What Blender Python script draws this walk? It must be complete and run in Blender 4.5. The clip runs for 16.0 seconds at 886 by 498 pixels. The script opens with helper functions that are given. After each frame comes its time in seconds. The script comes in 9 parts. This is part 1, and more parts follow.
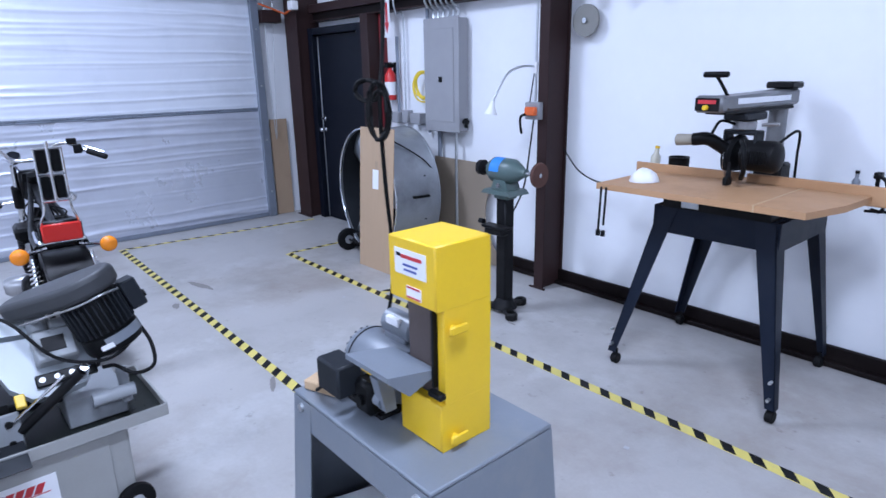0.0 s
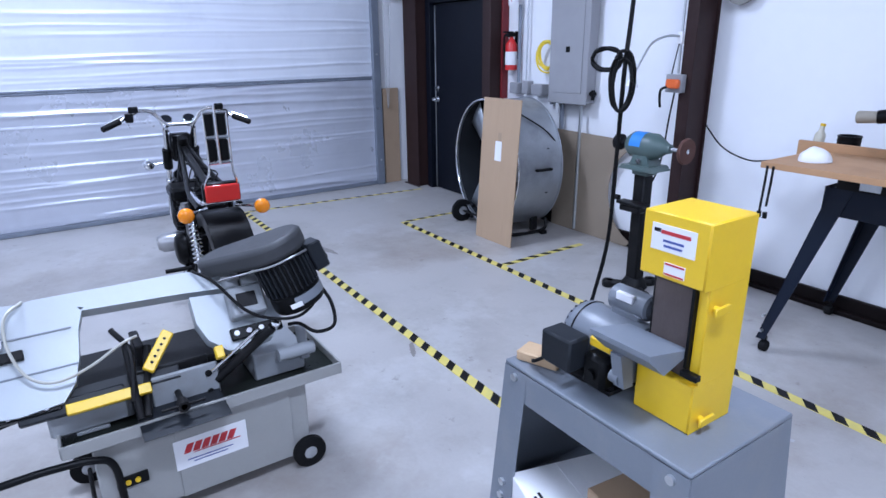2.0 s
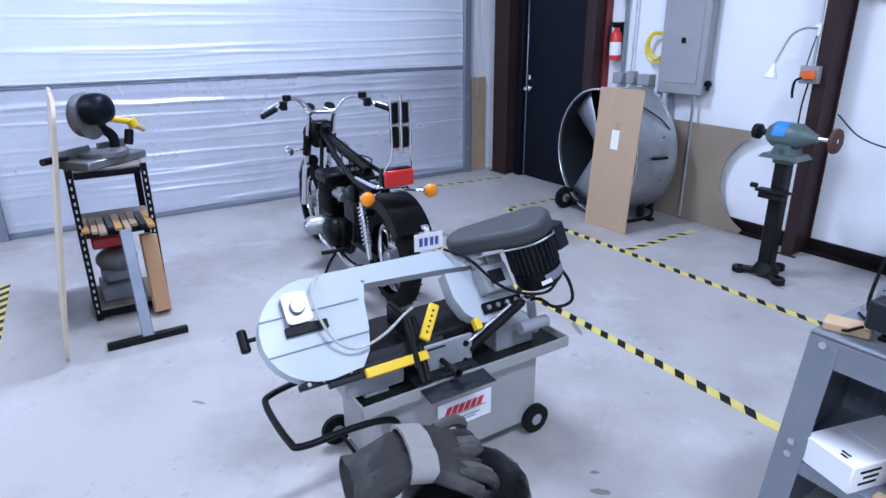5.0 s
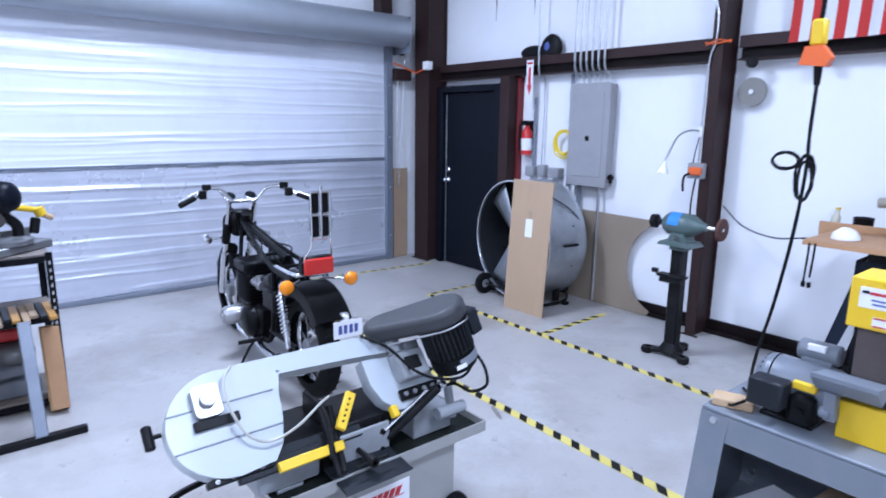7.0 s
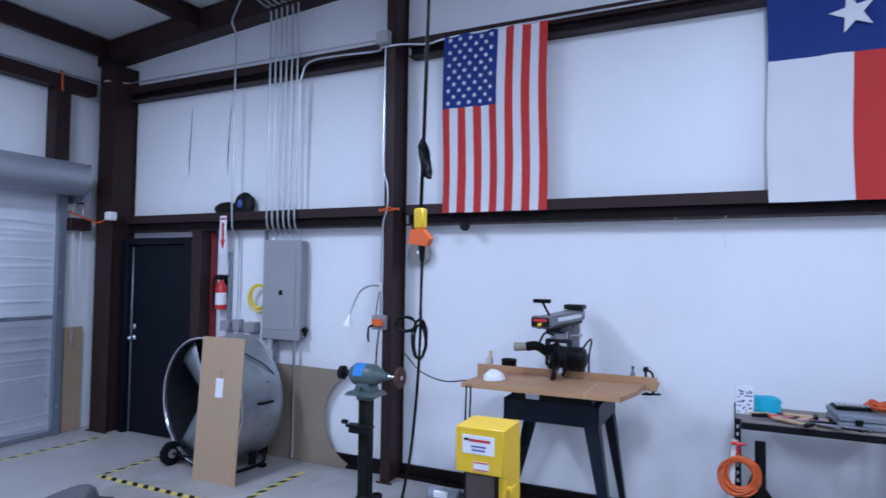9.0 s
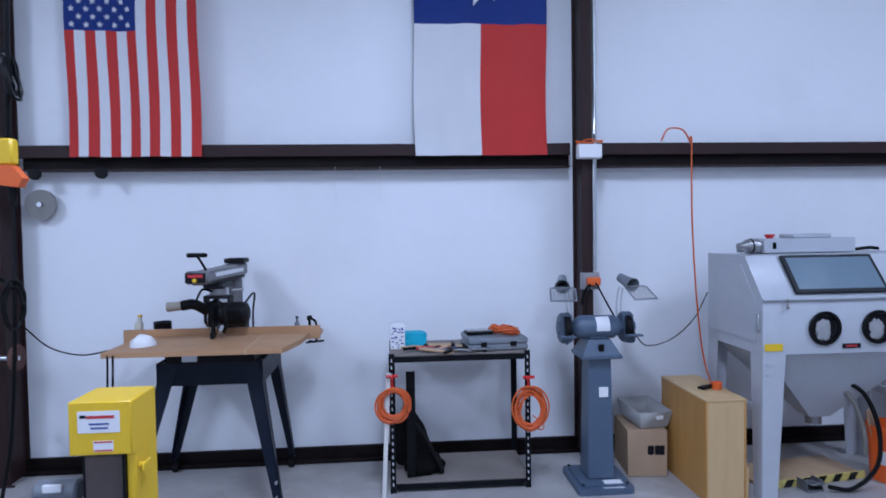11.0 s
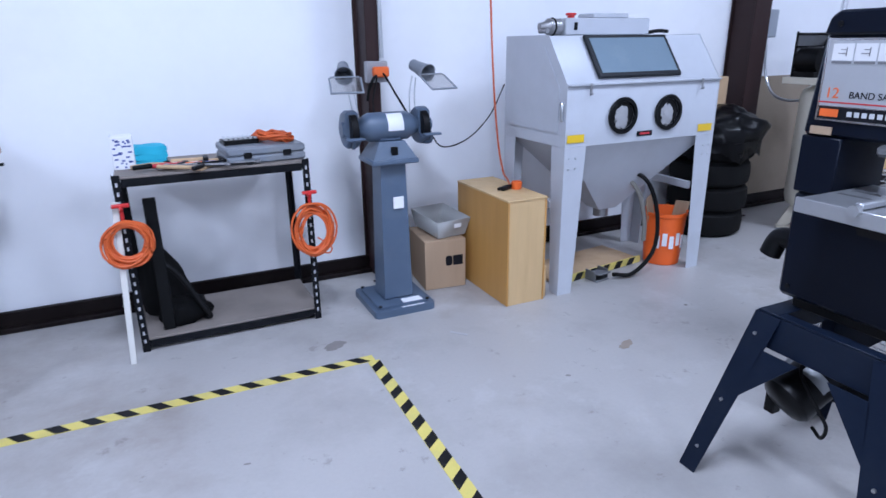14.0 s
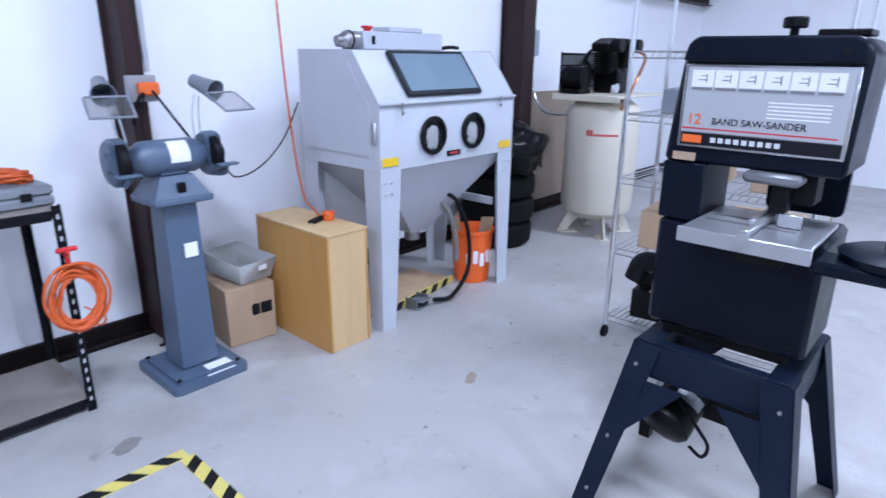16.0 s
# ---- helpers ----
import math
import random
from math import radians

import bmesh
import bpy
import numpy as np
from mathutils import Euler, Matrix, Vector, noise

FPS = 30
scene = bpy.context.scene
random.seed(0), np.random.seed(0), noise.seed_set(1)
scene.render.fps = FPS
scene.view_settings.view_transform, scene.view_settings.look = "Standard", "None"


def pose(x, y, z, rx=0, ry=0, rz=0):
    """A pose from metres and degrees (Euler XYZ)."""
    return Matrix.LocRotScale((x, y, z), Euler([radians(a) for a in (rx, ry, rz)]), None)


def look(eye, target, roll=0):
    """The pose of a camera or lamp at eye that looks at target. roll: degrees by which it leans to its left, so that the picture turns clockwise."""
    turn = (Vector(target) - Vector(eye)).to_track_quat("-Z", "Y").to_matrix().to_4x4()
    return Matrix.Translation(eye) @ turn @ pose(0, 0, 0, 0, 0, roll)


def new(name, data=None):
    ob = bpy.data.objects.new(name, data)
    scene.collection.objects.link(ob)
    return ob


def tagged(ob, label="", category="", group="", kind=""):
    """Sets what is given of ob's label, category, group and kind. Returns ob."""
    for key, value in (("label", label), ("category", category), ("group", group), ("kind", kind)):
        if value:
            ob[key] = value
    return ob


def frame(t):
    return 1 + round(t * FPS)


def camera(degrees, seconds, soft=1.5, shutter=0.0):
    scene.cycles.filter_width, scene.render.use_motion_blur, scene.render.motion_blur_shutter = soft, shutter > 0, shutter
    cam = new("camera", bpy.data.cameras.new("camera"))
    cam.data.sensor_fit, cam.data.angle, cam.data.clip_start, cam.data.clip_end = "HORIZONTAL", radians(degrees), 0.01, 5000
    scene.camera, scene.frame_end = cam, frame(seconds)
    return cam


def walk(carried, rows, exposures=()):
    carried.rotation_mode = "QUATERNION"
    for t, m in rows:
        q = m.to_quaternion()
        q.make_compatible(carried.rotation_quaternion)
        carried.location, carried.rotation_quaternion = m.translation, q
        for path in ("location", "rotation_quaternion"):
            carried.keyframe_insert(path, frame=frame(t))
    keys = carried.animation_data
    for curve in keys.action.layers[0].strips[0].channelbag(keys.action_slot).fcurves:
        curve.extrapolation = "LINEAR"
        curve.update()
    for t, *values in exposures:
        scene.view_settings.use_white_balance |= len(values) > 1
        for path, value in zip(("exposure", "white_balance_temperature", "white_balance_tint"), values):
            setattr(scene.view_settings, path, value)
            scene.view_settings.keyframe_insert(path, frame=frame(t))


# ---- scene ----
cam = camera(72.0, 16.0, shutter=0.36)

PATH = [
    (0, (0.664, 0.071, 1.617), (-0.795, 1.319, 1.058), -1.1),
    (0.5, (0.579, -0.039, 1.627), (-0.882, 1.202, 1.057), -0.4),
    (1, (0.503, -0.122, 1.622), (-0.969, 1.104, 1.047), -0.0),
    (1.5, (0.449, -0.191, 1.621), (-1.081, 0.965, 1.052), -0.1),
    (2, (0.414, -0.231, 1.617), (-1.166, 0.814, 0.976), -0.7),
    (2.5, (0.42, -0.335, 1.612), (-1.136, 0.73, 0.947), -0.2),
    (3, (0.414, -0.532, 1.585), (-1.138, 0.5, 0.86), -0.9),
    (3.5, (0.353, -0.761, 1.633), (-1.212, 0.304, 0.986), -0.4),
    (4, (0.17, -0.985, 1.623), (-1.385, 0.099, 0.985), -0.8),
    (4.5, (0.066, -1.066, 1.636), (-1.52, -0.058, 0.951), -0.7),
    (7, (0.148, -1.079, 1.676), (-1.364, 0.167, 1.271), 0.7),
    (7.5, (0.204, -0.985, 1.695), (-0.960, 0.633, 1.517), 1.5),
    (8, (0.276, -0.955, 1.719), (-0.752, 0.760, 1.662), 1.6),
    (8.5, (0.339, -0.954, 1.755), (-0.611, 0.806, 1.789), 1.0),
    (9, (0.397, -0.955, 1.760), (-0.459, 0.851, 1.837), 0.7),
    (9.5, (0.415, -0.943, 1.754), (-0.171, 0.967, 1.856), 0.7),
    (10, (0.435, -0.912, 1.756), (0.202, 1.072, 1.861), 0.2),
    (12.5, (0.549, -0.58, 1.531), (0.864, 1.34, 1.069), -0.6),
    (13, (0.594, -0.444, 1.47), (1.036, 1.435, 0.946), 0.1),
    (13.5, (0.613, -0.25, 1.478), (1.284, 1.555, 0.938), 0.2),
    (14, (0.613, -0.078, 1.476), (1.417, 1.639, 0.838), -0.8),
    (14.5, (0.624, 0.056, 1.477), (1.587, 1.704, 0.881), 1.0),
    (15, (0.632, 0.205, 1.475), (1.758, 1.756, 0.904), -0.7),
    (15.5, (0.611, 0.321, 1.48), (1.848, 1.769, 0.871), 0.7),
    (16, (0.585, 0.433, 1.495), (2.011, 1.696, 0.887), 0.7),
]
walk(cam, [(r[0], look(*r[1:])) for r in PATH],
     exposures=((0, 0.54, 6350), (2.0, 0.50, 6350), (3.5, 0.46, 6350), (4.5, 0.5, 6350), (7.0, 0.72, 6300), (7.5, 0.72, 6250), (8.2, 0.32, 6200), (9.0, 0.08, 6100), (10.0, -0.20, 5950), (12.5, 0.28, 6300), (14.0, 0.53, 6400), (16.0, 0.78, 6400)))

# ---- light ----
world = bpy.data.worlds.new("world")
scene.world = world
world.use_nodes = True
world.node_tree.nodes["Background"].inputs[0].default_value = (0.75, 0.82, 1.0, 1)
world.node_tree.nodes["Background"].inputs[1].default_value = 0.3


# ---- helpers ----
def part(name, bm, material, parent=None, label="", smooth=40):
    me = bpy.data.meshes.new(name)
    bmesh.ops.recalc_face_normals(bm, faces=bm.faces[:])
    bm.to_mesh(me)
    bm.free()
    if material:
        me.materials.append(material)
    if smooth:
        me.polygons.foreach_set("use_smooth", [True] * len(me.polygons))
        me.set_sharp_from_angle(angle=radians(smooth))
    ob = new(name, me)
    if parent:
        ob.parent = parent
    if label:
        ob["label"] = label
    return ob


def thing(name, m, label, category, group="", kind=""):
    ob = new(name)
    ob.empty_display_size = 0.1
    ob.matrix_basis = m
    return tagged(ob, label, category, group, kind)


def B():
    return bmesh.new()


def box(bm, x0, y0, z0, x1, y1, z1, c=0.004, m=None):
    """A box with chamfered edges."""
    x0, x1, y0, y1, z0, z1 = min(x0, x1), max(x0, x1), min(y0, y1), max(y0, y1), min(z0, z1), max(z0, z1)
    c = min(c, (x1 - x0) * 0.3, (y1 - y0) * 0.3, (z1 - z0) * 0.3)
    vs = []
    for sx in (0, 1):
        for sy in (0, 1):
            for sz in (0, 1):
                p = Vector((x1 if sx else x0, y1 if sy else y0, z1 if sz else z0))
                d = Vector((-1 if sx else 1, -1 if sy else 1, -1 if sz else 1))
                if c <= 0:
                    vs.append(bm.verts.new(p))
                    continue
                for k in range(3):
                    q = p + d * c
                    q[k] = p[k]
                    vs.append(bm.verts.new(q))
    if m:
        for v in vs:
            v.co = m @ v.co
    bmesh.ops.convex_hull(bm, input=vs)
    return bm


def cyl(bm, p0, p1, r0, r1=None, seg=20, bev=0.0):
    """A closed round bar, tapered when r1 is given, with a small bevel at the ends."""
    p0, p1 = Vector(p0), Vector(p1)
    r1 = r0 if r1 is None else r1
    ax = (p1 - p0)
    ln = ax.length
    ax.normalize()
    q = ax.to_track_quat("Z", "Y").to_matrix()
    prof = [(0, r0)] + [(ln, r1)]
    if bev:
        prof = [(0, r0 - bev), (bev, r0), (ln - bev, r1), (ln, r1 - bev)]
    return ring_skin(bm, p0, q, prof, seg)


def ring_skin(bm, p0, q, prof, seg=24, close=True):
    rings = []
    for h, r in prof:
        if r < 1e-5:
            rings.append([bm.verts.new(p0 + q @ Vector((0, 0, h)))])
        else:
            rings.append([bm.verts.new(p0 + q @ Vector((r * math.cos(2 * math.pi * i / seg), r * math.sin(2 * math.pi * i / seg), h)))
                          for i in range(seg)])
    for a, b in zip(rings, rings[1:]):
        for i in range(seg):
            j = (i + 1) % seg
            if len(a) == 1 and len(b) == 1:
                continue
            if len(a) == 1:
                bm.faces.new((a[0], b[i], b[j]))
            elif len(b) == 1:
                bm.faces.new((a[i], b[0], a[j]))
            else:
                bm.faces.new((a[i], a[j], b[j], b[i]))
    if close:
        for r in (rings[0], rings[-1]):
            if len(r) > 2:
                bm.faces.new(r)
    return bm


def lathe(bm, p0, axis, prof, seg=24, close=True):
    """A turned shape: prof holds (distance along axis, radius)."""
    q = Vector(axis).normalized().to_track_quat("Z", "Y").to_matrix()
    return ring_skin(bm, Vector(p0), q, prof, seg, close)


def torus(bm, c, axis, R, r, seg=28, tube=10, arc=1.0):
    q = Vector(axis).normalized().to_track_quat("Z", "Y").to_matrix()
    c = Vector(c)
    rings = []
    n = seg if arc >= 1 else seg + 1
    for i in range(n):
        a = 2 * math.pi * arc * i / seg
        rings.append([bm.verts.new(c + q @ Vector(((R + r * math.cos(b)) * math.cos(a), (R + r * math.cos(b)) * math.sin(a), r * math.sin(b))))
                      for b in [2 * math.pi * k / tube for k in range(tube)]])
    for i in range(seg):
        a, b = rings[i], rings[(i + 1) % n]
        for k in range(tube):
            bm.faces.new((a[k], b[k], b[(k + 1) % tube], a[(k + 1) % tube]))
    if arc < 1:
        bm.faces.new(rings[0])
        bm.faces.new(rings[-1])
    return bm


def smooth_path(pts, n=6):
    pts = [Vector(p) for p in pts]
    if len(pts) < 3:
        return pts
    out = []
    ext = [pts[0] * 2 - pts[1]] + pts + [pts[-1] * 2 - pts[-2]]
    for i in range(1, len(ext) - 2):
        a, b, c, d = ext[i - 1:i + 3]
        for k in range(n):
            t = k / n
            out.append(0.5 * ((2 * b) + (c - a) * t + (2 * a - 5 * b + 4 * c - d) * t * t + (3 * b - a - 3 * c + d) * t ** 3))
    out.append(pts[-1])
    return out


def tube(bm, pts, r, seg=8, n=6, bend=True):
    """A round rod, pipe or cable along points."""
    path = smooth_path(pts, n) if bend else [Vector(p) for p in pts]
    up = Vector((0.31, 0.17, 0.93))
    rings = []
    for i, p in enumerate(path):
        t = (path[min(i + 1, len(path) - 1)] - path[max(i - 1, 0)]).normalized()
        u = t.cross(up)
        if u.length < 0.05:
            u = t.cross(Vector((1, 0, 0)))
        u.normalize()
        v = t.cross(u)
        rings.append([bm.verts.new(p + (u * math.cos(2 * math.pi * k / seg) + v * math.sin(2 * math.pi * k / seg)) * r) for k in range(seg)])
    for a, b in zip(rings, rings[1:]):
        for k in range(seg):
            bm.faces.new((a[k], b[k], b[(k + 1) % seg], a[(k + 1) % seg]))
    bm.faces.new(rings[0])
    bm.faces.new(rings[-1])
    return bm


def prism(bm, prof, a, b, axis="x", m=None):
    """An outline pushed from a to b along an axis; the outline is in the other two axes, in order."""
    def at(p, h):
        v = {"x": Vector((h, p[0], p[1])), "y": Vector((p[0], h, p[1])), "z": Vector((p[0], p[1], h))}[axis]
        return m @ v if m else v
    lo = [bm.verts.new(at(p, a)) for p in prof]
    hi = [bm.verts.new(at(p, b)) for p in prof]
    n = len(prof)
    bm.faces.new(lo)
    bm.faces.new(hi)
    for i in range(n):
        bm.faces.new((lo[i], lo[(i + 1) % n], hi[(i + 1) % n], hi[i]))
    return bm


def rounded(x0, y0, x1, y1, r, n=5):
    """The outline of a rectangle with round corners."""
    out = []
    for cx, cy, a0 in ((x1 - r, y1 - r, 0), (x0 + r, y1 - r, 90), (x0 + r, y0 + r, 180), (x1 - r, y0 + r, 270)):
        for i in range(n + 1):
            a = radians(a0 + 90 * i / n)
            out.append((cx + r * math.cos(a), cy + r * math.sin(a)))
    return out


def words(text, size, m, material, parent, name="lettering", depth=0.0006):
    """Raised lettering, as a mesh."""
    cu = bpy.data.curves.new(name, "FONT")
    cu.body, cu.size, cu.extrude = text, size, depth
    cu.align_x, cu.align_y = "CENTER", "CENTER"
    tmp = bpy.data.objects.new(name, cu)
    scene.collection.objects.link(tmp)
    dg = bpy.context.evaluated_depsgraph_get()
    me = bpy.data.meshes.new_from_object(tmp.evaluated_get(dg))
    bpy.data.objects.remove(tmp)
    bpy.data.curves.remove(cu)
    me.name = name
    me.materials.clear()
    me.materials.append(material)
    ob = new(name, me)
    ob.parent = parent
    ob.matrix_basis = m
    return ob


# ---- materials ----
def mat(name, colour, rough=0.5, metal=0.0, var=0.12, scale=8.0, bump=0.1, bscale=120.0, dirt=None, dscale=2.5, damount=0.35, coat=0.0, spec=0.5, stretch=(1, 1, 1)):
    """A surface with large mottling, fine grain and relief, and worn or dirty patches."""
    spec = min(spec, 0.14) if max(colour) < 0.03 else spec
    m = bpy.data.materials.new(name)
    m.use_nodes = True
    nt = m.node_tree
    N, L = nt.nodes, nt.links
    bs = N["Principled BSDF"]
    tc = N.new("ShaderNodeTexCoord")
    mp = N.new("ShaderNodeMapping")
    mp.inputs["Scale"].default_value = stretch
    L.new(tc.outputs["Object"], mp.inputs[0])
    oi = N.new("ShaderNodeObjectInfo")
    n1 = N.new("ShaderNodeTexNoise")
    n1.inputs["Scale"].default_value, n1.inputs["Detail"].default_value = scale, 5
    n2 = N.new("ShaderNodeTexNoise")
    n2.inputs["Scale"].default_value, n2.inputs["Detail"].default_value = bscale, 3
    n3 = N.new("ShaderNodeTexNoise")
    n3.inputs["Scale"].default_value, n3.inputs["Detail"].default_value, n3.inputs["Roughness"].default_value = dscale, 8, 0.65
    for n in (n1, n2, n3):
        L.new(mp.outputs[0], n.inputs["Vector"])
    hsv = N.new("ShaderNodeHueSaturation")
    hsv.inputs["Color"].default_value = (*colour, 1)
    ma = N.new("ShaderNodeMath")
    ma.operation = "MULTIPLY_ADD"
    L.new(n1.outputs[0], ma.inputs[0])
    ma.inputs[1].default_value, ma.inputs[2].default_value = var * 2, 1 - var
    mg = N.new("ShaderNodeMath")
    mg.operation = "MULTIPLY_ADD"
    L.new(n2.outputs[0], mg.inputs[0])
    mg.inputs[1].default_value = var
    L.new(ma.outputs[0], mg.inputs[2])
    L.new(mg.outputs[0], hsv.inputs["Value"])
    out = hsv.outputs[0]
    if dirt:
        rp = N.new("ShaderNodeValToRGB")
        rp.color_ramp.elements[0].position, rp.color_ramp.elements[1].position = 0.5, 0.72
        L.new(n3.outputs[0], rp.inputs[0])
        mf = N.new("ShaderNodeMath")
        mf.operation = "MULTIPLY"
        L.new(rp.outputs[0], mf.inputs[0])
        mf.inputs[1].default_value = damount
        mx = N.new("ShaderNodeMix")
        mx.data_type = "RGBA"
        L.new(mf.outputs[0], mx.inputs["Factor"])
        L.new(out, mx.inputs["A"])
        mx.inputs["B"].default_value = (*dirt, 1)
        out = mx.outputs["Result"]
    L.new(out, bs.inputs["Base Color"])
    mr = N.new("ShaderNodeMath")
    mr.operation = "MULTIPLY_ADD"
    L.new(n3.outputs[0], mr.inputs[0])
    mr.inputs[1].default_value, mr.inputs[2].default_value = 0.3, max(rough - 0.15, 0.02)
    L.new(mr.outputs[0], bs.inputs["Roughness"])
    bs.inputs["Metallic"].default_value = metal
    bs.inputs["Coat Weight"].default_value = coat
    bs.inputs["Specular IOR Level"].default_value = spec
    if bump:
        bp = N.new("ShaderNodeBump")
        bp.inputs["Strength"].default_value, bp.inputs["Distance"].default_value = bump, 0.003
        L.new(n2.outputs[0], bp.inputs["Height"])
        L.new(bp.outputs[0], bs.inputs["Normal"])
    return m


def glow(name, colour, strength):
    m = bpy.data.materials.new(name)
    m.use_nodes = True
    bs = m.node_tree.nodes["Principled BSDF"]
    bs.inputs["Base Color"].default_value = (0.8, 0.8, 0.8, 1)
    bs.inputs["Emission Color"].default_value = (*colour, 1)
    bs.inputs["Emission Strength"].default_value = strength
    return m


M_WALL = mat("white_vinyl_facing", (0.82, 0.83, 0.86), 0.45, var=0.03, scale=1.5, bump=0.15, bscale=14, dirt=(0.68, 0.68, 0.7), dscale=0.9, damount=0.25)
M_STEEL = mat("brown_primer_steel", (0.03, 0.0155, 0.015), 0.5, var=0.2, bump=0.12, dirt=(0.03, 0.0175, 0.016), damount=0.4, spec=0.22)
# real brown of the base trim; on the girt webs it stands for shade
M_BASE_SHADE = mat("dark_brown_trim_and_web_shade", (0.0066, 0.0039, 0.0039), 0.55, var=0.2, dirt=(0.03, 0.0225, 0.02), damount=0.4, spec=0.22)
M_FLOOR = mat("sealed_concrete", (0.385, 0.37, 0.36), 0.42, var=0.09, scale=1.3, bump=0.08, bscale=60, dirt=(0.255, 0.24, 0.225), dscale=1.1, damount=0.62)
nt = M_FLOOR.node_tree
bs_f = nt.nodes["Principled BSDF"]
src = bs_f.inputs["Base Color"].links[0].from_socket
tc_f = nt.nodes.new("ShaderNodeTexCoord")
for sc_, lo_f, hi_f, col_f, amt in ((0.75, 0.52, 0.68, (0.21, 0.165, 0.13), 0.5), (1.7, 0.55, 0.66, (0.50, 0.50, 0.50), 0.5), (9.0, 0.63, 0.69, (0.17, 0.15, 0.135), 0.45), (38.0, 0.68, 0.72, (0.10, 0.09, 0.085), 0.5)):
    nz = nt.nodes.new("ShaderNodeTexNoise")
    nz.inputs["Scale"].default_value, nz.inputs["Detail"].default_value, nz.inputs["Roughness"].default_value = sc_, 9, 0.68
    mp_f = nt.nodes.new("ShaderNodeMapping")
    mp_f.inputs["Location"].default_value = (sc_ * 3.1, sc_ * 1.7, 0.4)
    nt.links.new(tc_f.outputs["Object"], mp_f.inputs[0])
    nt.links.new(mp_f.outputs[0], nz.inputs["Vector"])
    rp_f = nt.nodes.new("ShaderNodeMapRange")
    rp_f.inputs["From Min"].default_value, rp_f.inputs["From Max"].default_value, rp_f.inputs["To Max"].default_value = lo_f, hi_f, amt
    nt.links.new(nz.outputs[0], rp_f.inputs["Value"])
    mx_f = nt.nodes.new("ShaderNodeMix")
    mx_f.data_type = "RGBA"
    nt.links.new(rp_f.outputs[0], mx_f.inputs["Factor"])
    nt.links.new(src, mx_f.inputs["A"])
    mx_f.inputs["B"].default_value = (*col_f, 1)
    src = mx_f.outputs["Result"]
nt.links.new(src, bs_f.inputs["Base Color"])
M_YEL = mat("yellow_tape", (0.64, 0.53, 0.14), 0.45, var=0.1, dirt=(0.42, 0.40, 0.22), dscale=7, damount=0.5, bump=0.05)
M_BLK = mat("black_tape", (0.009, 0.009, 0.0096), 0.45, var=0.2, dirt=(0.1, 0.1, 0.1), dscale=8, damount=0.3, bump=0.05)
M_NAVY = mat("navy_door_paint", (0.0035, 0.005, 0.01), 0.42, var=0.15, bump=0.05, dirt=(0.007, 0.0085, 0.013), damount=0.4, spec=0.22)
M_TRACK = mat("blue_grey_track_paint", (0.2, 0.225, 0.27), 0.45, metal=0.3, var=0.12, dirt=(0.1, 0.1, 0.11), damount=0.3)
M_GALV = mat("galvanised_steel", (0.55, 0.57, 0.59), 0.36, metal=0.9, var=0.15, scale=14, bump=0.06, dirt=(0.35, 0.35, 0.36), dscale=5, damount=0.4)
M_CHROME = mat("chrome", (0.75, 0.76, 0.78), 0.16, metal=1.0, var=0.05, bump=0.0)
M_DRUM = mat("grey_drum_cover", (0.33, 0.36, 0.4), 0.4, metal=0.4, var=0.1, bump=0.05)
M_CARD = mat("corrugated_cardboard", (0.42, 0.29, 0.185), 0.75, var=0.07, scale=3, bump=0.12, bscale=60, dirt=(0.34, 0.23, 0.14), damount=0.4, stretch=(3, 3, 0.4))
M_TAN = mat("tan_board", (0.36, 0.255, 0.17), 0.7, var=0.1, scale=3, dirt=(0.26, 0.18, 0.12), damount=0.4)
M_ROOF = mat("roof_insulation_facing", (0.74, 0.76, 0.78), 0.5, var=0.05, scale=1.2, bump=0.25, bscale=5)
M_BLACK = mat("black_rubber", (0.0054, 0.0054, 0.006), 0.6, var=0.25, bump=0.1, dirt=(0.014, 0.014, 0.014), damount=0.4, spec=0.22)
M_BLKPL = mat("black_plastic", (0.0045, 0.0048, 0.0054), 0.38, var=0.2, bump=0.04, dirt=(0.013, 0.013, 0.015), damount=0.3, spec=0.22)
M_PANEL = mat("grey_enamel_panel", (0.3, 0.3, 0.315), 0.4, var=0.06, bump=0.03, dirt=(0.24, 0.24, 0.25), damount=0.3)
M_WHITE = mat("white_paint", (0.8, 0.8, 0.81), 0.45, var=0.05, bump=0.03)
M_RED = mat("red_enamel", (0.55, 0.02, 0.02), 0.3, var=0.1, bump=0.0)
M_ORANGE = mat("orange_plastic", (0.75, 0.13, 0.025), 0.42, var=0.1, bump=0.03)
M_YELLOW = mat("yellow_enamel", (0.78, 0.5, 0.02), 0.38, var=0.06, bump=0.06, dirt=(0.55, 0.36, 0.04), dscale=4, damount=0.35)
M_WOOD = mat("planed_pine", (0.5, 0.34, 0.2), 0.55, var=0.15, scale=5, bump=0.1, bscale=40, stretch=(8, 8, 0.7), dirt=(0.38, 0.24, 0.13), damount=0.4)
M_GREY = mat("grey_machine_enamel", (0.17, 0.19, 0.22), 0.42, var=0.1, bump=0.06, dirt=(0.27, 0.26, 0.24), dscale=4, damount=0.45)
M_CASTG = mat("bare_worn_steel", (0.33, 0.33, 0.34), 0.38, metal=0.75, var=0.2, scale=10, bump=0.1, dirt=(0.16, 0.14, 0.13), dscale=6, damount=0.5)
M_DARK = mat("dark_greasy_iron", (0.0105, 0.0105, 0.0114), 0.45, metal=0.3, var=0.3, bump=0.15, dirt=(0.025, 0.0225, 0.021), dscale=8, damount=0.5, spec=0.22)
M_GLOWW = glow("lamp_diffuser", (0.86, 0.92, 1.0), 6.0)

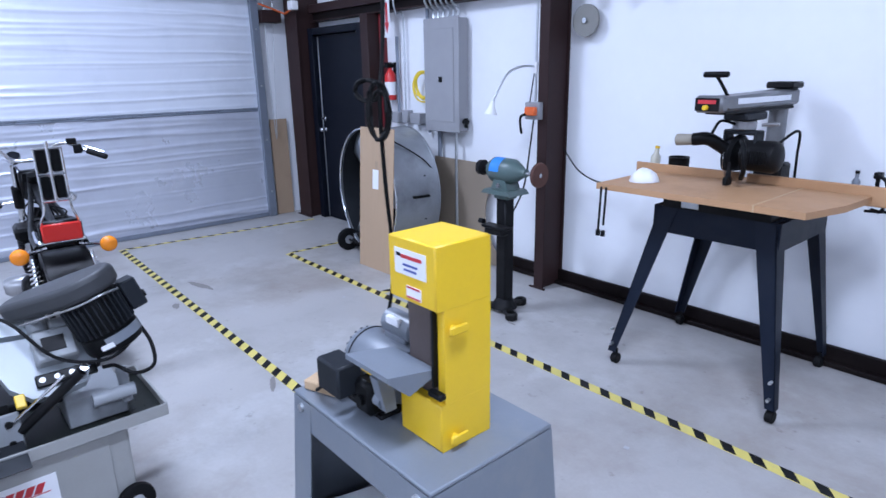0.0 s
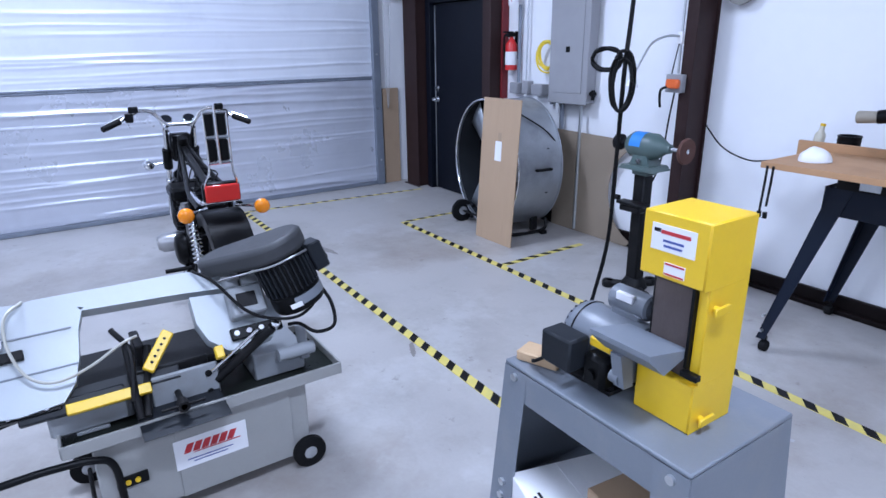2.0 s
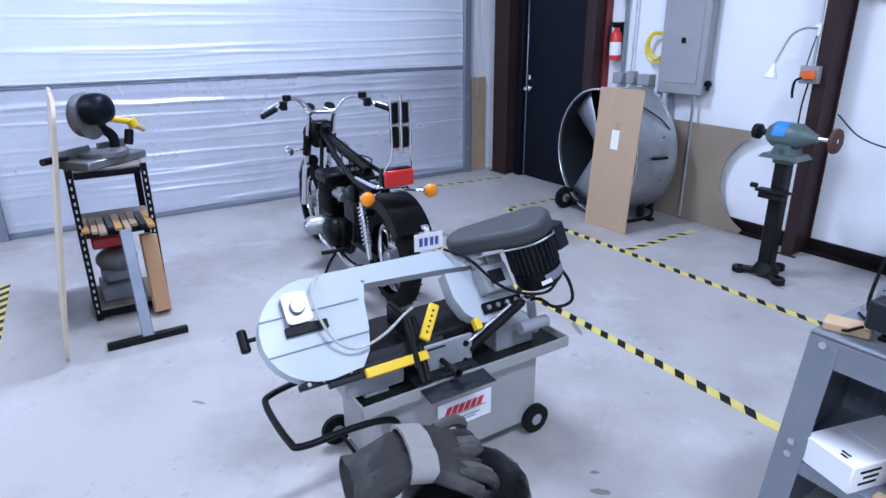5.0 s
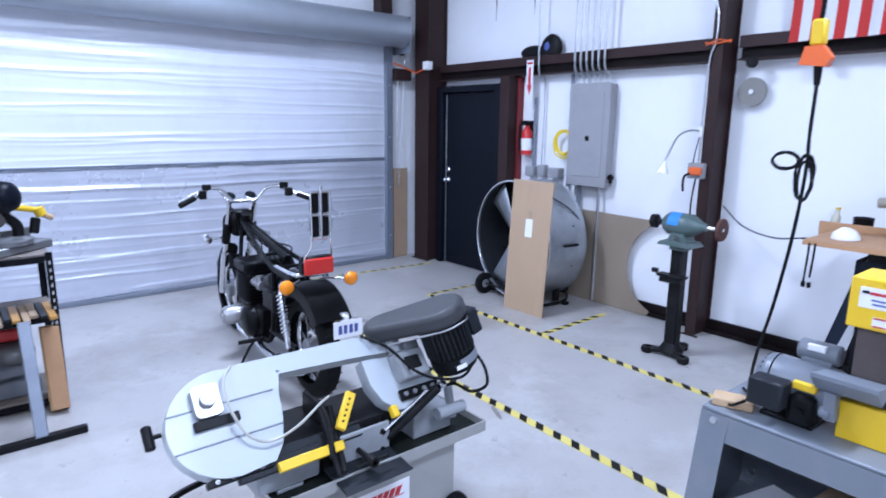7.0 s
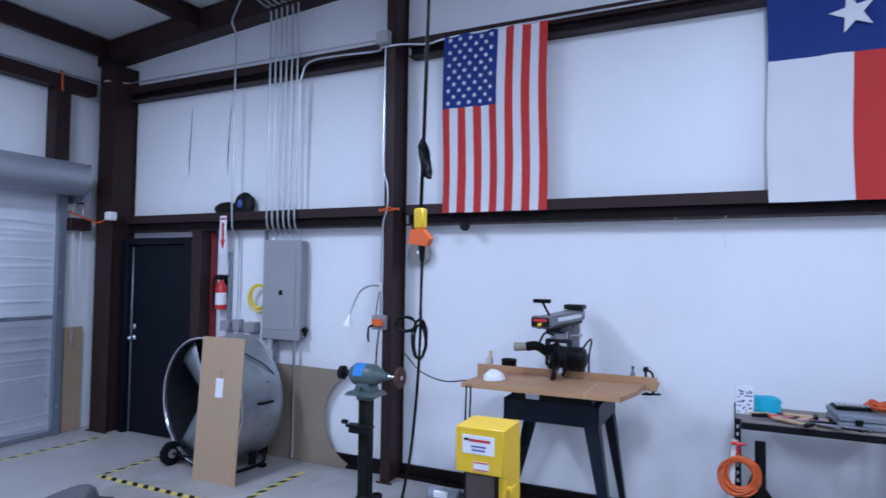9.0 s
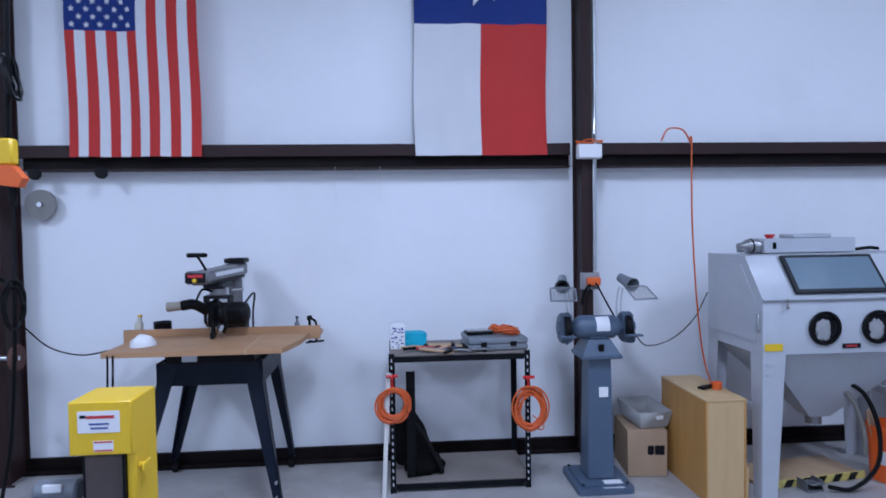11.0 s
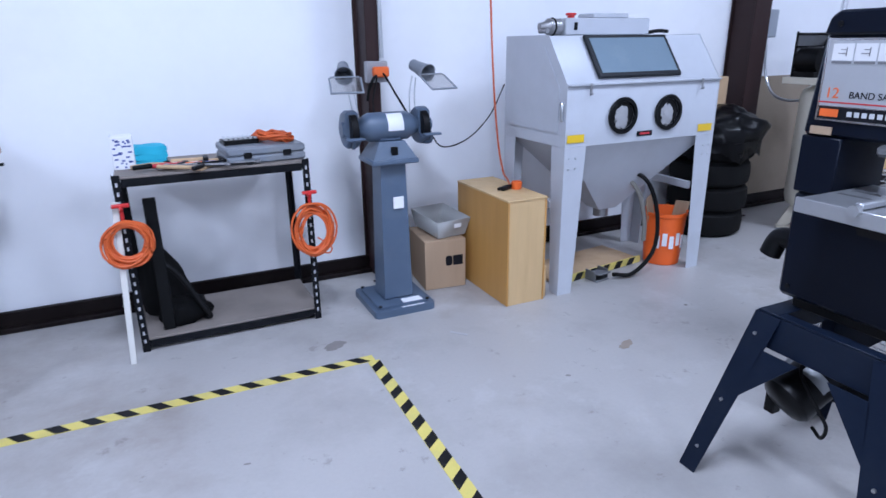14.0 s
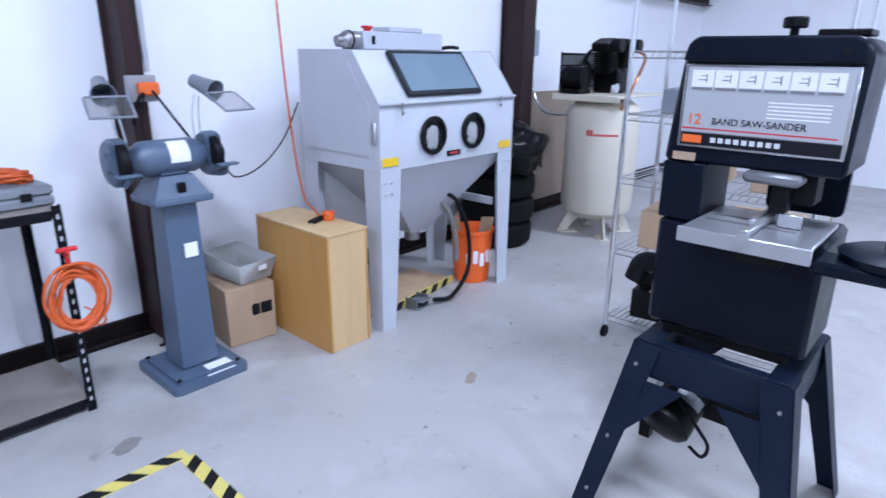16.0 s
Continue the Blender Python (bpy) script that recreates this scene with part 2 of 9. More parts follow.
# ---- the hall ----
WX, EX, WY, SY = -6.12, 9.6, 3.74, -8.0
DOOR_Y0, DOOR_Y1, DOOR_Z = -1.55, 3.12, 2.62


def roof_z(x):
    return 4.32 + 0.083 * (x + 6.1)


def slab(name, mt, *boxes, label="", category="wall", c=0.0):
    bm = B()
    for b in boxes:
        box(bm, *b, c=c)
    ob = part(name, bm, mt, None, "", 30)
    return tagged(ob, label, category, kind="structure")


slab("floor", M_FLOOR, (WX - 0.3, SY - 0.3, -0.2, EX + 0.3, WY + 0.3, 0), label="pale grey sealed concrete shop floor with scuffs", category="floor")
bm = B()
prism(bm, [(WX - 0.2, -0.01), (EX + 0.2, -0.01), (EX + 0.2, roof_z(EX) + 0.5), (WX - 0.2, roof_z(WX) + 0.5)], WY, WY + 0.2, "y")
wall_n = tagged(part("wall_north", bm, M_WALL, None, "", 30), "white vinyl-faced insulated metal end wall", "wall", kind="structure")
slab("wall_west", M_WALL, (WX - 0.2, DOOR_Y1, 0, WX, WY, 4.6), (WX - 0.2, DOOR_Y0, DOOR_Z, WX, DOOR_Y1, 4.6), (WX - 0.2, SY, 0, WX, DOOR_Y0, 4.6),
     label="white insulated side wall round the roll-up door")
slab("wall_south", M_WALL, (WX - 0.2, SY - 0.2, 0, EX + 0.2, SY, 6.0), label="plain white wall behind the walk")
slab("wall_east", M_WALL, (EX, SY, 0, EX + 0.2, WY, 6.0), label="plain white far wall")
bm = B()
prism(bm, [(WX - 0.2, roof_z(WX)), (EX + 0.2, roof_z(EX)), (EX + 0.2, roof_z(EX) + 0.2), (WX - 0.2, roof_z(WX) + 0.2)], SY - 0.2, WY + 0.2, "y")
tagged(part("ceiling", bm, M_ROOF, None, "", 30), "white insulated sloping metal roof between purlins", "ceiling", kind="structure")

# dark base trim along the walls
slab("baseboard", M_BASE_SHADE, (-4.4, WY - 0.03, 0, EX, WY, 0.11), (-4.4, WY - 0.07, 0, EX, WY - 0.03, 0.03), label="dark brown steel base angle along the wall", category="baseboard", c=0.004)


def column(x0, x1, y0, y1, z1, name="steel_column"):
    t = thing(name, pose(x0, y0, 0), "dark brown primed steel wall column", "column", "wall columns", "structure")
    w, d = x1 - x0, y1 - y0
    bm = B()
    box(bm, 0, 0, 0, w, 0.012, z1, 0.003)
    part("flange", bm, M_STEEL, t)
    bm = B()
    box(bm, 0, d - 0.012, 0, w, d, z1, 0.003)
    part("flange", bm, M_STEEL, t)
    bm = B()
    box(bm, 0.02, 0.0125, 0, w - 0.02, d - 0.0125, z1, 0.003)
    part("web", bm, M_STEEL, t)
    bm = B()
    box(bm, -0.03, -0.02, 0, w + 0.03, -0.001, 0.012, 0.002)
    part("base_plate", bm, M_STEEL, t)
    return t


column(-2.275, -2.185, 3.5, 3.735, roof_z(-2.3) - 0.3)
column(1.81, 1.89, 3.5, 3.735, roof_z(1.8) - 0.3)
column(5.02, 5.20, 3.5, 3.735, roof_z(5.0) - 0.3)
column(-5.93, -5.66, 3.46, 3.735, 4.0)


def girt(name, x0, x1, z0, z1, label):
    t = thing(name, pose(0, 0, 0), label, "girt", "wall girts", "structure")
    zm = z0 + (z1 - z0) * 0.5
    bm = B()
    box(bm, x0, 3.61, zm, x1, WY - 0.001, z1, 0.004)
    part("top_channel", bm, M_STEEL, t)
    # darker than the channel: the shadow under it is put into the web's colour
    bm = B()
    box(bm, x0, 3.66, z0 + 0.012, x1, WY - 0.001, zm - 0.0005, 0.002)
    part("web", bm, M_BASE_SHADE, t)
    bm = B()
    box(bm, x0, 3.612, z0, x1, WY - 0.001, z0 + 0.0115, 0.002)
    part("lip", bm, M_STEEL, t)
    return t


for a, b in ((-5.65, -2.31), (-2.12, 1.76), (1.91, 5.01), (5.21, EX)):
    girt("wall_girt", a, b, 2.16, 2.335, "brown steel wall girt at door-head height")
    girt("wall_girt", a, b, 3.62, 3.78, "brown steel upper wall girt")

# sloping end rafter and roof purlins
t = thing("end_rafter", pose(0, 0, 0), "dark brown steel rafter sloping along the end wall", "rafter", kind="structure")
bm = B()
prism(bm, [(WX, roof_z(WX) - 0.26), (EX, roof_z(EX) - 0.26), (EX, roof_z(EX) - 0.005), (WX, roof_z(WX) - 0.005)], 3.55, 3.735, "y")
part("beam", bm, M_STEEL, t)
for i, px in enumerate((-6.0, -4.6, -3.2, -1.8, -0.4, 1.0, 2.4, 3.8, 5.2, 6.6, 8.0)):
    bm = B()
    box(bm, px, SY, roof_z(px) - 0.2, px + 0.07, 3.54, roof_z(px) - 0.004, 0.003)
    tagged(part("roof_purlin", bm, M_STEEL), "brown steel purlin under the white roof", "purlin", "roof purlins", "structure")
for py in (-2.2,):
    bm = B()
    prism(bm, [(WX, roof_z(WX) - 0.55), (EX, roof_z(EX) - 0.55), (EX, roof_z(EX) - 0.205), (WX, roof_z(WX) - 0.205)], py, py + 0.2, "y")
    tagged(part("roof_frame", bm, M_STEEL), "dark brown steel roof frame crossing the hall", "rafter", kind="structure")

# side wall steel round the roll-up door
bm = B()
box(bm, WX + 0.001, SY, 3.66, WX + 0.16, 3.45, 3.80, 0.004)
tagged(part("side_girt", bm, M_STEEL), "brown steel girt high on the side wall", "girt", kind="structure")
bm = B()
box(bm, WX + 0.001, 3.0, 2.7, WX + 0.16, 3.16, 3.655, 0.004)
tagged(part("door_jamb_post", bm, M_STEEL), "brown steel post above the roll-up door", "post", kind="structure")
bm = B()
box(bm, WX + 0.001, 3.22, 2.17, WX + 0.14, 3.45, 2.30, 0.004)
tagged(part("side_girt", bm, M_STEEL), "short brown steel girt beside the roll-up door", "girt", kind="structure")

# ---- roll-up door ----
gd = thing("door_1", pose(WX, 0, 0), "closed white foil-insulated roll-up door with blue-grey tracks", "roll-up door", kind="structure")
M_FOIL = mat("white_insulation_foil", (0.7, 0.73, 0.8), 0.34, metal=0.15, var=0.05, scale=3, bump=0.0, dirt=(0.48, 0.51, 0.58), dscale=1.5, damount=0.4)

M_FOILG = mat("silver_grey_insulation_foil", (0.56, 0.585, 0.66), 0.3, metal=0.35, var=0.08, scale=2, bump=0.0, dirt=(0.42, 0.43, 0.50), dscale=1.2, damount=0.5)


def foil(z0, z1, seed, deep=1.0):
    """A quilted sheet with long level wrinkles."""
    rnd = random.Random(seed)
    ny, nz = 90, int((z1 - z0) / 0.011)
    waves = [(rnd.uniform(z0, z1), rnd.uniform(0.006, 0.02), rnd.uniform(0.002, 0.010), rnd.uniform(0, 6), rnd.uniform(0.4, 1.6), rnd.uniform(DOOR_Y0, DOOR_Y1), rnd.uniform(0.5, 2.5)) for _ in range(int((z1 - z0) * 26))]
    bm = B()
    grid = []
    for k in range(nz + 1):
        z = z0 + (z1 - z0) * k / nz
        row = []
        for i in range(ny + 1):
            y = DOOR_Y0 + (DOOR_Y1 - DOOR_Y0) * i / ny
            d = 0.012 * noise.noise((y * 0.9, z * 1.4, seed))
            for wz, w, a, ph, fr, cy, cw in waves:
                zz = z - wz - 0.02 * math.sin(y * fr + ph) - 0.006 * math.sin(y * 4.3 * fr + ph * 2)
                if abs(zz) < 3 * w:
                    d += deep * a * math.exp(-(zz / w) ** 2) * math.exp(-((y - cy) / cw) ** 2)
            row.append(bm.verts.new((0.03 + d, y, z)))
        grid.append(row)
    for a, b in zip(grid, grid[1:]):
        for i in range(ny):
            bm.faces.new((a[i], a[i + 1], b[i + 1], b[i]))
    return bm


part("curtain", foil(0.045, 1.225, 3, 1.5), M_FOILG, gd, "wrinkled white insulation foil, lower half", 80)
part("curtain", foil(1.262, 2.66, 5), M_FOIL, gd, "wrinkled white insulation foil, upper half", 80)
bm = B()
box(bm, 0.005, DOOR_Y0, 0.0, 0.022, DOOR_Y1, 2.66, 0.0)
part("backing", bm, M_DRUM, gd)
bm = B()
rnd = random.Random(8)
for z0, dz in ((1.224, 0.020), (1.244, 0.020)):
    y = DOOR_Y0
    while y < DOOR_Y1 - 0.01:
        y1 = min(DOOR_Y1, y + rnd.uniform(0.15, 0.5))
        box(bm, 0.0225, y, z0, 0.034 + rnd.uniform(0, 0.014), y1, z0 + dz, 0.006)
        y = y1
part("seam_strip", bm, M_TRACK, gd, "grey seam between the two foil sheets")
bm = B()
box(bm, 0.0225, DOOR_Y0, 0.002, 0.055, DOOR_Y1, 0.043, 0.004)
part("bottom_bar", bm, M_TRACK, gd, "grey bottom bar resting on the floor")
for y in (DOOR_Y1, DOOR_Y0 - 0.09):
    bm = B()
    box(bm, 0.001, y, 0, 0.085, y + 0.09, 2.55, 0.004)
    tr = part("track", bm, M_TRACK, gd)
    bm = B()
    for z in (0.3, 0.9, 1.5, 2.1):
        cyl(bm, (0.085, y + 0.045, z), (0.093, y + 0.045, z), 0.011, seg=8)
    part("bolt", bm, M_GALV, tr)
bm = B()
cyl(bm, (0.24, DOOR_Y0 - 0.1, 2.70), (0.24, 3.26, 2.70), 0.175, seg=40, bev=0.008)
part("drum_cover", bm, M_DRUM, gd, "grey sheet drum above the door")
bm = B()
box(bm, 0.001, 3.262, 2.46, 0.36, 3.275, 2.86, 0.004)
br = part("drum_bracket", bm, M_TRACK, gd)
bm = B()
cyl(bm, (0.24, 3.276, 2.70), (0.24, 3.34, 2.70), 0.03, seg=14)
cyl(bm, (0.30, 3.276, 2.62), (0.30, 3.31, 2.62), 0.02, seg=10)
part("axle", bm, M_DARK, br)
bm = B()
cyl(bm, (0.10, 3.30, 2.50), (0.10, 3.36, 2.50), 0.045, seg=18, bev=0.004)
part("chain_wheel", bm, M_DARK, br)
bm = B()
tube(bm, [(0.1, 3.27, 2.50), (0.11, 3.26, 1.6), (0.10, 3.28, 0.9), (0.11, 3.31, 1.4), (0.1, 3.38, 2.50)], 0.004, 6)
part("hand_chain", bm, M_GALV, gd)

# tan board leaning by the roll-up door
bm = B()
box(bm, WX + 0.03, 3.24, 0.002, WX + 0.045, 3.452, 1.12, 0.002)
tagged(part("wall_board", bm, M_TAN), "tan hardboard sheet standing beside the roll-up door", "board")

# ---- steel door ----
d = thing("door_2", pose(-5.62, 0, 0), "closed navy steel walk door in a steel frame", "door", kind="structure")
bm = B()
box(bm, 0, 3.56, 0, 0.09, WY - 0.001, 2.09, 0.004)
part("frame_post", bm, M_NAVY, d)
bm = B()
box(bm, 0.95, 3.56, 0, 1.06, WY - 0.001, 2.09, 0.004)
part("frame_post", bm, M_NAVY, d)
bm = B()
box(bm, 0.0905, 3.56, 2.02, 0.9495, WY - 0.001, 2.09, 0.004)
part("frame_head", bm, M_NAVY, d)
bm = B()
box(bm, 0.10, 3.62, 0.008, 0.945, 3.665, 2.012, 0.003)
leaf = part("leaf", bm, M_NAVY, d)
bm = B()
box(bm, 0.103, 3.612, 0.02, 0.118, 3.619, 2.0, 0.001)
part("weather_strip", bm, M_GALV, leaf, "pale weather strip on the door edge")
for z in (1.02, 1.14):
    bm = B()
    cyl(bm, (0.17, 3.62, z), (0.17, 3.60, z), 0.03, seg=18, bev=0.003)
    cyl(bm, (0.17, 3.60, z), (0.17, 3.565, z), 0.012, seg=12)
    if z < 1.1:
        cyl(bm, (0.17, 3.566, z), (0.17, 3.54, z), 0.027, 0.023, seg=18, bev=0.004)
    part("door_knob" if z < 1.1 else "deadbolt", bm, M_CHROME, leaf)
bm = B()
box(bm, -4.545, 3.53, 0, -4.42, WY - 0.001, 2.155, 0.004)
tagged(part("door_post", bm, M_STEEL), "brown steel post beside the walk door", "post", kind="structure")
bm = B()
box(bm, -4.418, 3.66, 0.9, -4.395, WY - 0.001, 2.15, 0.003)
tagged(part("red_strip", bm, mat("dark_red_paint", (0.16, 0.008, 0.012), 0.5, var=0.15, dirt=(0.03, 0.005, 0.005))), "dark red painted board behind the extinguisher", "board", kind="structure")

# ---- hazard tape on the floor ----
TAPES = []


def tape(x0, y0, x1, y1, w=0.055, label="worn yellow and black hazard tape on the floor"):
    a, b = Vector((x0, y0)), Vector((x1, y1))
    ln = (b - a).length
    t = thing("hazard_tape", pose(x0, y0, 0, 0, 0, math.degrees(math.atan2(y1 - y0, x1 - x0))), label, "floor tape", "floor tapes", "structure")
    bm = B()
    box(bm, 0, -w / 2, 0.0, ln, w / 2, 0.0025, 0)
    part("strip", bm, M_YEL, t)
    p = 0.128
    h = w / 2 - 0.001
    s = w * 0.8
    bm = B()
    prism(bm, [(s, -h), (0.056 + s, -h), (0.056, h), (0, h)], 0.0027, 0.0042, "z")
    first = part("stripe", bm, M_BLK, t, "", 0)
    first.location.x = 0.01
    k = 1
    while 0.01 + k * p + 0.056 + s < ln:
        o = new("stripe", first.data)
        o.parent = t
        o.location.x = 0.01 + k * p
        k += 1
    return t


tape(-4.46, 2.54, 1.44, 2.52, 0.06)
tape(1.43, 2.49, 1.40, -0.8, 0.06)
tape(-2.98, 2.57, -3.0, 3.42, 0.05)
tape(-4.46, 2.57, -4.46, 3.4, 0.04)
tape(-5.72, 1.41, -1.0, 1.36, 0.06)
tape(-5.72, 1.44, -5.55, 3.42, 0.04)
tape(-4.9, -1.55, -3.0, -1.6, 0.06)

# ---- ceiling lamps ----
for lx, ly in ((-3.6, 0.3), (0.8, 0.3), (5.2, 0.3), (-3.6, -4.6), (0.8, -4.6), (5.2, -4.6)):
    z = roof_z(lx) - 0.42
    t = thing("ceiling_light", pose(lx, ly, z), "white twin-tube shop light hung under the roof", "ceiling light", "ceiling lights")
    bm = B()
    prism(bm, [(-0.16, 0.0), (0.16, 0.0), (0.10, 0.07), (-0.10, 0.07)], -0.65, 0.65, "y")
    part("housing", bm, M_WHITE, t)
    bm = B()
    box(bm, -0.13, -0.62, -0.012, 0.13, 0.62, -0.001, 0.003)
    part("diffuser", bm, M_GLOWW, t)
    for y in (-0.5, 0.5):
        bm = B()
        cyl(bm, (0, y, 0.07), (0, y, 0.43), 0.004, seg=6)
        part("hanger", bm, M_GALV, t)
    la = bpy.data.lights.new("shop_lamp", "AREA")
    la.shape, la.size, la.size_y, la.energy, la.color = "RECTANGLE", 0.5, 1.4, 124, (0.615, 0.725, 1.0)
    lo = new("shop_lamp", la)
    lo.matrix_basis = pose(lx, ly, z - 0.03)

# ---- belt sander on its steel stand ----
M_BELT = mat("worn_abrasive_belt", (0.085, 0.065, 0.06), 0.8, var=0.25, bump=0.2, bscale=300, dirt=(0.16, 0.13, 0.12), dscale=6, damount=0.5, stretch=(1, 1, 0.3))
M_DKBOX = mat("dark_grey_box_enamel", (0.0175, 0.02, 0.024), 0.4, var=0.12, bump=0.05, dirt=(0.035, 0.035, 0.035), dscale=6, damount=0.4, spec=0.22)
M_PAPER = mat("white_label_paper", (0.78, 0.78, 0.8), 0.6, var=0.04, bump=0.02)
M_PRINT = mat("dark_print", (0.009, 0.009, 0.012), 0.6, var=0.1, bump=0.0)
M_REDP = mat("red_print", (0.5, 0.03, 0.04), 0.6, var=0.1, bump=0.0)
M_BLUEP = mat("blue_print", (0.06, 0.09, 0.3), 0.6, var=0.1, bump=0.0)
M_MOTOR = mat("grey_motor_enamel", (0.15, 0.165, 0.19), 0.35, var=0.1, bump=0.05, dirt=(0.3, 0.3, 0.3), dscale=6, damount=0.35)


def bars(parent, m, rows, w, material, h=0.008):
    """Unreadable print as plain bars. rows: (offset x, offset y, width)."""
    bm = B()
    for x, y, l in rows:
        box(bm, x - l / 2, y - h / 2, 0, x + l / 2, y + h / 2, 0.0006, 0)
    o = part("print", bm, material, parent, "", 0)
    o.matrix_basis = m
    return o


FRONT = pose(0, 0, 0, 90)  # a flat thing that faces -y

t = thing("machine_stand", pose(-0.72, 0.717, 0), "blue-grey sheet steel machine stand with splayed legs and shelf", "stand")
W, D, H = 0.575, 0.378, 0.805
sp = 0.045
bm = B()
box(bm, 0, 0, H - 0.012, W, D, H, 0.004)
part("top_plate", bm, M_GREY, t)
for y, nm in ((0.0, "apron"), (D - 0.004, "apron")):
    bm = B()
    box(bm, 0.05, y, H - 0.10, W - 0.05, y + 0.004, H - 0.0125, 0.001)
    part(nm, bm, M_GREY, t)


def leg_plate(x0, x1, xo, y, yo, bm):
    """A splayed leg face from the floor to the top."""
    vs = []
    for z, s in ((0.0, 1.0), (H - 0.0125, 0.0)):
        for yy in (y, y + 0.004):
            for xx in (x0, x1):
                vs.append(bm.verts.new((xx + xo * s, yy + yo * s, z)))
    bmesh.ops.convex_hull(bm, input=vs)


for x0, xo in ((0.001, -sp), (W - 0.088, sp)):
    for y, yo in ((0.0, -sp), (D - 0.004, sp)):
        bm = B()
        leg_plate(x0, x0 + 0.087, xo, y, yo, bm)
        lg = part("leg", bm, M_GREY, t)
        for z in (0.385, 0.43, 0.77):
            bm = B()
            s = 1 - z / H
            yy = y + yo * s
            cyl(bm, (x0 + 0.045 + xo * s, yy - 0.007, z), (x0 + 0.045 + xo * s, yy + 0.01, z), 0.011, seg=10)
            part("bolt", bm, M_GALV, lg)
for x, xo in ((0.0, -sp), (W - 0.004, sp)):
    bm = B()
    vs = []
    for z, s in ((0.0, 1.0), (H - 0.0125, 0.0)):
        for xx in (x, x + 0.004):
            for yy, yo in ((0.0045, -sp), (D - 0.0045, sp)):
                vs.append(bm.verts.new((xx + xo * s, yy + yo * s, z)))
    bmesh.ops.convex_hull(bm, input=vs)
    part("side_panel", bm, M_GREY, t)
bm = B()
box(bm, -0.015, -0.018, 0.37, W + 0.015, D + 0.018, 0.378, 0.002)
box(bm, 0.06, -0.022, 0.33, W - 0.06, -0.018, 0.378, 0.001)
part("shelf", bm, M_GREY, t)


bm = B()
vs = []
for z, s_ in ((0.02, 0.95), (H - 0.105, 0.13)):
    for x in (0.09 - sp * s_, W - 0.09 + sp * s_):
        for y in (D - 0.009 + sp * s_, D - 0.005 + sp * s_):
            vs.append(bm.verts.new((x, y, z)))
bmesh.ops.convex_hull(bm, input=vs)
part("back_panel", bm, M_GREY, t)


def carton(name, m, w, d, h, material, label, flap=True):
    c = thing(name, m, label, "box")
    bm = B()
    box(bm, -w / 2, -d / 2, 0.001, w / 2, d / 2, h, 0.004)
    part("carton", bm, material, c)
    bm = B()
    box(bm, -w / 2 + 0.006, -0.022, h + 0.0003, w / 2 - 0.006, 0.022, h + 0.0012, 0)
    part("packing_tape", bm, M_TAN if material is not M_WHITE else M_PAPER, c)
    return c


c = carton("white_box", pose(-0.545, 0.835, 0.378, 0, 0, -15), 0.17, 0.32, 0.095, M_WHITE, "closed white carton on the stand's shelf")
bars(c, pose(0.0, -0.04, 0.0966), [(0.03, -0.085, 0.03), (0.036, -0.10, 0.022)], 0, M_PRINT, 0.008)
bars(c, pose(0.0852, -0.09, 0.05, 90, 0, 90), [(0, 0.02, 0.08), (0.005, 0.0, 0.06), (-0.005, -0.02, 0.07)], 0, M_PRINT, 0.009)
c = carton("cardboard_box", pose(-0.305, 0.895, 0.378, 0, 0, -6), 0.25, 0.29, 0.17, M_CARD, "brown corrugated box on the stand's shelf")
bars(c, pose(0.0, -0.146, 0.075, 90), [(-0.03, 0.0, 0.16), (0.09, 0.0, 0.04), (-0.01, -0.02, 0.10)], 0, M_PRINT, 0.01)
bm = B()
box(bm, -0.46, 0.70, 0.3785, -0.18, 0.735, 0.393, 0.003)
tagged(part("plank_offcut", bm, M_WOOD), "pale wooden strip lying along the stand's shelf", "wood strip")

t = thing("belt_sander", pose(-0.378, 0.823, 0.8055), "yellow upright belt sander with grey motor on the stand", "sander")
w, d, h = 0.146, 0.148, 0.476
bm = B()
box(bm, 0, 0.0, 0, w, d, 0.115, 0.003)
part("lower_housing", bm, M_YELLOW, t)
bm = B()
box(bm, -0.012, -0.008, 0.335, w, d, h, 0.003)
hd = part("upper_housing", bm, M_YELLOW, t)
bm = B()
box(bm, w - 0.022, 0.012, 0.1155, w, d, 0.3345, 0.002)
part("side_cover", bm, M_YELLOW, t)
bm = B()
box(bm, w + 0.0003, 0.0, 0.0, w + 0.0025, d, 0.1155, 0.0008)
box(bm, w + 0.0003, 0.012, 0.1155, w + 0.0025, d, 0.3345, 0)
box(bm, w + 0.0003, -0.008, 0.3345, w + 0.0025, d, h - 0.002, 0.0008)
part("side_sheet", bm, M_YELLOW, t)
bm = B()
box(bm, w - 0.030, 0.0, 0.150, w - 0.0225, 0.03, 0.334, 0.001)
box(bm, w - 0.03, -0.012, 0.135, w + 0.012, 0.006, 0.1495, 0.002)
part("guard_plate", bm, M_BLKPL, t)
bm = B()
box(bm, 0.012, 0.022, 0.1155, w - 0.0305, 0.03, 0.3345, 0.001)
part("abrasive_belt", bm, M_BELT, t, "dark worn abrasive belt")
bm = B()
box(bm, 0.0, 0.032, 0.1155, 0.011, d, 0.3345, 0.001)
box(bm, 0.012, 0.06, 0.1155, w - 0.03, d - 0.01, 0.3345, 0.001)
part("platen", bm, M_DARK, t)
bm = B()
box(bm, 0.012, -0.0095, 0.395, 0.118, -0.0082, 0.452, 0)
lb = part("label", bm, M_PAPER, hd, "white maker's label with red print", 0)
bars(hd, pose(0.07, -0.0096, 0.436, 90), [(0, 0, 0.07)], 0, M_REDP, 0.008)
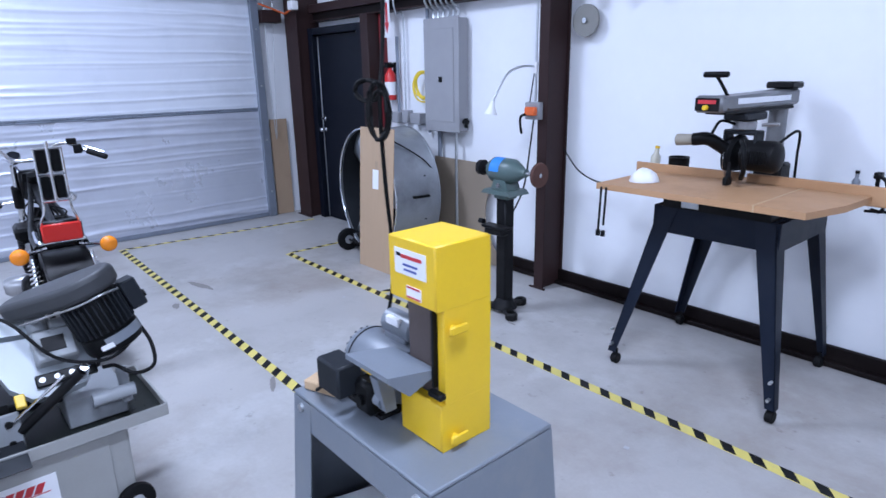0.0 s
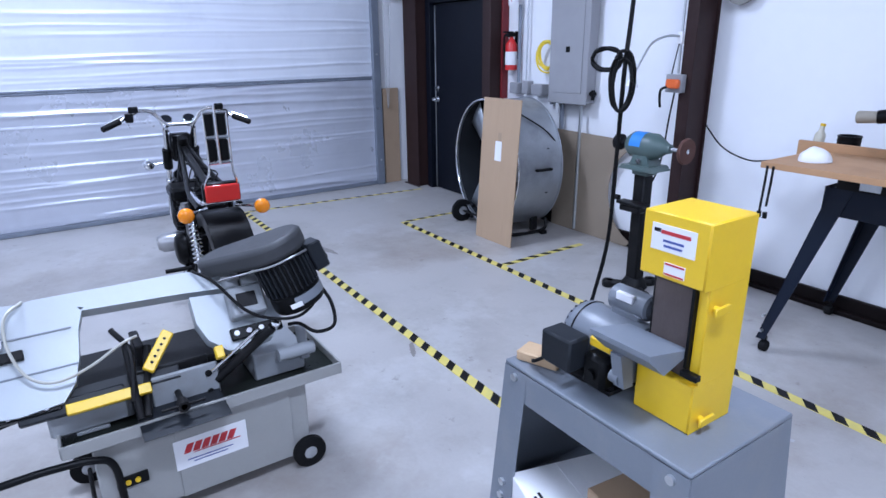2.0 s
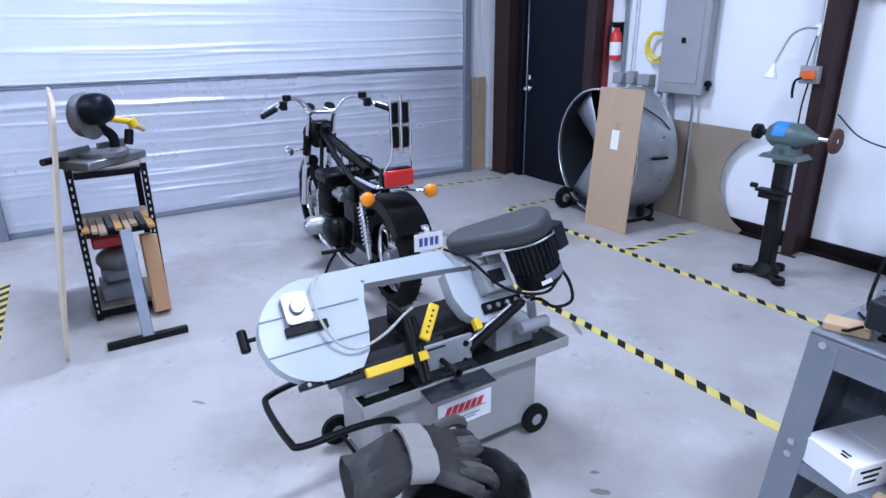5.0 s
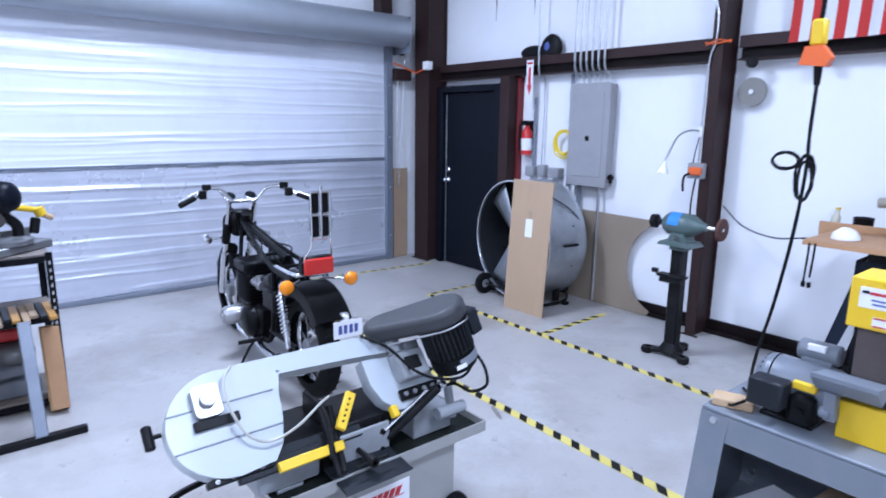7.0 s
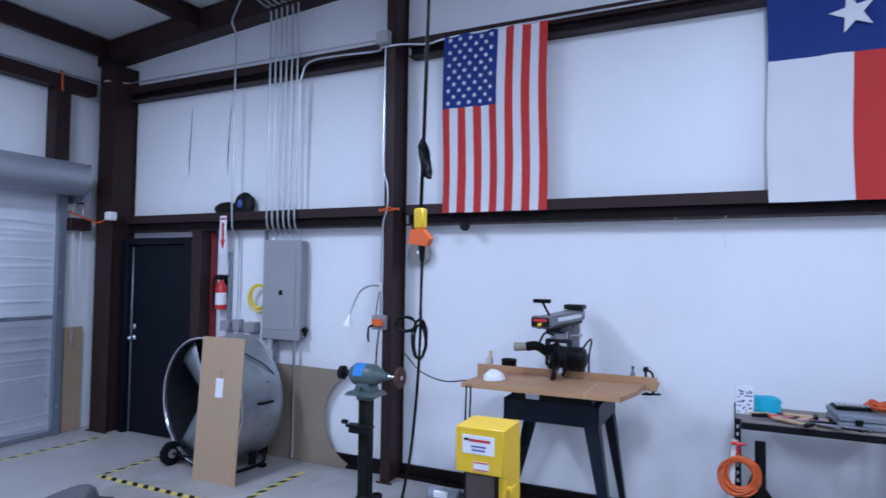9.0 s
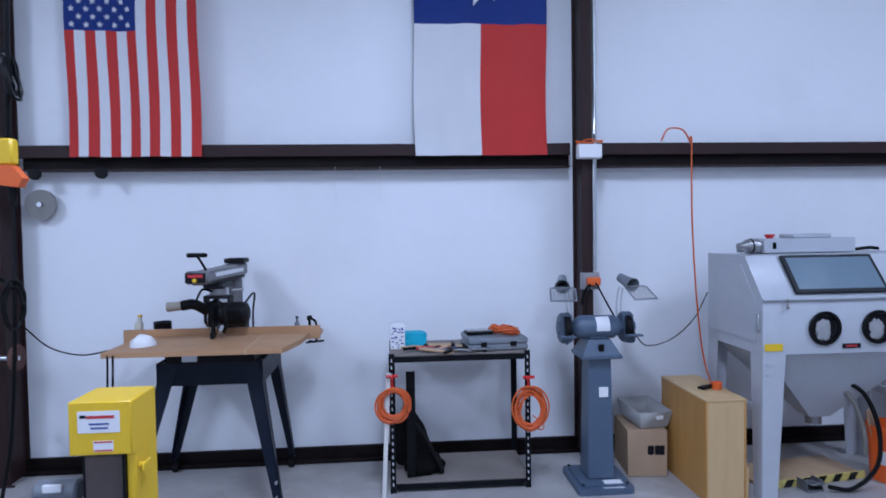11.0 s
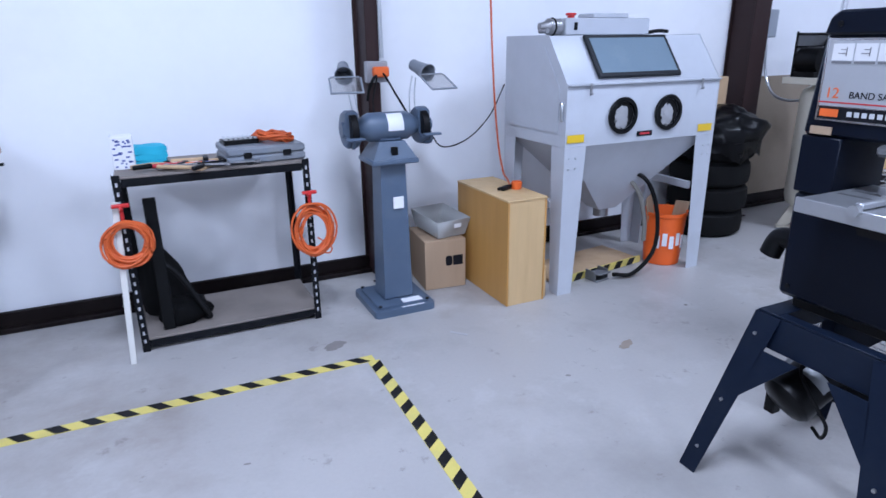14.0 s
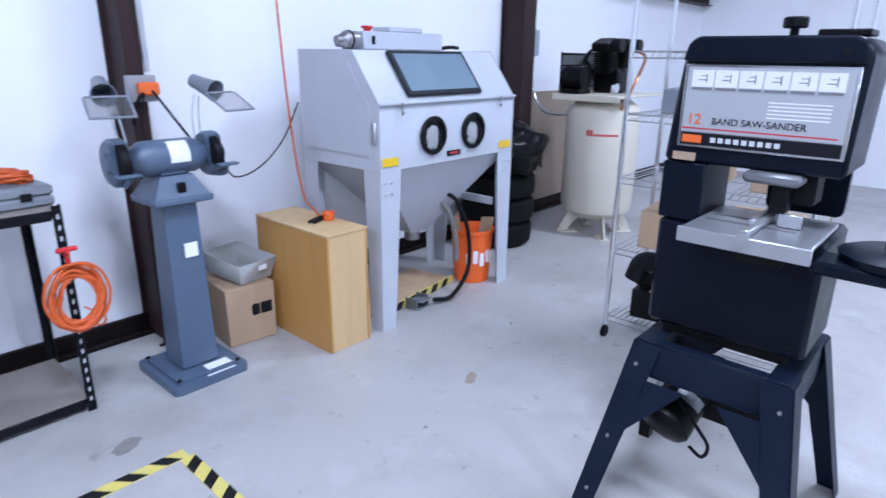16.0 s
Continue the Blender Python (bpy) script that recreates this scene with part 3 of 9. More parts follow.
bars(hd, pose(0.066, -0.0096, 0.416, 90), [(0, 0.002, 0.05), (0, -0.009, 0.044)], 0, M_BLUEP, 0.005)
bars(hd, pose(0.026, -0.0096, 0.438, 90), [(0, 0, 0.016)], 0, M_PRINT, 0.008)
bm = B()
box(bm, 0.05, -0.0095, 0.345, 0.10, -0.0082, 0.373, 0)
part("label", bm, M_PAPER, hd, "small white warning label", 0)
bm = B()
for a in (0.348, 0.370):
    box(bm, 0.052, -0.0102, a - 0.002, 0.098, -0.0096, a + 0.002, 0)
part("label_border", bm, M_REDP, hd, "", 0)
for z in (0.29, 0.03):
    bm = B()
    cyl(bm, (w, 0.035, z), (w + 0.012, 0.035, z), 0.008, seg=10)
    box(bm, w + 0.0125, 0.015, z - 0.010, w + 0.02, 0.065, z + 0.010, 0.004)
    part("wing_latch", bm, M_YELLOW, t)
bm = B()
prism(bm, [(-0.115, 0.212), (0.018, 0.187), (0.018, 0.177), (-0.06, 0.150), (-0.115, 0.200)], -0.045, 0.115, "x")
part("work_table", bm, M_GREY, t, "grey cast work table tilted before the belt")
bm = B()
prism(bm, [(-0.07, 0.15), (-0.03, 0.155), (-0.02, 0.06), (-0.05, 0.06)], -0.02, 0.01, "x")
cyl(bm, (-0.03, -0.045, 0.08), (-0.005, -0.045, 0.08), 0.016, seg=12)
part("table_bracket", bm, M_GREY, t)
# motor beside it
bm = B()
mz, my = 0.105, 0.05
lathe(bm, (-0.012, my, mz), (-1, 0, 0), [(0, 0.045), (0.006, 0.070), (0.02, 0.074), (0.19, 0.074), (0.205, 0.067), (0.225, 0.05), (0.228, 0)], 32)
mo = part("motor", bm, M_MOTOR, t)
bm = B()
for k in range(22):
    a = 2 * math.pi * k / 22
    box(bm, -0.222, my - 0.003 + 0.062 * math.cos(a), mz - 0.006 + 0.062 * math.sin(a), -0.213, my + 0.003 + 0.062 * math.cos(a), mz + 0.006 + 0.062 * math.sin(a), 0.001)
torus(bm, (-0.19, my, mz), (1, 0, 0), 0.074, 0.0025, 32, 6)
part("end_vents", bm, M_BLKPL, mo)
bm = B()
cyl(bm, (-0.145, my + 0.03, mz + 0.105), (-0.03, my + 0.03, mz + 0.105), 0.032, seg=22, bev=0.006)
box(bm, -0.13, my, mz + 0.068, -0.045, my + 0.06, mz + 0.09, 0.004)
part("capacitor_cover", bm, M_MOTOR, mo)
bm = B()
box(bm, -0.115, my - 0.004, mz + 0.113, -0.065, my + 0.01, mz + 0.133, 0.002)
part("label", bm, M_PAPER, mo, "white motor label")
bm = B()
box(bm, -0.215, my - 0.15, mz - 0.05, -0.115, my - 0.08, mz + 0.035, 0.006)
part("switch_box", bm, M_DKBOX, mo)
bm = B()
box(bm, -0.114, my - 0.11, 0.02, -0.045, my - 0.06, mz + 0.005, 0.012)
cyl(bm, (-0.08, my - 0.11, 0.06), (-0.08, my - 0.118, 0.06), 0.014, seg=12)
part("terminal_cover", bm, M_BLKPL, mo, "black terminal cover")
bm = B()
box(bm, -0.115, my - 0.085, mz + 0.012, -0.05, my - 0.066, mz + 0.036, 0.003)
part("name_plate", bm, M_YELLOW, mo)
bm = B()
box(bm, -0.2, my - 0.075, 0.0005, -0.05, my + 0.075, 0.012, 0.002)
box(bm, -0.18, my - 0.05, 0.012, -0.16, my + 0.05, 0.06, 0.002)
box(bm, -0.09, my - 0.05, 0.012, -0.07, my + 0.05, 0.06, 0.002)
for xx in (-0.19, -0.06):
    cyl(bm, (xx, my - 0.06, 0.012), (xx, my - 0.06, 0.022), 0.008, seg=8)
part("motor_foot", bm, M_DARK, mo)
bm = B()
tube(bm, [(-0.22, my - 0.13, 0.05), (-0.26, my - 0.13, 0.02), (-0.29, my - 0.08, 0.006), (-0.24, my - 0.02, 0.006), (-0.31, my + 0.06, 0.006)], 0.0045)
part("power_cord", bm, M_BLACK, mo)
bm = B()
box(bm, -0.06, -0.035, 0, 0.06, 0.035, 0.028, 0.004)
o = tagged(part("wood_block", bm, M_WOOD), "small pale wood block on the stand's corner", "wood block")
o.matrix_basis = pose(-0.655, 0.79, 0.8055, 0, 0, 20)

# ---- horizontal metal band saw ----
M_SAWG = mat("pale_grey_saw_enamel", (0.27, 0.285, 0.3), 0.4, var=0.07, bump=0.05, dirt=(0.19, 0.185, 0.17), dscale=5, damount=0.5)
M_SAWB = mat("beige_grey_base_enamel", (0.30, 0.30, 0.29), 0.45, var=0.07, bump=0.05, dirt=(0.23, 0.22, 0.2), dscale=4, damount=0.5)
M_HEAD = mat("light_grey_cover_enamel", (0.44, 0.48, 0.51), 0.35, var=0.05, bump=0.04, dirt=(0.42, 0.43, 0.43), dscale=4, damount=0.5)
M_COVER = mat("dark_grey_moulded_cover", (0.032, 0.034, 0.038), 0.55, var=0.15, bump=0.15, bscale=300, dirt=(0.055, 0.055, 0.055), dscale=6, damount=0.4)
M_TRAY = mat("oily_tray", (0.008, 0.01, 0.0085), 0.3, var=0.3, bump=0.15, dirt=(0.025, 0.0275, 0.025), dscale=9, damount=0.6, spec=0.22)

t = thing("metal_band_saw", pose(0, 0, 0), "pale grey horizontal metal-cutting band saw on wheeled base", "band saw")
bm = B()
box(bm, -1.99, -0.27, 0.055, -1.635, 0.47, 0.385, 0.006)
bs = part("base_cabinet", bm, M_SAWB, t)
bm = B()
box(bm, -1.633, -0.02, 0.06, -1.629, 0.40, 0.375, 0.001)
part("door_panel", bm, M_SAWB, bs)
bm = B()
box(bm, -1.6285, -0.03, 0.175, -1.6275, 0.225, 0.295, 0)
lb = part("label", bm, M_PAPER, bs, "white maker's label with red print", 0)
bm = B()
for k in range(6):
    y0 = 0.0 + 0.03 * k
    prism(bm, [(y0, 0.236), (y0 + 0.024, 0.236), (y0 + 0.04, 0.272), (y0 + 0.016, 0.272)], -1.6275, -1.6268, "x")
prism(bm, [(0.03, 0.230), (0.20, 0.230), (0.20, 0.234), (0.05, 0.234)], -1.6275, -1.6268, "x")
part("print", bm, M_REDP, bs, "slanted red maker's mark", 0)
bars(bs, pose(-1.6272, 0.09, 0.208, 90, 0, 90), [(0, 0, 0.16), (0.0, -0.012, 0.12)], 0, M_BLUEP, 0.004)
bm = B()
box(bm, -1.6345, -0.22, 0.18, -1.628, -0.12, 0.225, 0.002)
sw = part("switch_plate", bm, M_BLKPL, bs)
bm = B()
cyl(bm, (-1.628, -0.185, 0.202), (-1.62, -0.185, 0.202), 0.009, seg=10)
cyl(bm, (-1.628, -0.155, 0.202), (-1.62, -0.155, 0.202), 0.009, seg=10)
part("push_button", bm, M_YELLOW, sw)
# sloped coolant tray with a raised rim
bm = B()
box(bm, -2.03, -0.35, 0.386, -1.60, 0.61, 0.392, 0.001)
tr = part("coolant_tray", bm, M_TRAY, t, "oily coolant tray with a raised rim")
for b in ((-1.606, -0.35, -1.596, 0.61), (-2.034, -0.35, -2.024, 0.61), (-2.0235, -0.354, -1.6065, -0.344), (-2.0235, 0.604, -1.6065, 0.614)):
    bm = B()
    box(bm, b[0], b[1], 0.378, b[2], b[3], 0.425, 0.002)
    part("rim", bm, M_SAWB, tr)


def wheel(parent, c, axis, R, wdt, name="wheel"):
    ax = Vector(axis).normalized()
    bm = B()
    lathe(bm, Vector(c) - ax * wdt / 2, ax, [(0, R * 0.55), (0, R * 0.86), (wdt * 0.15, R), (wdt * 0.85, R), (wdt, R * 0.86), (wdt, R * 0.55)], 28)
    wv = part(name, bm, M_BLACK, parent)
    bm = B()
    lathe(bm, Vector(c) - ax * wdt * 0.6, ax, [(0, 0.0), (0, R * 0.18), (wdt * 0.15, R * 0.5), (wdt * 1.05, R * 0.5), (wdt * 1.2, R * 0.18), (wdt * 1.2, 0)], 20, False)
    part("hub", bm, M_GALV, wv)
    return wv


for y in (-0.295, 0.455):
    for x in (-1.615, -2.01):
        wheel(t, (x, y, 0.066), (1, 0, 0), 0.066, 0.03)
for y in (0.455, -0.295):
    bm = B()
    cyl(bm, (-2.01, y, 0.066), (-1.615, y, 0.066), 0.008, seg=8)
    part("axle", bm, M_DARK, t)
bm = B()
tube(bm, [(-1.97, -0.20, 0.37), (-1.98, -0.40, 0.37), (-1.96, -0.56, 0.36), (-1.90, -0.60, 0.355), (-1.66, -0.60, 0.355), (-1.60, -0.57, 0.36), (-1.60, -0.40, 0.36), (-1.60, -0.27, 0.345), (-1.60, -0.215, 0.30), (-1.60, -0.205, 0.14)], 0.0125, 10)
part("push_handle", bm, M_BLKPL, t, "bent black tube push handle")
# bed and vise
bm = B()
box(bm, -1.99, -0.30, 0.50, -1.72, 0.30, 0.545, 0.005)
bed = part("bed", bm, M_DARK, t)
bm = B()
box(bm, -1.95, 0.30, 0.393, -1.70, 0.50, 0.50, 0.005)
part("bed_foot", bm, M_SAWG, bed)
bm = B()
box(bm, -1.93, -0.24, 0.393, -1.72, -0.12, 0.50, 0.005)
part("bed_foot", bm, M_SAWG, bed)
bm = B()
box(bm, -1.75, -0.37, 0.41, -1.685, -0.135, 0.505, 0.008)
box(bm, -1.73, -0.30, 0.3925, -1.69, -0.20, 0.4095, 0.004)
part("bed_casting", bm, M_SAWG, bed, "pale grey bed casting")
bm = B()
box(bm, -1.69, -0.06, 0.393, -1.675, 0.165, 0.535, 0.006)
part("vise_plate", bm, M_SAWG, bed, "oily pale grey vise plate")
for z in (0.425, 0.50):
    bm = B()
    cyl(bm, (-1.675, 0.13, z), (-1.667, 0.13, z), 0.012, seg=10)
    part("bolt", bm, M_DARK, bed)
bm = B()
box(bm, -1.72, -0.10, 0.43, -1.70, 0.14, 0.56, 0.004)
box(bm, -1.93, -0.08, 0.545, -1.78, -0.05, 0.62, 0.004)
part("vise_jaw", bm, M_DARK, bed)
bm = B()
tube(bm, [(-1.78, 0.02, 0.46), (-1.56, 0.02, 0.46)], 0.011, 8, bend=False)
cyl(bm, (-1.575, -0.05, 0.46), (-1.575, 0.09, 0.46), 0.005, seg=8)
cyl(bm, (-1.56, 0.02, 0.46), (-1.60, 0.02, 0.46), 0.02, seg=12)
part("vise_screw", bm, M_DARK, bed)
bm = B()
prism(bm, [(-1.70, 0.42), (-1.52, 0.40), (-1.51, 0.408), (-1.70, 0.43)], -0.12, 0.16, "y")
part("chip_plate", bm, M_DKBOX, t, "oily dark steel plate under the vise")

# saw head, lying tilted: local x along the blade, local y up the face, z out of it
n = Vector((0.77, 0, 0.64)).normalized()
v = Vector((-0.64, 0, 0.77)).normalized()
HM = Matrix(((0, v.x, n.x, -1.849), (1, v.y, n.y, 0.16), (0, v.z, n.z, 0.779), (0, 0, 0, 1)))


def head(name, bm, material, label="", parent=None):
    o = part(name, bm, material, None, label)
    o.data.transform(HM)
    o.parent = parent or t
    return o


out = []
for k in range(15):
    a = radians(78 + 190 * k / 14)
    out.append((-0.585 + 0.20 * math.cos(a), -0.125 + 0.185 * math.sin(a)))
out += [(-0.47, -0.30), (-0.43, -0.25), (-0.405, -0.17), (-0.39, -0.07), (-0.37, -0.01), (-0.40, 0.045), (-0.50, 0.062)]
bm = B()
prism(bm, out, -0.07, 0.0, "z")
lh = head("blade_wheel_cover", bm, M_HEAD, "light grey rounded blade wheel cover")
bm = B()
for yy in (-0.06, -0.185):
    box(bm, -0.775, yy - 0.003, 0.0005, -0.41, yy + 0.003, 0.004, 0.001)
head("cover_rib", bm, M_GREY, "", lh)
bm = B()
prism(bm, rounded(-0.69, -0.10, -0.60, 0.01, 0.02), 0.0005, 0.035, "z")
lmp = head("tension_block", bm, M_CASTG, "bright cast tension block", lh)
bm = B()
cyl(bm, (-0.645, -0.045, 0.0355), (-0.645, -0.045, 0.055), 0.026, seg=18, bev=0.003)
head("cap", bm, M_CASTG, "", lmp)
bm = B()
box(bm, -0.70, -0.135, 0.001, -0.55, -0.102, 0.02, 0.003)
head("slide_plate", bm, M_DARK, "", lh)
bm = B()
cyl(bm, (-0.79, -0.10, -0.03), (-0.83, -0.10, -0.03), 0.008, seg=10)
cyl(bm, (-0.83, -0.14, -0.03), (-0.83, -0.06, -0.03), 0.017, seg=12, bev=0.005)
head("tension_knob", bm, M_BLKPL)
bm = B()
prism(bm, [(-0.50, 0.0625), (-0.02, 0.055), (0.12, 0.02), (0.12, -0.04), (-0.05, -0.025), (-0.38, -0.008), (-0.36, 0.0)], -0.075, -0.002, "z")
head("back_beam", bm, M_HEAD, "light grey back beam of the saw head")
bm = B()
prism(bm, [(-0.03, -0.045), (0.12, -0.06), (0.24, -0.10), (0.27, -0.20), (0.22, -0.265), (0.12, -0.285), (0.05, -0.275), (-0.005, -0.22), (-0.03, -0.15)], -0.07, -0.003, "z")
rh = head("drive_wheel_cover", bm, M_HEAD, "light grey drive wheel cover")
bm = B()
box(bm, 0.085, -0.18, -0.002, 0.215, -0.065, 0.07, 0.008)
box(bm, 0.15, -0.064, -0.002, 0.225, -0.02, 0.05, 0.008)
gb = head("gearbox", bm, M_SAWG)
bm = B()
box(bm, 0.112, -0.15, 0.0705, 0.182, -0.095, 0.0735, 0.001)
head("gearbox_plate", bm, M_DARK, "", gb)
bm = B()
cyl(bm, (0.115, -0.064, 0.03), (0.115, 0.0, 0.03), 0.03, seg=18, bev=0.006)
head("oil_cap", bm, M_SAWG, "", gb)
bm = B()
box(bm, 0.07, -0.25, -0.001, 0.26, -0.205, 0.02, 0.004)
g = head("blade_guide", bm, M_BLKPL)
for k in range(4):
    bm = B()
    cyl(bm, (0.09 + 0.045 * k, -0.228, 0.02), (0.09 + 0.045 * k, -0.228, 0.028), 0.010, seg=10)
    head("bolt", bm, M_CASTG, "", g)
bm = B()
box(bm, -0.60, -0.335, -0.05, -0.30, -0.285, -0.02, 0.004)
box(bm, -0.58, -0.315, -0.045, -0.12, -0.255, -0.03, 0.003)
head("guide_bar", bm, M_DKBOX)
bm = B()
box(bm, -0.47, -0.345, -0.02, -0.22, -0.31, 0.006, 0.003)
head("blade_guard", bm, M_YELLOW, "yellow blade guard")
bm = B()
box(bm, -0.70, -0.315, -0.045, -0.48, -0.292, -0.012, 0.003)
o = head("blade_rail", bm, M_BLKPL)
for k in range(4):
    bm = B()
    cyl(bm, (-0.67 + 0.05 * k, -0.303, -0.012), (-0.67 + 0.05 * k, -0.303, -0.004), 0.008, seg=10)
    head("bolt", bm, M_CHROME, "", o)
bm = B()
box(bm, -0.02, -0.075, 0, 0.02, 0.075, 0.02, 0.004, Matrix.Translation((-0.175, -0.215, 0.0)) @ Matrix.Rotation(radians(-38), 4, "Z"))
lv = head("vise_lever", bm, M_YELLOW, "yellow perforated lever")
bm = B()
for k in range(5):
    q = Matrix.Translation((-0.175, -0.215, 0.0)) @ Matrix.Rotation(radians(-38), 4, "Z") @ Vector((0, -0.045 + 0.0225 * k, 0.0202))
    cyl(bm, q, q + Vector((0, 0, 0.001)), 0.005, seg=8)
head("hole", bm, M_DARK, "", lv)
bm = B()
box(bm, 0.0, -0.30, 0.0, 0.03, -0.255, 0.03, 0.003)
head("guide_block", bm, M_YELLOW, "yellow guide block")
bm = B()
cyl(bm, (0.20, -0.255, 0.09), (0.0, -0.35, -0.08), 0.018, seg=14)
cy = head("feed_cylinder", bm, M_DARK, "black hydraulic feed cylinder")
bm = B()
cyl(bm, (0.15, -0.25, 0.085), (-0.04, -0.335, -0.06), 0.006, seg=8)
cyl(bm, (0.21, -0.25, 0.02), (0.21, -0.25, 0.12), 0.016, seg=16, bev=0.003)
head("piston_rod", bm, M_CHROME, "", cy)
# belt cover lying over the back of the head, motor hung under it: local x along the cover, y up, z to the front
e1 = Vector((0, 0.95, 0.31)).normalized()
e2 = Vector((-0.15, -0.305, 0.94)).normalized()
e3 = e1.cross(e2).normalized()
CM = Matrix(((e1.x, e2.x, e3.x, -1.695), (e1.y, e2.y, e3.y, 0.43), (e1.z, e2.z, e3.z, 0.885), (0, 0, 0, 1)))


def drive(name, bm, material, label="", parent=None):
    o = part(name, bm, material, None, label)
    o.data.transform(CM)
    o.parent = parent or t
    return o


out = []
for k in range(11):
    a = radians(135 + 180 * k / 10)
    out.append((-0.168 + 0.082 * math.cos(a), -0.172 + 0.082 * math.sin(a)))
for k in range(11):
    a = radians(-55 + 200 * k / 10)
    out.append((0.118 * math.cos(a), 0.118 * math.sin(a)))
bm = B()
prism(bm, out, 0.0, 0.072, "y")
bv = drive("belt_cover", bm, M_COVER, "dark grey moulded drive belt cover")
mod = bv.modifiers.new("round", "BEVEL")
mod.width, mod.segments, mod.limit_method, mod.angle_limit = 0.02, 3, "ANGLE", radians(50)
bm = B()
cyl(bm, (-0.168, -0.14, -0.172), (-0.168, -0.001, -0.172), 0.03, seg=16)
drive("pulley_neck", bm, M_SAWG, "", bv)
bm = B()
lathe(bm, (0, -0.001, 0), (0, -1, 0), [(0, 0.05), (0.004, 0.086), (0.02, 0.09), (0.14, 0.09), (0.145, 0.098), (0.19, 0.099), (0.207, 0.092), (0.217, 0.07), (0.219, 0)], 36)
mo = drive("motor", bm, M_BLKPL, "black finned electric motor")
for k in range(30):
    bm = B()
    box(bm, 0.088, -0.0025, 0.0, 0.102, 0.0025, 0.12, 0.001, Matrix.Translation((0, -0.015, 0)) @ Matrix.Rotation(2 * math.pi * k / 30, 4, "Y") @ Matrix.Rotation(radians(90), 4, "X"))
    drive("cooling_fin", bm, M_DKBOX, "", mo)
bm = B()
lathe(bm, (0, -0.15, 0), (0, -1, 0), [(0, 0.1003), (0.035, 0.1008)], 36, False)
for f_ in [f_ for f_ in bm.faces if f_.calc_center_median().x < -0.03 or f_.calc_center_median().z < 0]:
    bm.faces.remove(f_)
drive("end_band", bm, M_GREY, "grey band on the motor end", mo)
bm = B()
box(bm, -0.022, -0.009, 0.1012, 0.022, 0.009, 0.1026, 0, Matrix.Translation((0, -0.178, 0)) @ Matrix.Rotation(radians(-20), 4, "Y"))
drive("label", bm, M_PAPER, "white motor label", mo)
bm = B()
box(bm, 0.097, -0.12, -0.045, 0.155, -0.01, 0.05, 0.006)
sb_ = drive("switch_box", bm, M_DKBOX, "", mo)
bm = B()
cyl(bm, (0.156, -0.09, 0), (0.166, -0.09, 0), 0.014, seg=12)
drive("cable_gland", bm, M_BLKPL, "", sb_)
bm = B()
tube(bm, [(0.09, -0.02, 0.06), (0.04, -0.004, 0.115), (-0.05, -0.004, 0.10), (-0.13, -0.006, 0.01), (-0.22, -0.008, -0.09)], 0.004)
drive("cover_cord", bm, M_CASTG)
bm = B()
tube(bm, [(0.0, 0.05, 0.01), (0.05, -0.03, 0.075), (0.12, -0.165, 0.10), (0.19, -0.23, 0.13), (0.28, -0.255, 0.15), (0.35, -0.225, 0.15), (0.38, -0.175, 0.13)], 0.006)
head("power_cord", bm, M_BLACK)
bm = B()
tube(bm, [(0.41, -0.14, 0.12), (0.43, -0.23, 0.13), (0.42, -0.31, 0.11), (0.36, -0.31, 0.07), (0.31, -0.26, 0.06), (0.27, -0.25, 0.05)], 0.007)
head("power_cord", bm, M_BLACK)
bm = B()
tube(bm, [(-0.53, 0.06, 0.005), (-0.58, 0.0, 0.045), (-0.585, -0.10, 0.05), (-0.55, -0.20, 0.04), (-0.48, -0.24, 0.04), (-0.38, -0.22, 0.05), (-0.28, -0.17, 0.05), (-0.23, -0.15, 0.03)], 0.005)
head("coolant_hose", bm, mat("pale_clear_hose", (0.42, 0.41, 0.36), 0.3, var=0.05, bump=0.0), "pale clear coolant hose looped over the head")
bm = B()
cyl(bm, (0.34, -0.36, -0.10), (0.34, -0.24, -0.04), 0.02, seg=12)
cyl(bm, (0.36, -0.34, -0.02), (0.22, -0.34, -0.02), 0.025, seg=14)
head("pivot_post", bm, M_SAWG)
bm = B()
tube(bm, [(-0.28, -0.36, 0.0), (-0.26, -0.20, 0.02), (-0.30, -0.10, 0.0)], 0.010, 8)
cyl(bm, (-0.27, -0.42, -0.01), (-0.27, -0.17, 0.015), 0.012, seg=10)
cyl(bm, (-0.25, -0.42, -0.01), (-0.20, -0.17, -0.06), 0.014, seg=10)
head("blade_guide_post", bm, M_DARK)

# ---- gloves on a covered grinder ----
M_GLOVE = mat("grey_leather", (0.028, 0.026, 0.026), 0.75, var=0.25, bump=0.3, bscale=60, dirt=(0.10, 0.095, 0.09), dscale=9, damount=0.6)
M_GLOVEB = mat("brown_grey_leather", (0.05, 0.044, 0.04), 0.8, var=0.3, bump=0.35, bscale=70, dirt=(0.16, 0.14, 0.125), dscale=14, damount=0.6)
M_GLOVEL = mat("pale_worn_leather", (0.20, 0.19, 0.18), 0.75, var=0.2, bump=0.3, bscale=60, dirt=(0.2, 0.19, 0.17), dscale=9, damount=0.5)
M_SHINY = mat("shiny_black_plastic", (0.0036, 0.0036, 0.0042), 0.3, var=0.2, bump=0.02)


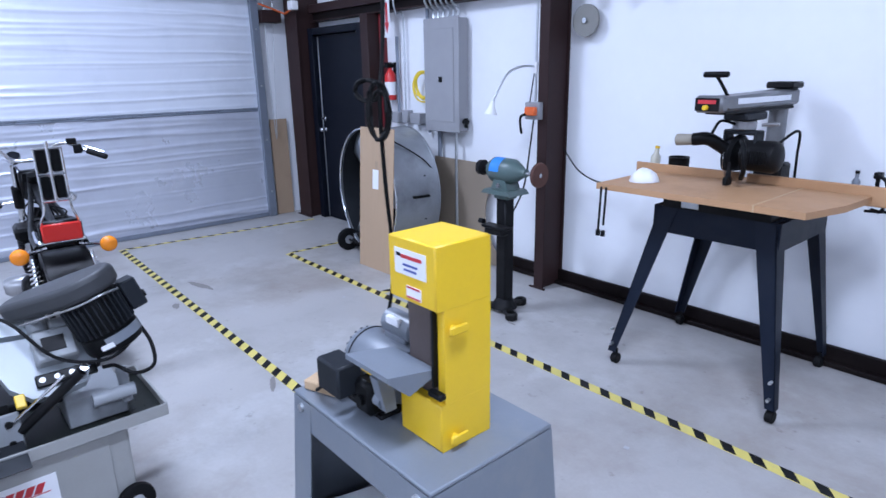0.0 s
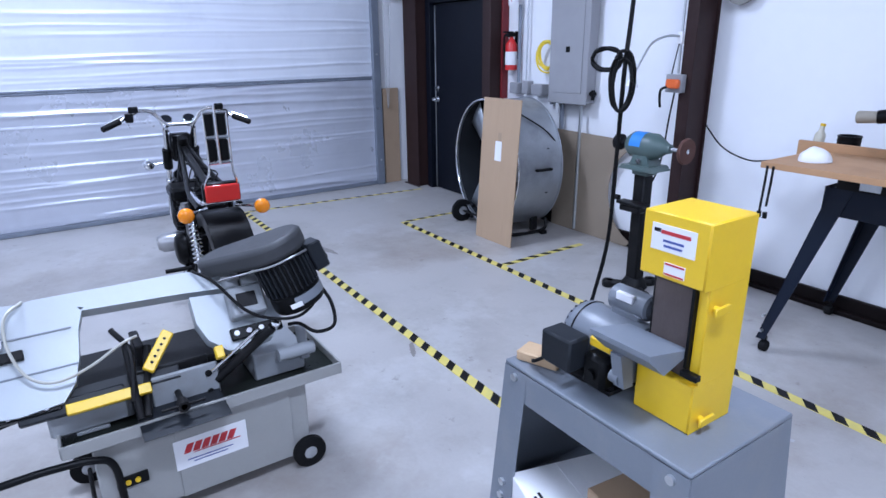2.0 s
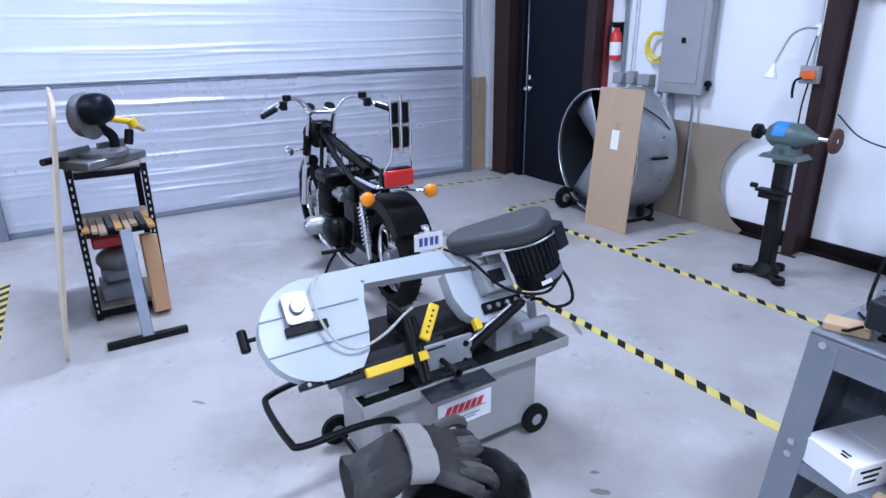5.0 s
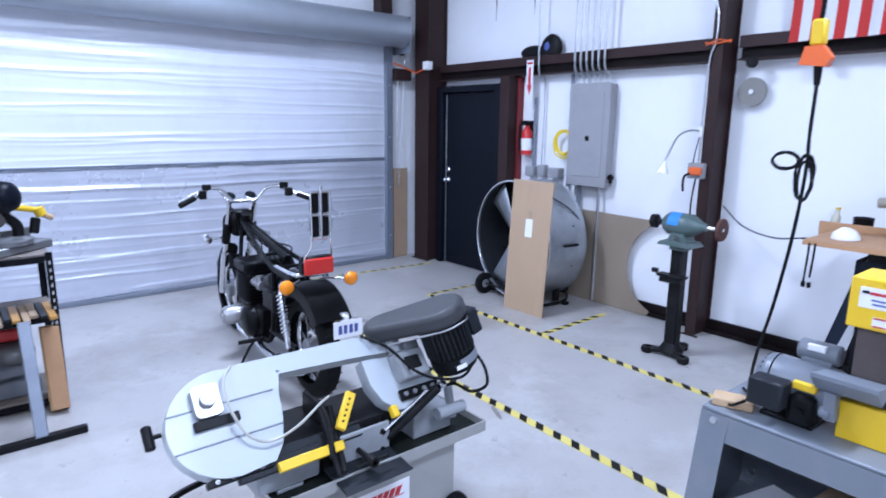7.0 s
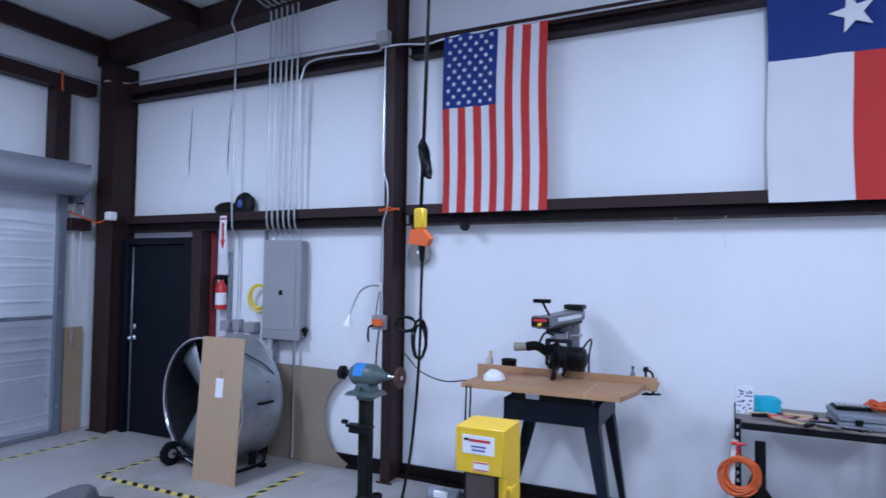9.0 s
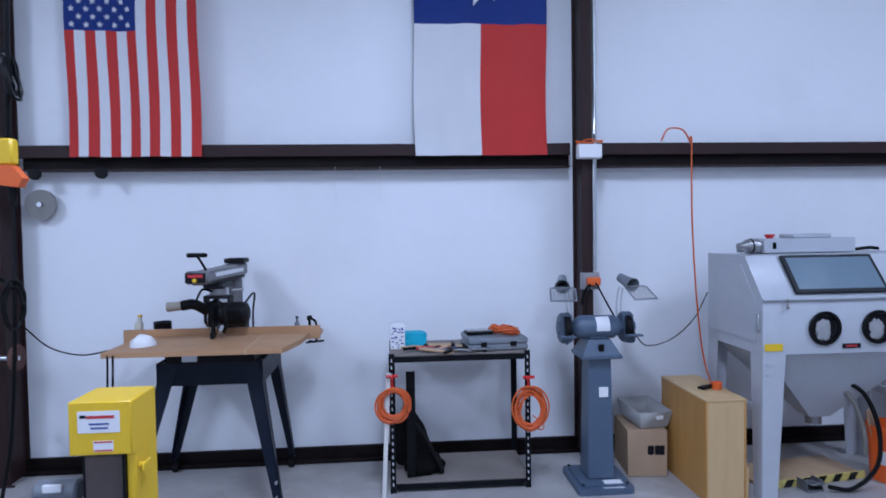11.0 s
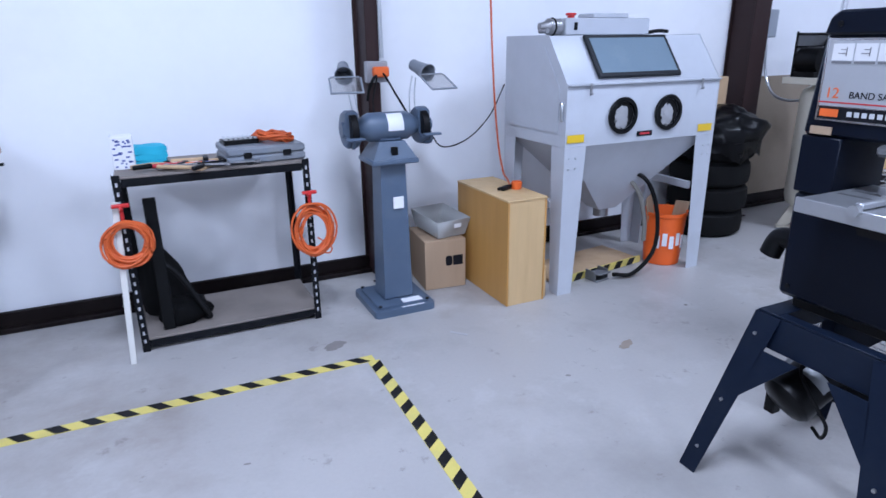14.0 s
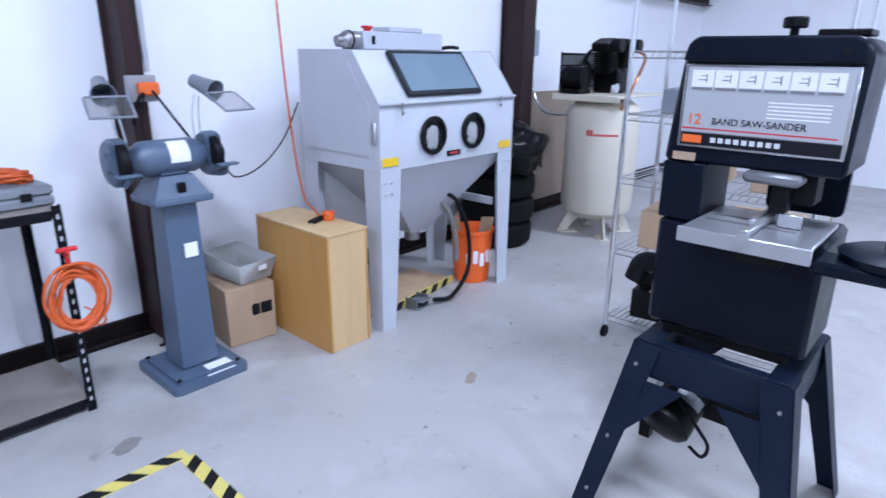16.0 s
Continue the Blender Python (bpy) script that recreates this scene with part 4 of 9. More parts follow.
def blob(bm, c, rx, ry, rz, rough=0.0, seed=0, seg=18, m=None):
    """A lumpy rounded mass."""
    r = bmesh.ops.create_uvsphere(bm, u_segments=seg, v_segments=seg * 2 // 3, radius=1)
    for vv in r["verts"]:
        d = 1 + rough * noise.noise(vv.co * 2.3 + Vector((seed, seed * 2.1, 0)))
        q = Vector((vv.co.x * rx * d, vv.co.y * ry * d, vv.co.z * rz * d))
        vv.co = Vector(c) + (m @ q if m else q)
    return bm


t = thing("welding_hood", pose(-0.745, -0.545, 0), "shiny black welding hood resting on a steel pedestal", "hood")
bm = B()
cyl(bm, (0, 0, 0.02), (0, 0, 0.69), 0.04, seg=18)
box(bm, -0.14, -0.14, 0, 0.14, 0.14, 0.02, 0.004)
cyl(bm, (0, 0, 0.69), (0, 0, 0.705), 0.10, seg=20)
part("pedestal", bm, M_DARK, t)
bm = B()
blob(bm, (0.02, 0.02, 0.785), 0.105, 0.135, 0.09, 0.12, 3, 28)
sh = part("shell", bm, M_SHINY, t)
bm = B()
tube(bm, [(0.04, -0.10, 0.75), (0.07, -0.13, 0.73), (0.09, -0.15, 0.66), (0.08, -0.16, 0.60)], 0.014, 10)
part("headband", bm, M_DARK, sh)


def glove(m, seed, tone):
    """A limp leather gauntlet: x points along the fingers."""
    g = thing("work_glove", m, "worn grey leather work glove with pale patch on the hood", "glove", "pair of gloves")
    rnd = random.Random(seed)
    bm = B()
    blob(bm, (0, 0, 0.022), 0.058, 0.050, 0.022, 0.3, seed, 22)
    part("palm", bm, M_GLOVE, g)
    bm = B()
    lathe(bm, (-0.035, 0, 0.022), (-1, 0.06, 0), [(0, 0.026), (0.02, 0.046), (0.045, 0.052), (0.07, 0.058), (0.095, 0.064), (0.12, 0.071), (0.12, 0.064), (0.02, 0.03)], 28, False)
    for vv in bm.verts:
        vv.co.z = 0.022 + (vv.co.z - 0.022) * 0.38 - 0.85 * max(0, -vv.co.x - 0.06) + 0.016 * noise.noise(vv.co * 26)
    part("cuff", bm, M_GLOVE, g)
    for k in range(4):
        bm = B()
        y = -0.036 + 0.024 * k
        dz = rnd.uniform(-0.008, 0.006)
        tube(bm, [(0.025, y, 0.024), (0.06, y * 1.1 + rnd.uniform(-0.004, 0.004), 0.028 + dz), (0.09, y * 1.15 + 0.006, 0.018 + dz), (0.112 - 0.008 * abs(k - 1.5), y * 1.1 + 0.012, 0.0 + dz)], 0.0125, 9)
        part("finger", bm, M_GLOVEB if k % 2 else M_GLOVE, g)
    bm = B()
    tube(bm, [(-0.02, -0.038, 0.022), (0.025, -0.066, 0.022), (0.06, -0.07, 0.01)], 0.0135, 9)
    part("thumb", bm, M_GLOVE, g)
    bm = B()
    lathe(bm, (-0.015, 0, 0.024), (-1, 0, 0), [(0, 0.040), (0.0, 0.052), (0.05, 0.056), (0.05, 0.044)], 24, False)
    for vv in bm.verts:
        vv.co.z = 0.025 + (vv.co.z - 0.024) * 0.5 + 0.004 * noise.noise(vv.co * 30)
    part("back_patch", bm, M_GLOVEL, g, "pale leather patch")
    return g


glove(pose(-0.785, -0.57, 0.872, 6, 10, 84), 4, False)
glove(pose(-0.725, -0.585, 0.866, -8, 12, 70), 9, True)

# ---- motorcycle ----
M_MBLK = mat("black_engine_paint", (0.0042, 0.0042, 0.0048), 0.35, metal=0.2, var=0.3, bump=0.08, dirt=(0.015, 0.014, 0.013), dscale=10, damount=0.5, spec=0.22)
M_TYRE = mat("tyre_rubber", (0.0048, 0.0048, 0.0051), 0.7, var=0.2, bump=0.2, dirt=(0.013, 0.0125, 0.012), dscale=9, damount=0.5, spec=0.22)
M_AMBER = mat("amber_lens", (0.85, 0.25, 0.01), 0.18, var=0.08, bump=0.15, bscale=200)
M_REDL = mat("red_lens", (0.55, 0.025, 0.02), 0.18, var=0.08, bump=0.15, bscale=200)
M_GLASS = mat("dial_glass", (0.009, 0.0105, 0.0135), 0.08, var=0.05, bump=0.0)

t = thing("motorcycle", pose(-3.124, 0.581, 0, 0, 0, 180 - 3), "stripped black motorcycle with chrome bars and no seat or tank", "motorcycle")
# local: x forward, y to its left, z up, rear axle at the origin


def spoked(c, R, wdt, name):
    bm = B()
    lathe(bm, (c, -wdt / 2, R), (0, 1, 0), [(0, R - 0.09), (0.0, R - 0.035), (wdt * 0.18, R - 0.008), (wdt * 0.5, R), (wdt * 0.82, R - 0.008), (wdt, R - 0.035), (wdt, R - 0.09)], 44, False)
    wv = part(name, bm, M_TYRE, t)
    bm = B()
    torus(bm, (c, 0, R), (0, 1, 0), R - 0.095, 0.016, 40, 8)
    part("rim", bm, M_CHROME, wv)
    bm = B()
    cyl(bm, (c, -0.05, R), (c, 0.05, R), 0.05, seg=20, bev=0.006)
    part("hub", bm, M_CASTG, wv)
    for k in range(16):
        bm = B()
        a = 2 * math.pi * k / 16
        s = 0.03 if k % 2 else -0.03
        cyl(bm, (c + 0.045 * math.cos(a + 0.5), s, R + 0.045 * math.sin(a + 0.5)), (c + (R - 0.1) * math.cos(a), 0, R + (R - 0.1) * math.sin(a)), 0.0022, seg=5)
        part("spoke", bm, M_CHROME, wv)
    return wv


spoked(0, 0.315, 0.115, "rear_wheel")
spoked(1.52, 0.325, 0.09, "front_wheel")
bm = B()
for k in range(26):
    a = 2 * math.pi * k / 26
    for s in (-1, 1):
        m = Matrix.Translation((0, 0, 0.315)) @ Matrix.Rotation(a, 4, "Y") @ Matrix.Translation((0.313, s * 0.025, 0)) @ Matrix.Rotation(radians(28 * s), 4, "X")
        box(bm, -0.002, -0.022, -0.004, 0.0035, 0.022, 0.004, 0.001, m)
tagged(part("tread", bm, M_BLACK, t), kind="stuff")
bm = B()
for s in (-1, 1):
    tube(bm, [(1.18, s * 0.02, 0.95), (0.88, s * 0.05, 0.87), (0.55, s * 0.09, 0.80), (0.30, s * 0.115, 0.76), (0.02, s * 0.115, 0.74)], 0.016, 10)
    tube(bm, [(1.17, s * 0.02, 0.88), (1.03, s * 0.09, 0.60), (0.90, s * 0.11, 0.28), (0.60, s * 0.12, 0.22), (0.36, s * 0.12, 0.30), (0.30, s * 0.115, 0.75)], 0.016, 10)
    tube(bm, [(0.38, s * 0.12, 0.33), (0.0, s * 0.105, 0.315)], 0.016, 8, bend=False)
cyl(bm, (1.18, 0, 0.84), (1.12, 0, 1.0), 0.035, seg=16)
cyl(bm, (0.55, -0.09, 0.80), (0.55, 0.09, 0.80), 0.012, seg=8)
cyl(bm, (0.30, -0.11, 0.76), (0.30, 0.11, 0.76), 0.012, seg=8)
cyl(bm, (1.12, 0, 0.92), (0.35, 0, 0.80), 0.024, seg=12)
part("frame", bm, M_MBLK, t)
for s in (-1, 1):
    bm = B()
    cyl(bm, (1.51, s * 0.095, 0.325), (1.38, s * 0.095, 0.66), 0.026, 0.028, seg=14)
    lo = part("fork_leg", bm, M_CHROME, t)
    bm = B()
    cyl(bm, (1.38, s * 0.095, 0.661), (1.20, s * 0.095, 1.06), 0.018, seg=12)
    part("fork_tube", bm, M_CHROME, lo)
    bm = B()
    lathe(bm, (1.335, s * 0.095, 0.76), (-0.42, 0, 0.9), [(0, 0.032), (0.16, 0.034), (0.16, 0.02)], 14)
    part("fork_shroud", bm, M_MBLK, lo)
    # rear damper with coils
    bm = B()
    cyl(bm, (0.02, s * 0.15, 0.32), (0.14, s * 0.14, 0.66), 0.016, seg=12)
    dp = part("rear_damper", bm, M_CHROME, t)
    bm = B()
    d0, d1 = Vector((0.045, s * 0.148, 0.40)), Vector((0.13, s * 0.141, 0.63))
    ax = (d1 - d0).normalized()
    u = ax.cross(Vector((0, 1, 0))).normalized()
    w2 = ax.cross(u)
    tube(bm, [d0 + (d1 - d0) * (k / 80) + (u * math.cos(k * 0.78) + w2 * math.sin(k * 0.78)) * 0.028 for k in range(81)], 0.005, 6, bend=False)
    part("spring", bm, M_CHROME, dp)
    bm = B()
    tube(bm, [(0.75, s * 0.13, 0.22), (0.40, s * 0.17, 0.20), (0.05, s * 0.19, 0.24), (-0.25, s * 0.19, 0.30)], 0.026, 12)
    lathe(bm, (0.15, s * 0.19, 0.225), (-1, 0, 0.16), [(0, 0.026), (0.08, 0.044), (0.36, 0.046), (0.42, 0.036), (0.42, 0.0)], 16)
    part("exhaust_pipe", bm, M_CHROME, t)
    # turn signals
    bm = B()
    cyl(bm, (-0.02, s * 0.08, 0.745), (-0.10, s * 0.17, 0.745), 0.009, seg=8)
    lathe(bm, (-0.07, s * 0.205, 0.745), (-1, 0, 0), [(0, 0.0), (0.0, 0.018), (0.03, 0.040), (0.055, 0.043)], 20, False)
    ts = part("rear_signal", bm, M_CHROME, t)
    bm = B()
    lathe(bm, (-0.126, s * 0.205, 0.745), (-1, 0, 0), [(0, 0.043), (0.012, 0.042), (0.024, 0.03), (0.030, 0.012), (0.031, 0)], 22)
    part("lens", bm, M_AMBER, ts, "orange signal lens")
    bm = B()
    cyl(bm, (1.35, s * 0.09, 0.80), (1.35, s * 0.20, 0.79), 0.008, seg=8)
    lathe(bm, (1.31, s * 0.225, 0.79), (1, 0, 0), [(0, 0.0), (0.006, 0.022), (0.03, 0.036), (0.07, 0.038), (0.075, 0)], 20)
    part("front_signal", bm, M_CHROME, t)
# handlebar
bm = B()
tube(bm, [(0.86, 0.44, 1.07), (0.92, 0.36, 1.10), (1.0, 0.26, 1.155), (1.06, 0.16, 1.14), (1.08, 0.09, 1.06), (1.08, 0, 1.05), (1.08, -0.09, 1.06), (1.06, -0.16, 1.14), (1.0, -0.26, 1.155), (0.92, -0.36, 1.10), (0.86, -0.44, 1.07)], 0.0125, 10)
hb = part("handlebar", bm, M_CHROME, t)
for s in (-1, 1):
    bm = B()
    cyl(bm, (0.925, s * 0.355, 1.102), (0.85, s * 0.46, 1.063), 0.019, seg=14, bev=0.003)
    part("grip", bm, M_BLACK, hb)
    bm = B()
    box(bm, 0.92, s * 0.30 - 0.025, 1.09, 0.98, s * 0.30 + 0.025, 1.15, 0.006)
    box(bm, 0.95, s * 0.27 - 0.03, 1.15, 0.985, s * 0.27 + 0.03, 1.19, 0.006)
    part("switch_block", bm, M_BLKPL, hb)
    bm = B()
    tube(bm, [(1.0, s * 0.28, 1.14), (0.99, s * 0.36, 1.12), (0.94, s * 0.45, 1.085)], 0.005, 6)
    part("lever", bm, M_CHROME, hb)
    bm = B()
    tube(bm, [(0.98, s * 0.29, 1.13), (1.08, s * 0.20, 1.15), (1.16, s * 0.11, 1.05), (1.15, s * 0.05, 0.92), (1.05, s * 0.05, 0.80)], 0.004, 6)
    part("cable", bm, M_BLACK, hb)
    bm = B()
    lathe(bm, (1.26, s * 0.078, 1.08), (-0.6, 0, 0.8), [(0, 0.0), (0.0, 0.03), (0.02, 0.043), (0.055, 0.045), (0.06, 0.040)], 22, False)
    ga = part("gauge", bm, M_CHROME, t)
    bm = B()
    lathe(bm, (1.26 - 0.0342, s * 0.078, 1.08 + 0.0456), (-0.6, 0, 0.8), [(0, 0.04), (0.002, 0.04), (0.003, 0.0)], 22)
    part("dial", bm, M_GLASS, ga)
bm = B()
box(bm, 1.19, -0.075, 0.82, 1.30, 0.075, 1.02, 0.02)
part("headlamp_bracket", bm, M_MBLK, t)
bm = B()
lathe(bm, (1.29, 0, 0.90), (1, 0, 0), [(0, 0), (0.01, 0.05), (0.06, 0.085), (0.12, 0.09), (0.125, 0.08)], 26, False)
part("headlamp", bm, M_MBLK, t)
turn = Matrix.Translation((1.17, 0, 0.045)) @ Matrix.Rotation(radians(-8), 4, "Z") @ Matrix.Translation((-1.12, 0, 0))
for o in [hb] + list(hb.children):
    o.data.transform(turn)
# engine and ancillaries
bm = B()
box(bm, 0.55, -0.14, 0.20, 0.95, 0.14, 0.44, 0.03)
en = part("engine_case", bm, M_MBLK, t)
for s in (-1, 1):
    bm = B()
    lathe(bm, (0.68, s * 0.14, 0.32), (0, s, 0), [(0, 0.115), (0.03, 0.11), (0.055, 0.09), (0.065, 0.05), (0.066, 0)], 26)
    part("side_cover", bm, M_MBLK, en)
    bm = B()
    lathe(bm, (0.86, s * 0.14, 0.33), (0, s, 0), [(0, 0.07), (0.12, 0.066), (0.15, 0.045), (0.152, 0)], 22)
    part("generator_cover", bm, M_CASTG, en)
    bm = B()
    for k in range(8):
        torus(bm, (0.86, s * 0.292 - s * 0.001 * k, 0.33), (0, 1, 0), 0.012 + 0.004 * k, 0.002, 18, 5)
    part("cover_ring", bm, M_CHROME, en)
for k in range(9):
    bm = B()
    z = 0.45 + 0.022 * k
    prism(bm, rounded(0.66, -0.17, 0.93, 0.17, 0.03, 3), z, z + 0.007, "z")
    part("cylinder_fin", bm, M_MBLK, en)
bm = B()
box(bm, 0.68, -0.15, 0.445, 0.91, 0.15, 0.66, 0.01)
box(bm, 0.67, -0.18, 0.65, 0.92, 0.18, 0.73, 0.02)
part("cylinder_block", bm, M_MBLK, en)
for k in range(4):
    bm = B()
    y = -0.12 + 0.08 * k
    cyl(bm, (0.66, y, 0.60), (0.50, y, 0.60), 0.028, seg=14)
    cyl(bm, (0.55, y, 0.57), (0.55, y, 0.66), 0.026, seg=14)
    part("carburettor", bm, M_CASTG, t)
    bm = B()
    tube(bm, [(0.93, y, 0.62), (1.04, y, 0.50), (1.03, y * 1.1, 0.30), (0.92, y * 1.3, 0.20), (0.70, y * 1.2, 0.17)], 0.018, 9)
    part("header_pipe", bm, M_CHROME, t)
bm = B()
box(bm, 0.28, -0.10, 0.50, 0.46, 0.10, 0.70, 0.02)
box(bm, 0.24, 0.10, 0.48, 0.44, 0.15, 0.62, 0.015)
part("air_box", bm, M_MBLK, t)
bm = B()
for k in range(10):
    rnd = random.Random(k)
    tube(bm, [(0.3 + rnd.uniform(0, 0.2), rnd.uniform(-0.1, 0.1), 0.72), (0.5 + rnd.uniform(0, 0.2), rnd.uniform(-0.12, 0.12), 0.80 + rnd.uniform(-0.05, 0.05)), (0.85, rnd.uniform(-0.08, 0.08), 0.86), (1.08, rnd.uniform(-0.05, 0.05), 0.92)], 0.005, 6)
part("wiring", bm, M_BLACK, t, "loose black wiring over the bare frame")
# tail
bm = B()
pf = [(0.385 * math.cos(radians(a)), 0.335 + 0.385 * math.sin(radians(a))) for a in range(144, 53, -8)]
pi = [(0.375 * math.cos(radians(a)), 0.335 + 0.375 * math.sin(radians(a))) for a in range(56, 145, 8)]
prism(bm, pf + pi, -0.11, 0.11, "y")
for s in (-0.11, 0.104):
    prism(bm, pf + [(0.30 * math.cos(radians(a)), 0.335 + 0.30 * math.sin(radians(a))) for a in range(56, 145, 8)], s, s + 0.006, "y")
part("rear_fender", bm, M_MBLK, t, "black rear fender over the tyre")
bm = B()
for s in (-1, 1):
    tube(bm, [(0.30, s * 0.10, 0.77), (0.05, s * 0.105, 0.775), (-0.03, s * 0.10, 0.78)], 0.014, 10)
tube(bm, [(-0.03, -0.10, 0.78), (-0.07, 0, 0.785), (-0.03, 0.10, 0.78)], 0.014, 10)
part("grab_rail", bm, M_CHROME, t)
bm = B()
box(bm, -0.11, -0.10, 0.79, -0.05, 0.10, 0.90, 0.012)
tl = part("tail_lamp", bm, M_MBLK, t)
bm = B()
box(bm, -0.135, -0.092, 0.797, -0.1105, 0.092, 0.892, 0.012)
part("lens", bm, M_REDL, tl, "red tail lamp lens")
bm = B()
box(bm, -0.40, -0.13, 0.48, -0.396, 0.05, 0.58, 0.002)
box(bm, -0.395, -0.05, 0.57, -0.36, -0.03, 0.60, 0.002)
pl = part("number_plate", bm, M_PAPER, t, "pale number plate with blue print")
bars(pl, pose(-0.4005, -0.04, 0.53, 90, 0, -90), [(-0.05, 0, 0.022), (-0.018, 0, 0.022), (0.018, 0, 0.022), (0.05, 0, 0.022)], 0, M_BLUEP, 0.05)
# upright rack behind the tail: a chrome-edged frame with four dark panes
bm = B()
for y in (-0.06, 0.06):
    tube(bm, [(-0.05, y * 1.5, 0.79), (-0.12, y * 1.4, 0.90), (-0.165, y, 1.0), (-0.168, y, 1.29)], 0.006, 8)
for z in (1.02, 1.155, 1.285):
    tube(bm, [(-0.17, -0.062, z), (-0.17, 0.062, z)], 0.007, 8, bend=False)
tube(bm, [(-0.172, 0, 1.015), (-0.172, 0, 1.32)], 0.008, 8, bend=False)
sb = part("sissy_bar", bm, M_CHROME, t)
for y in (-0.031, 0.031):
    for z in (1.027, 1.163):
        bm = B()
        box(bm, -0.166, y - 0.024, z, -0.13, y + 0.024, z + 0.118, 0.008)
        part("back_pad", bm, M_BLKPL, sb, "black pad between the chrome bars")
bm = B()
box(bm, -0.38, -0.06, 0.595, -0.34, -0.01, 0.615, 0.006)
part("plate_lamp", bm, M_CHROME, t)
bm = B()
tube(bm, [(-0.30, -0.06, 0.56), (-0.34, -0.045, 0.59), (-0.39, -0.04, 0.55)], 0.009, 8)
part("plate_bracket", bm, M_MBLK, t)
bm = B()
tube(bm, [(0.62, 0.14, 0.21), (0.60, 0.22, 0.12), (0.58, 0.28, 0.012)], 0.010, 8)
part("side_stand", bm, M_MBLK, t)
for s in (-1, 1):
    bm = B()
    cyl(bm, (0.50, s * 0.14, 0.24), (0.50, s * 0.30, 0.24), 0.014, seg=10)
    part("foot_peg", bm, M_BLACK, t)
bm = B()
tube(bm, [(1.50, 0, 0.69), (1.64, 0, 0.64), (1.78, 0, 0.50)], 0.05, 8)
for vv in bm.verts:
    vv.co.z -= 0.02
part("front_fender", bm, M_MBLK, t)

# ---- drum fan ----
# galvanised steel with the shadow inside the drum put into its colour
M_FAN_SHADE = mat("shaded_galvanised", (0.015, 0.017, 0.02), 0.6, var=0.2, bump=0.05, dirt=(0.03, 0.03, 0.03), damount=0.4, spec=0.2)
M_FAN = mat("dull_galvanised_drum", (0.36, 0.38, 0.40), 0.42, metal=0.85, var=0.2, scale=9, bump=0.06, dirt=(0.2, 0.2, 0.21), dscale=4, damount=0.5)
t = thing("drum_fan", pose(-3.83, 3.03, 0, 0, 0, -8), "large galvanised drum fan on small wheels", "fan")
R = 0.55
bm = B()
lathe(bm, (0, 0, 0.60), (0, 1, 0), [(0, R - 0.004), (0.0, R + 0.006), (0.012, R + 0.006), (0.012, R), (0.42, R), (0.42, R + 0.008), (0.432, R + 0.008), (0.432, R - 0.004), (0.42, R - 0.004), (0.012, R - 0.004)], 56, False)
part("drum", bm, M_FAN, t)
bm = B()
torus(bm, (0, 0, 0.60), (0, 1, 0), R + 0.004, 0.009, 56, 8)
part("front_rim", bm, M_CHROME, t)
bm = B()
cyl(bm, (0, 0.10, 0.60), (0, 0.32, 0.60), 0.09, seg=24, bev=0.01)
mo = part("fan_motor", bm, M_DARK, t)
bm = B()
cyl(bm, (0, 0.04, 0.60), (0, 0.10, 0.60), 0.045, seg=20, bev=0.006)
part("hub", bm, M_CHROME, mo)
for k in range(3):
    bm = B()
    a0 = radians(128 + 120 * k)
    rows = []
    for i in range(8):
        r = 0.05 + (R - 0.08) * i / 7
        wd = 0.07 + 0.11 * i / 7
        tw = radians(38 - 18 * i / 7)
        row = []
        for s in (-1, -0.33, 0.33, 1):
            off = s * wd
            row.append(bm.verts.new((r * math.cos(a0) - off * math.cos(tw) * math.sin(a0), 0.075 + off * math.sin(tw) * 0.5 + 0.012 * s * s, 0.60 + r * math.sin(a0) + off * math.cos(tw) * math.cos(a0))))
        rows.append(row)
    for a, b in zip(rows, rows[1:]):
        for j in range(3):
            bm.faces.new((a[j], a[j + 1], b[j + 1], b[j]))
    o = part("blade", bm, M_FAN, t)
    o.modifiers.new("thick", "SOLIDIFY").thickness = 0.004
bm = B()
for z in (0.42, 0.78):
    hw = math.sqrt(R * R - 0.18 ** 2)
    tube(bm, [(-hw, 0.30, z), (hw, 0.30, z)], 0.012, 8, bend=False)
part("motor_mount", bm, M_DARK, t)
for k in range(9):
    bm = B()
    torus(bm, (0, 0.425, 0.60), (0, 1, 0), 0.06 * (k + 1), 0.003, 40, 5)
    part("rear_guard_ring", bm, M_DARK, t)
# closed dark disc added so the white wall doesn't brighten the drum
bm = B()
lathe(bm, (0, 0.415, 0.60), (0, 1, 0), [(0, 0.0), (0.001, R - 0.006), (0.004, R - 0.006)], 48)
part("rear_screen", bm, M_BLACK, t, "dark disc added to shade the back of the drum")
# thin inner skin whose dark colour stands for the drum's own shade
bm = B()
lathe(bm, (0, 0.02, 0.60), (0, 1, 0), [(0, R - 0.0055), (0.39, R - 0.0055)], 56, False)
part("inner_lining", bm, M_FAN_SHADE, t, "galvanised inside of the drum, coloured dark as shade")
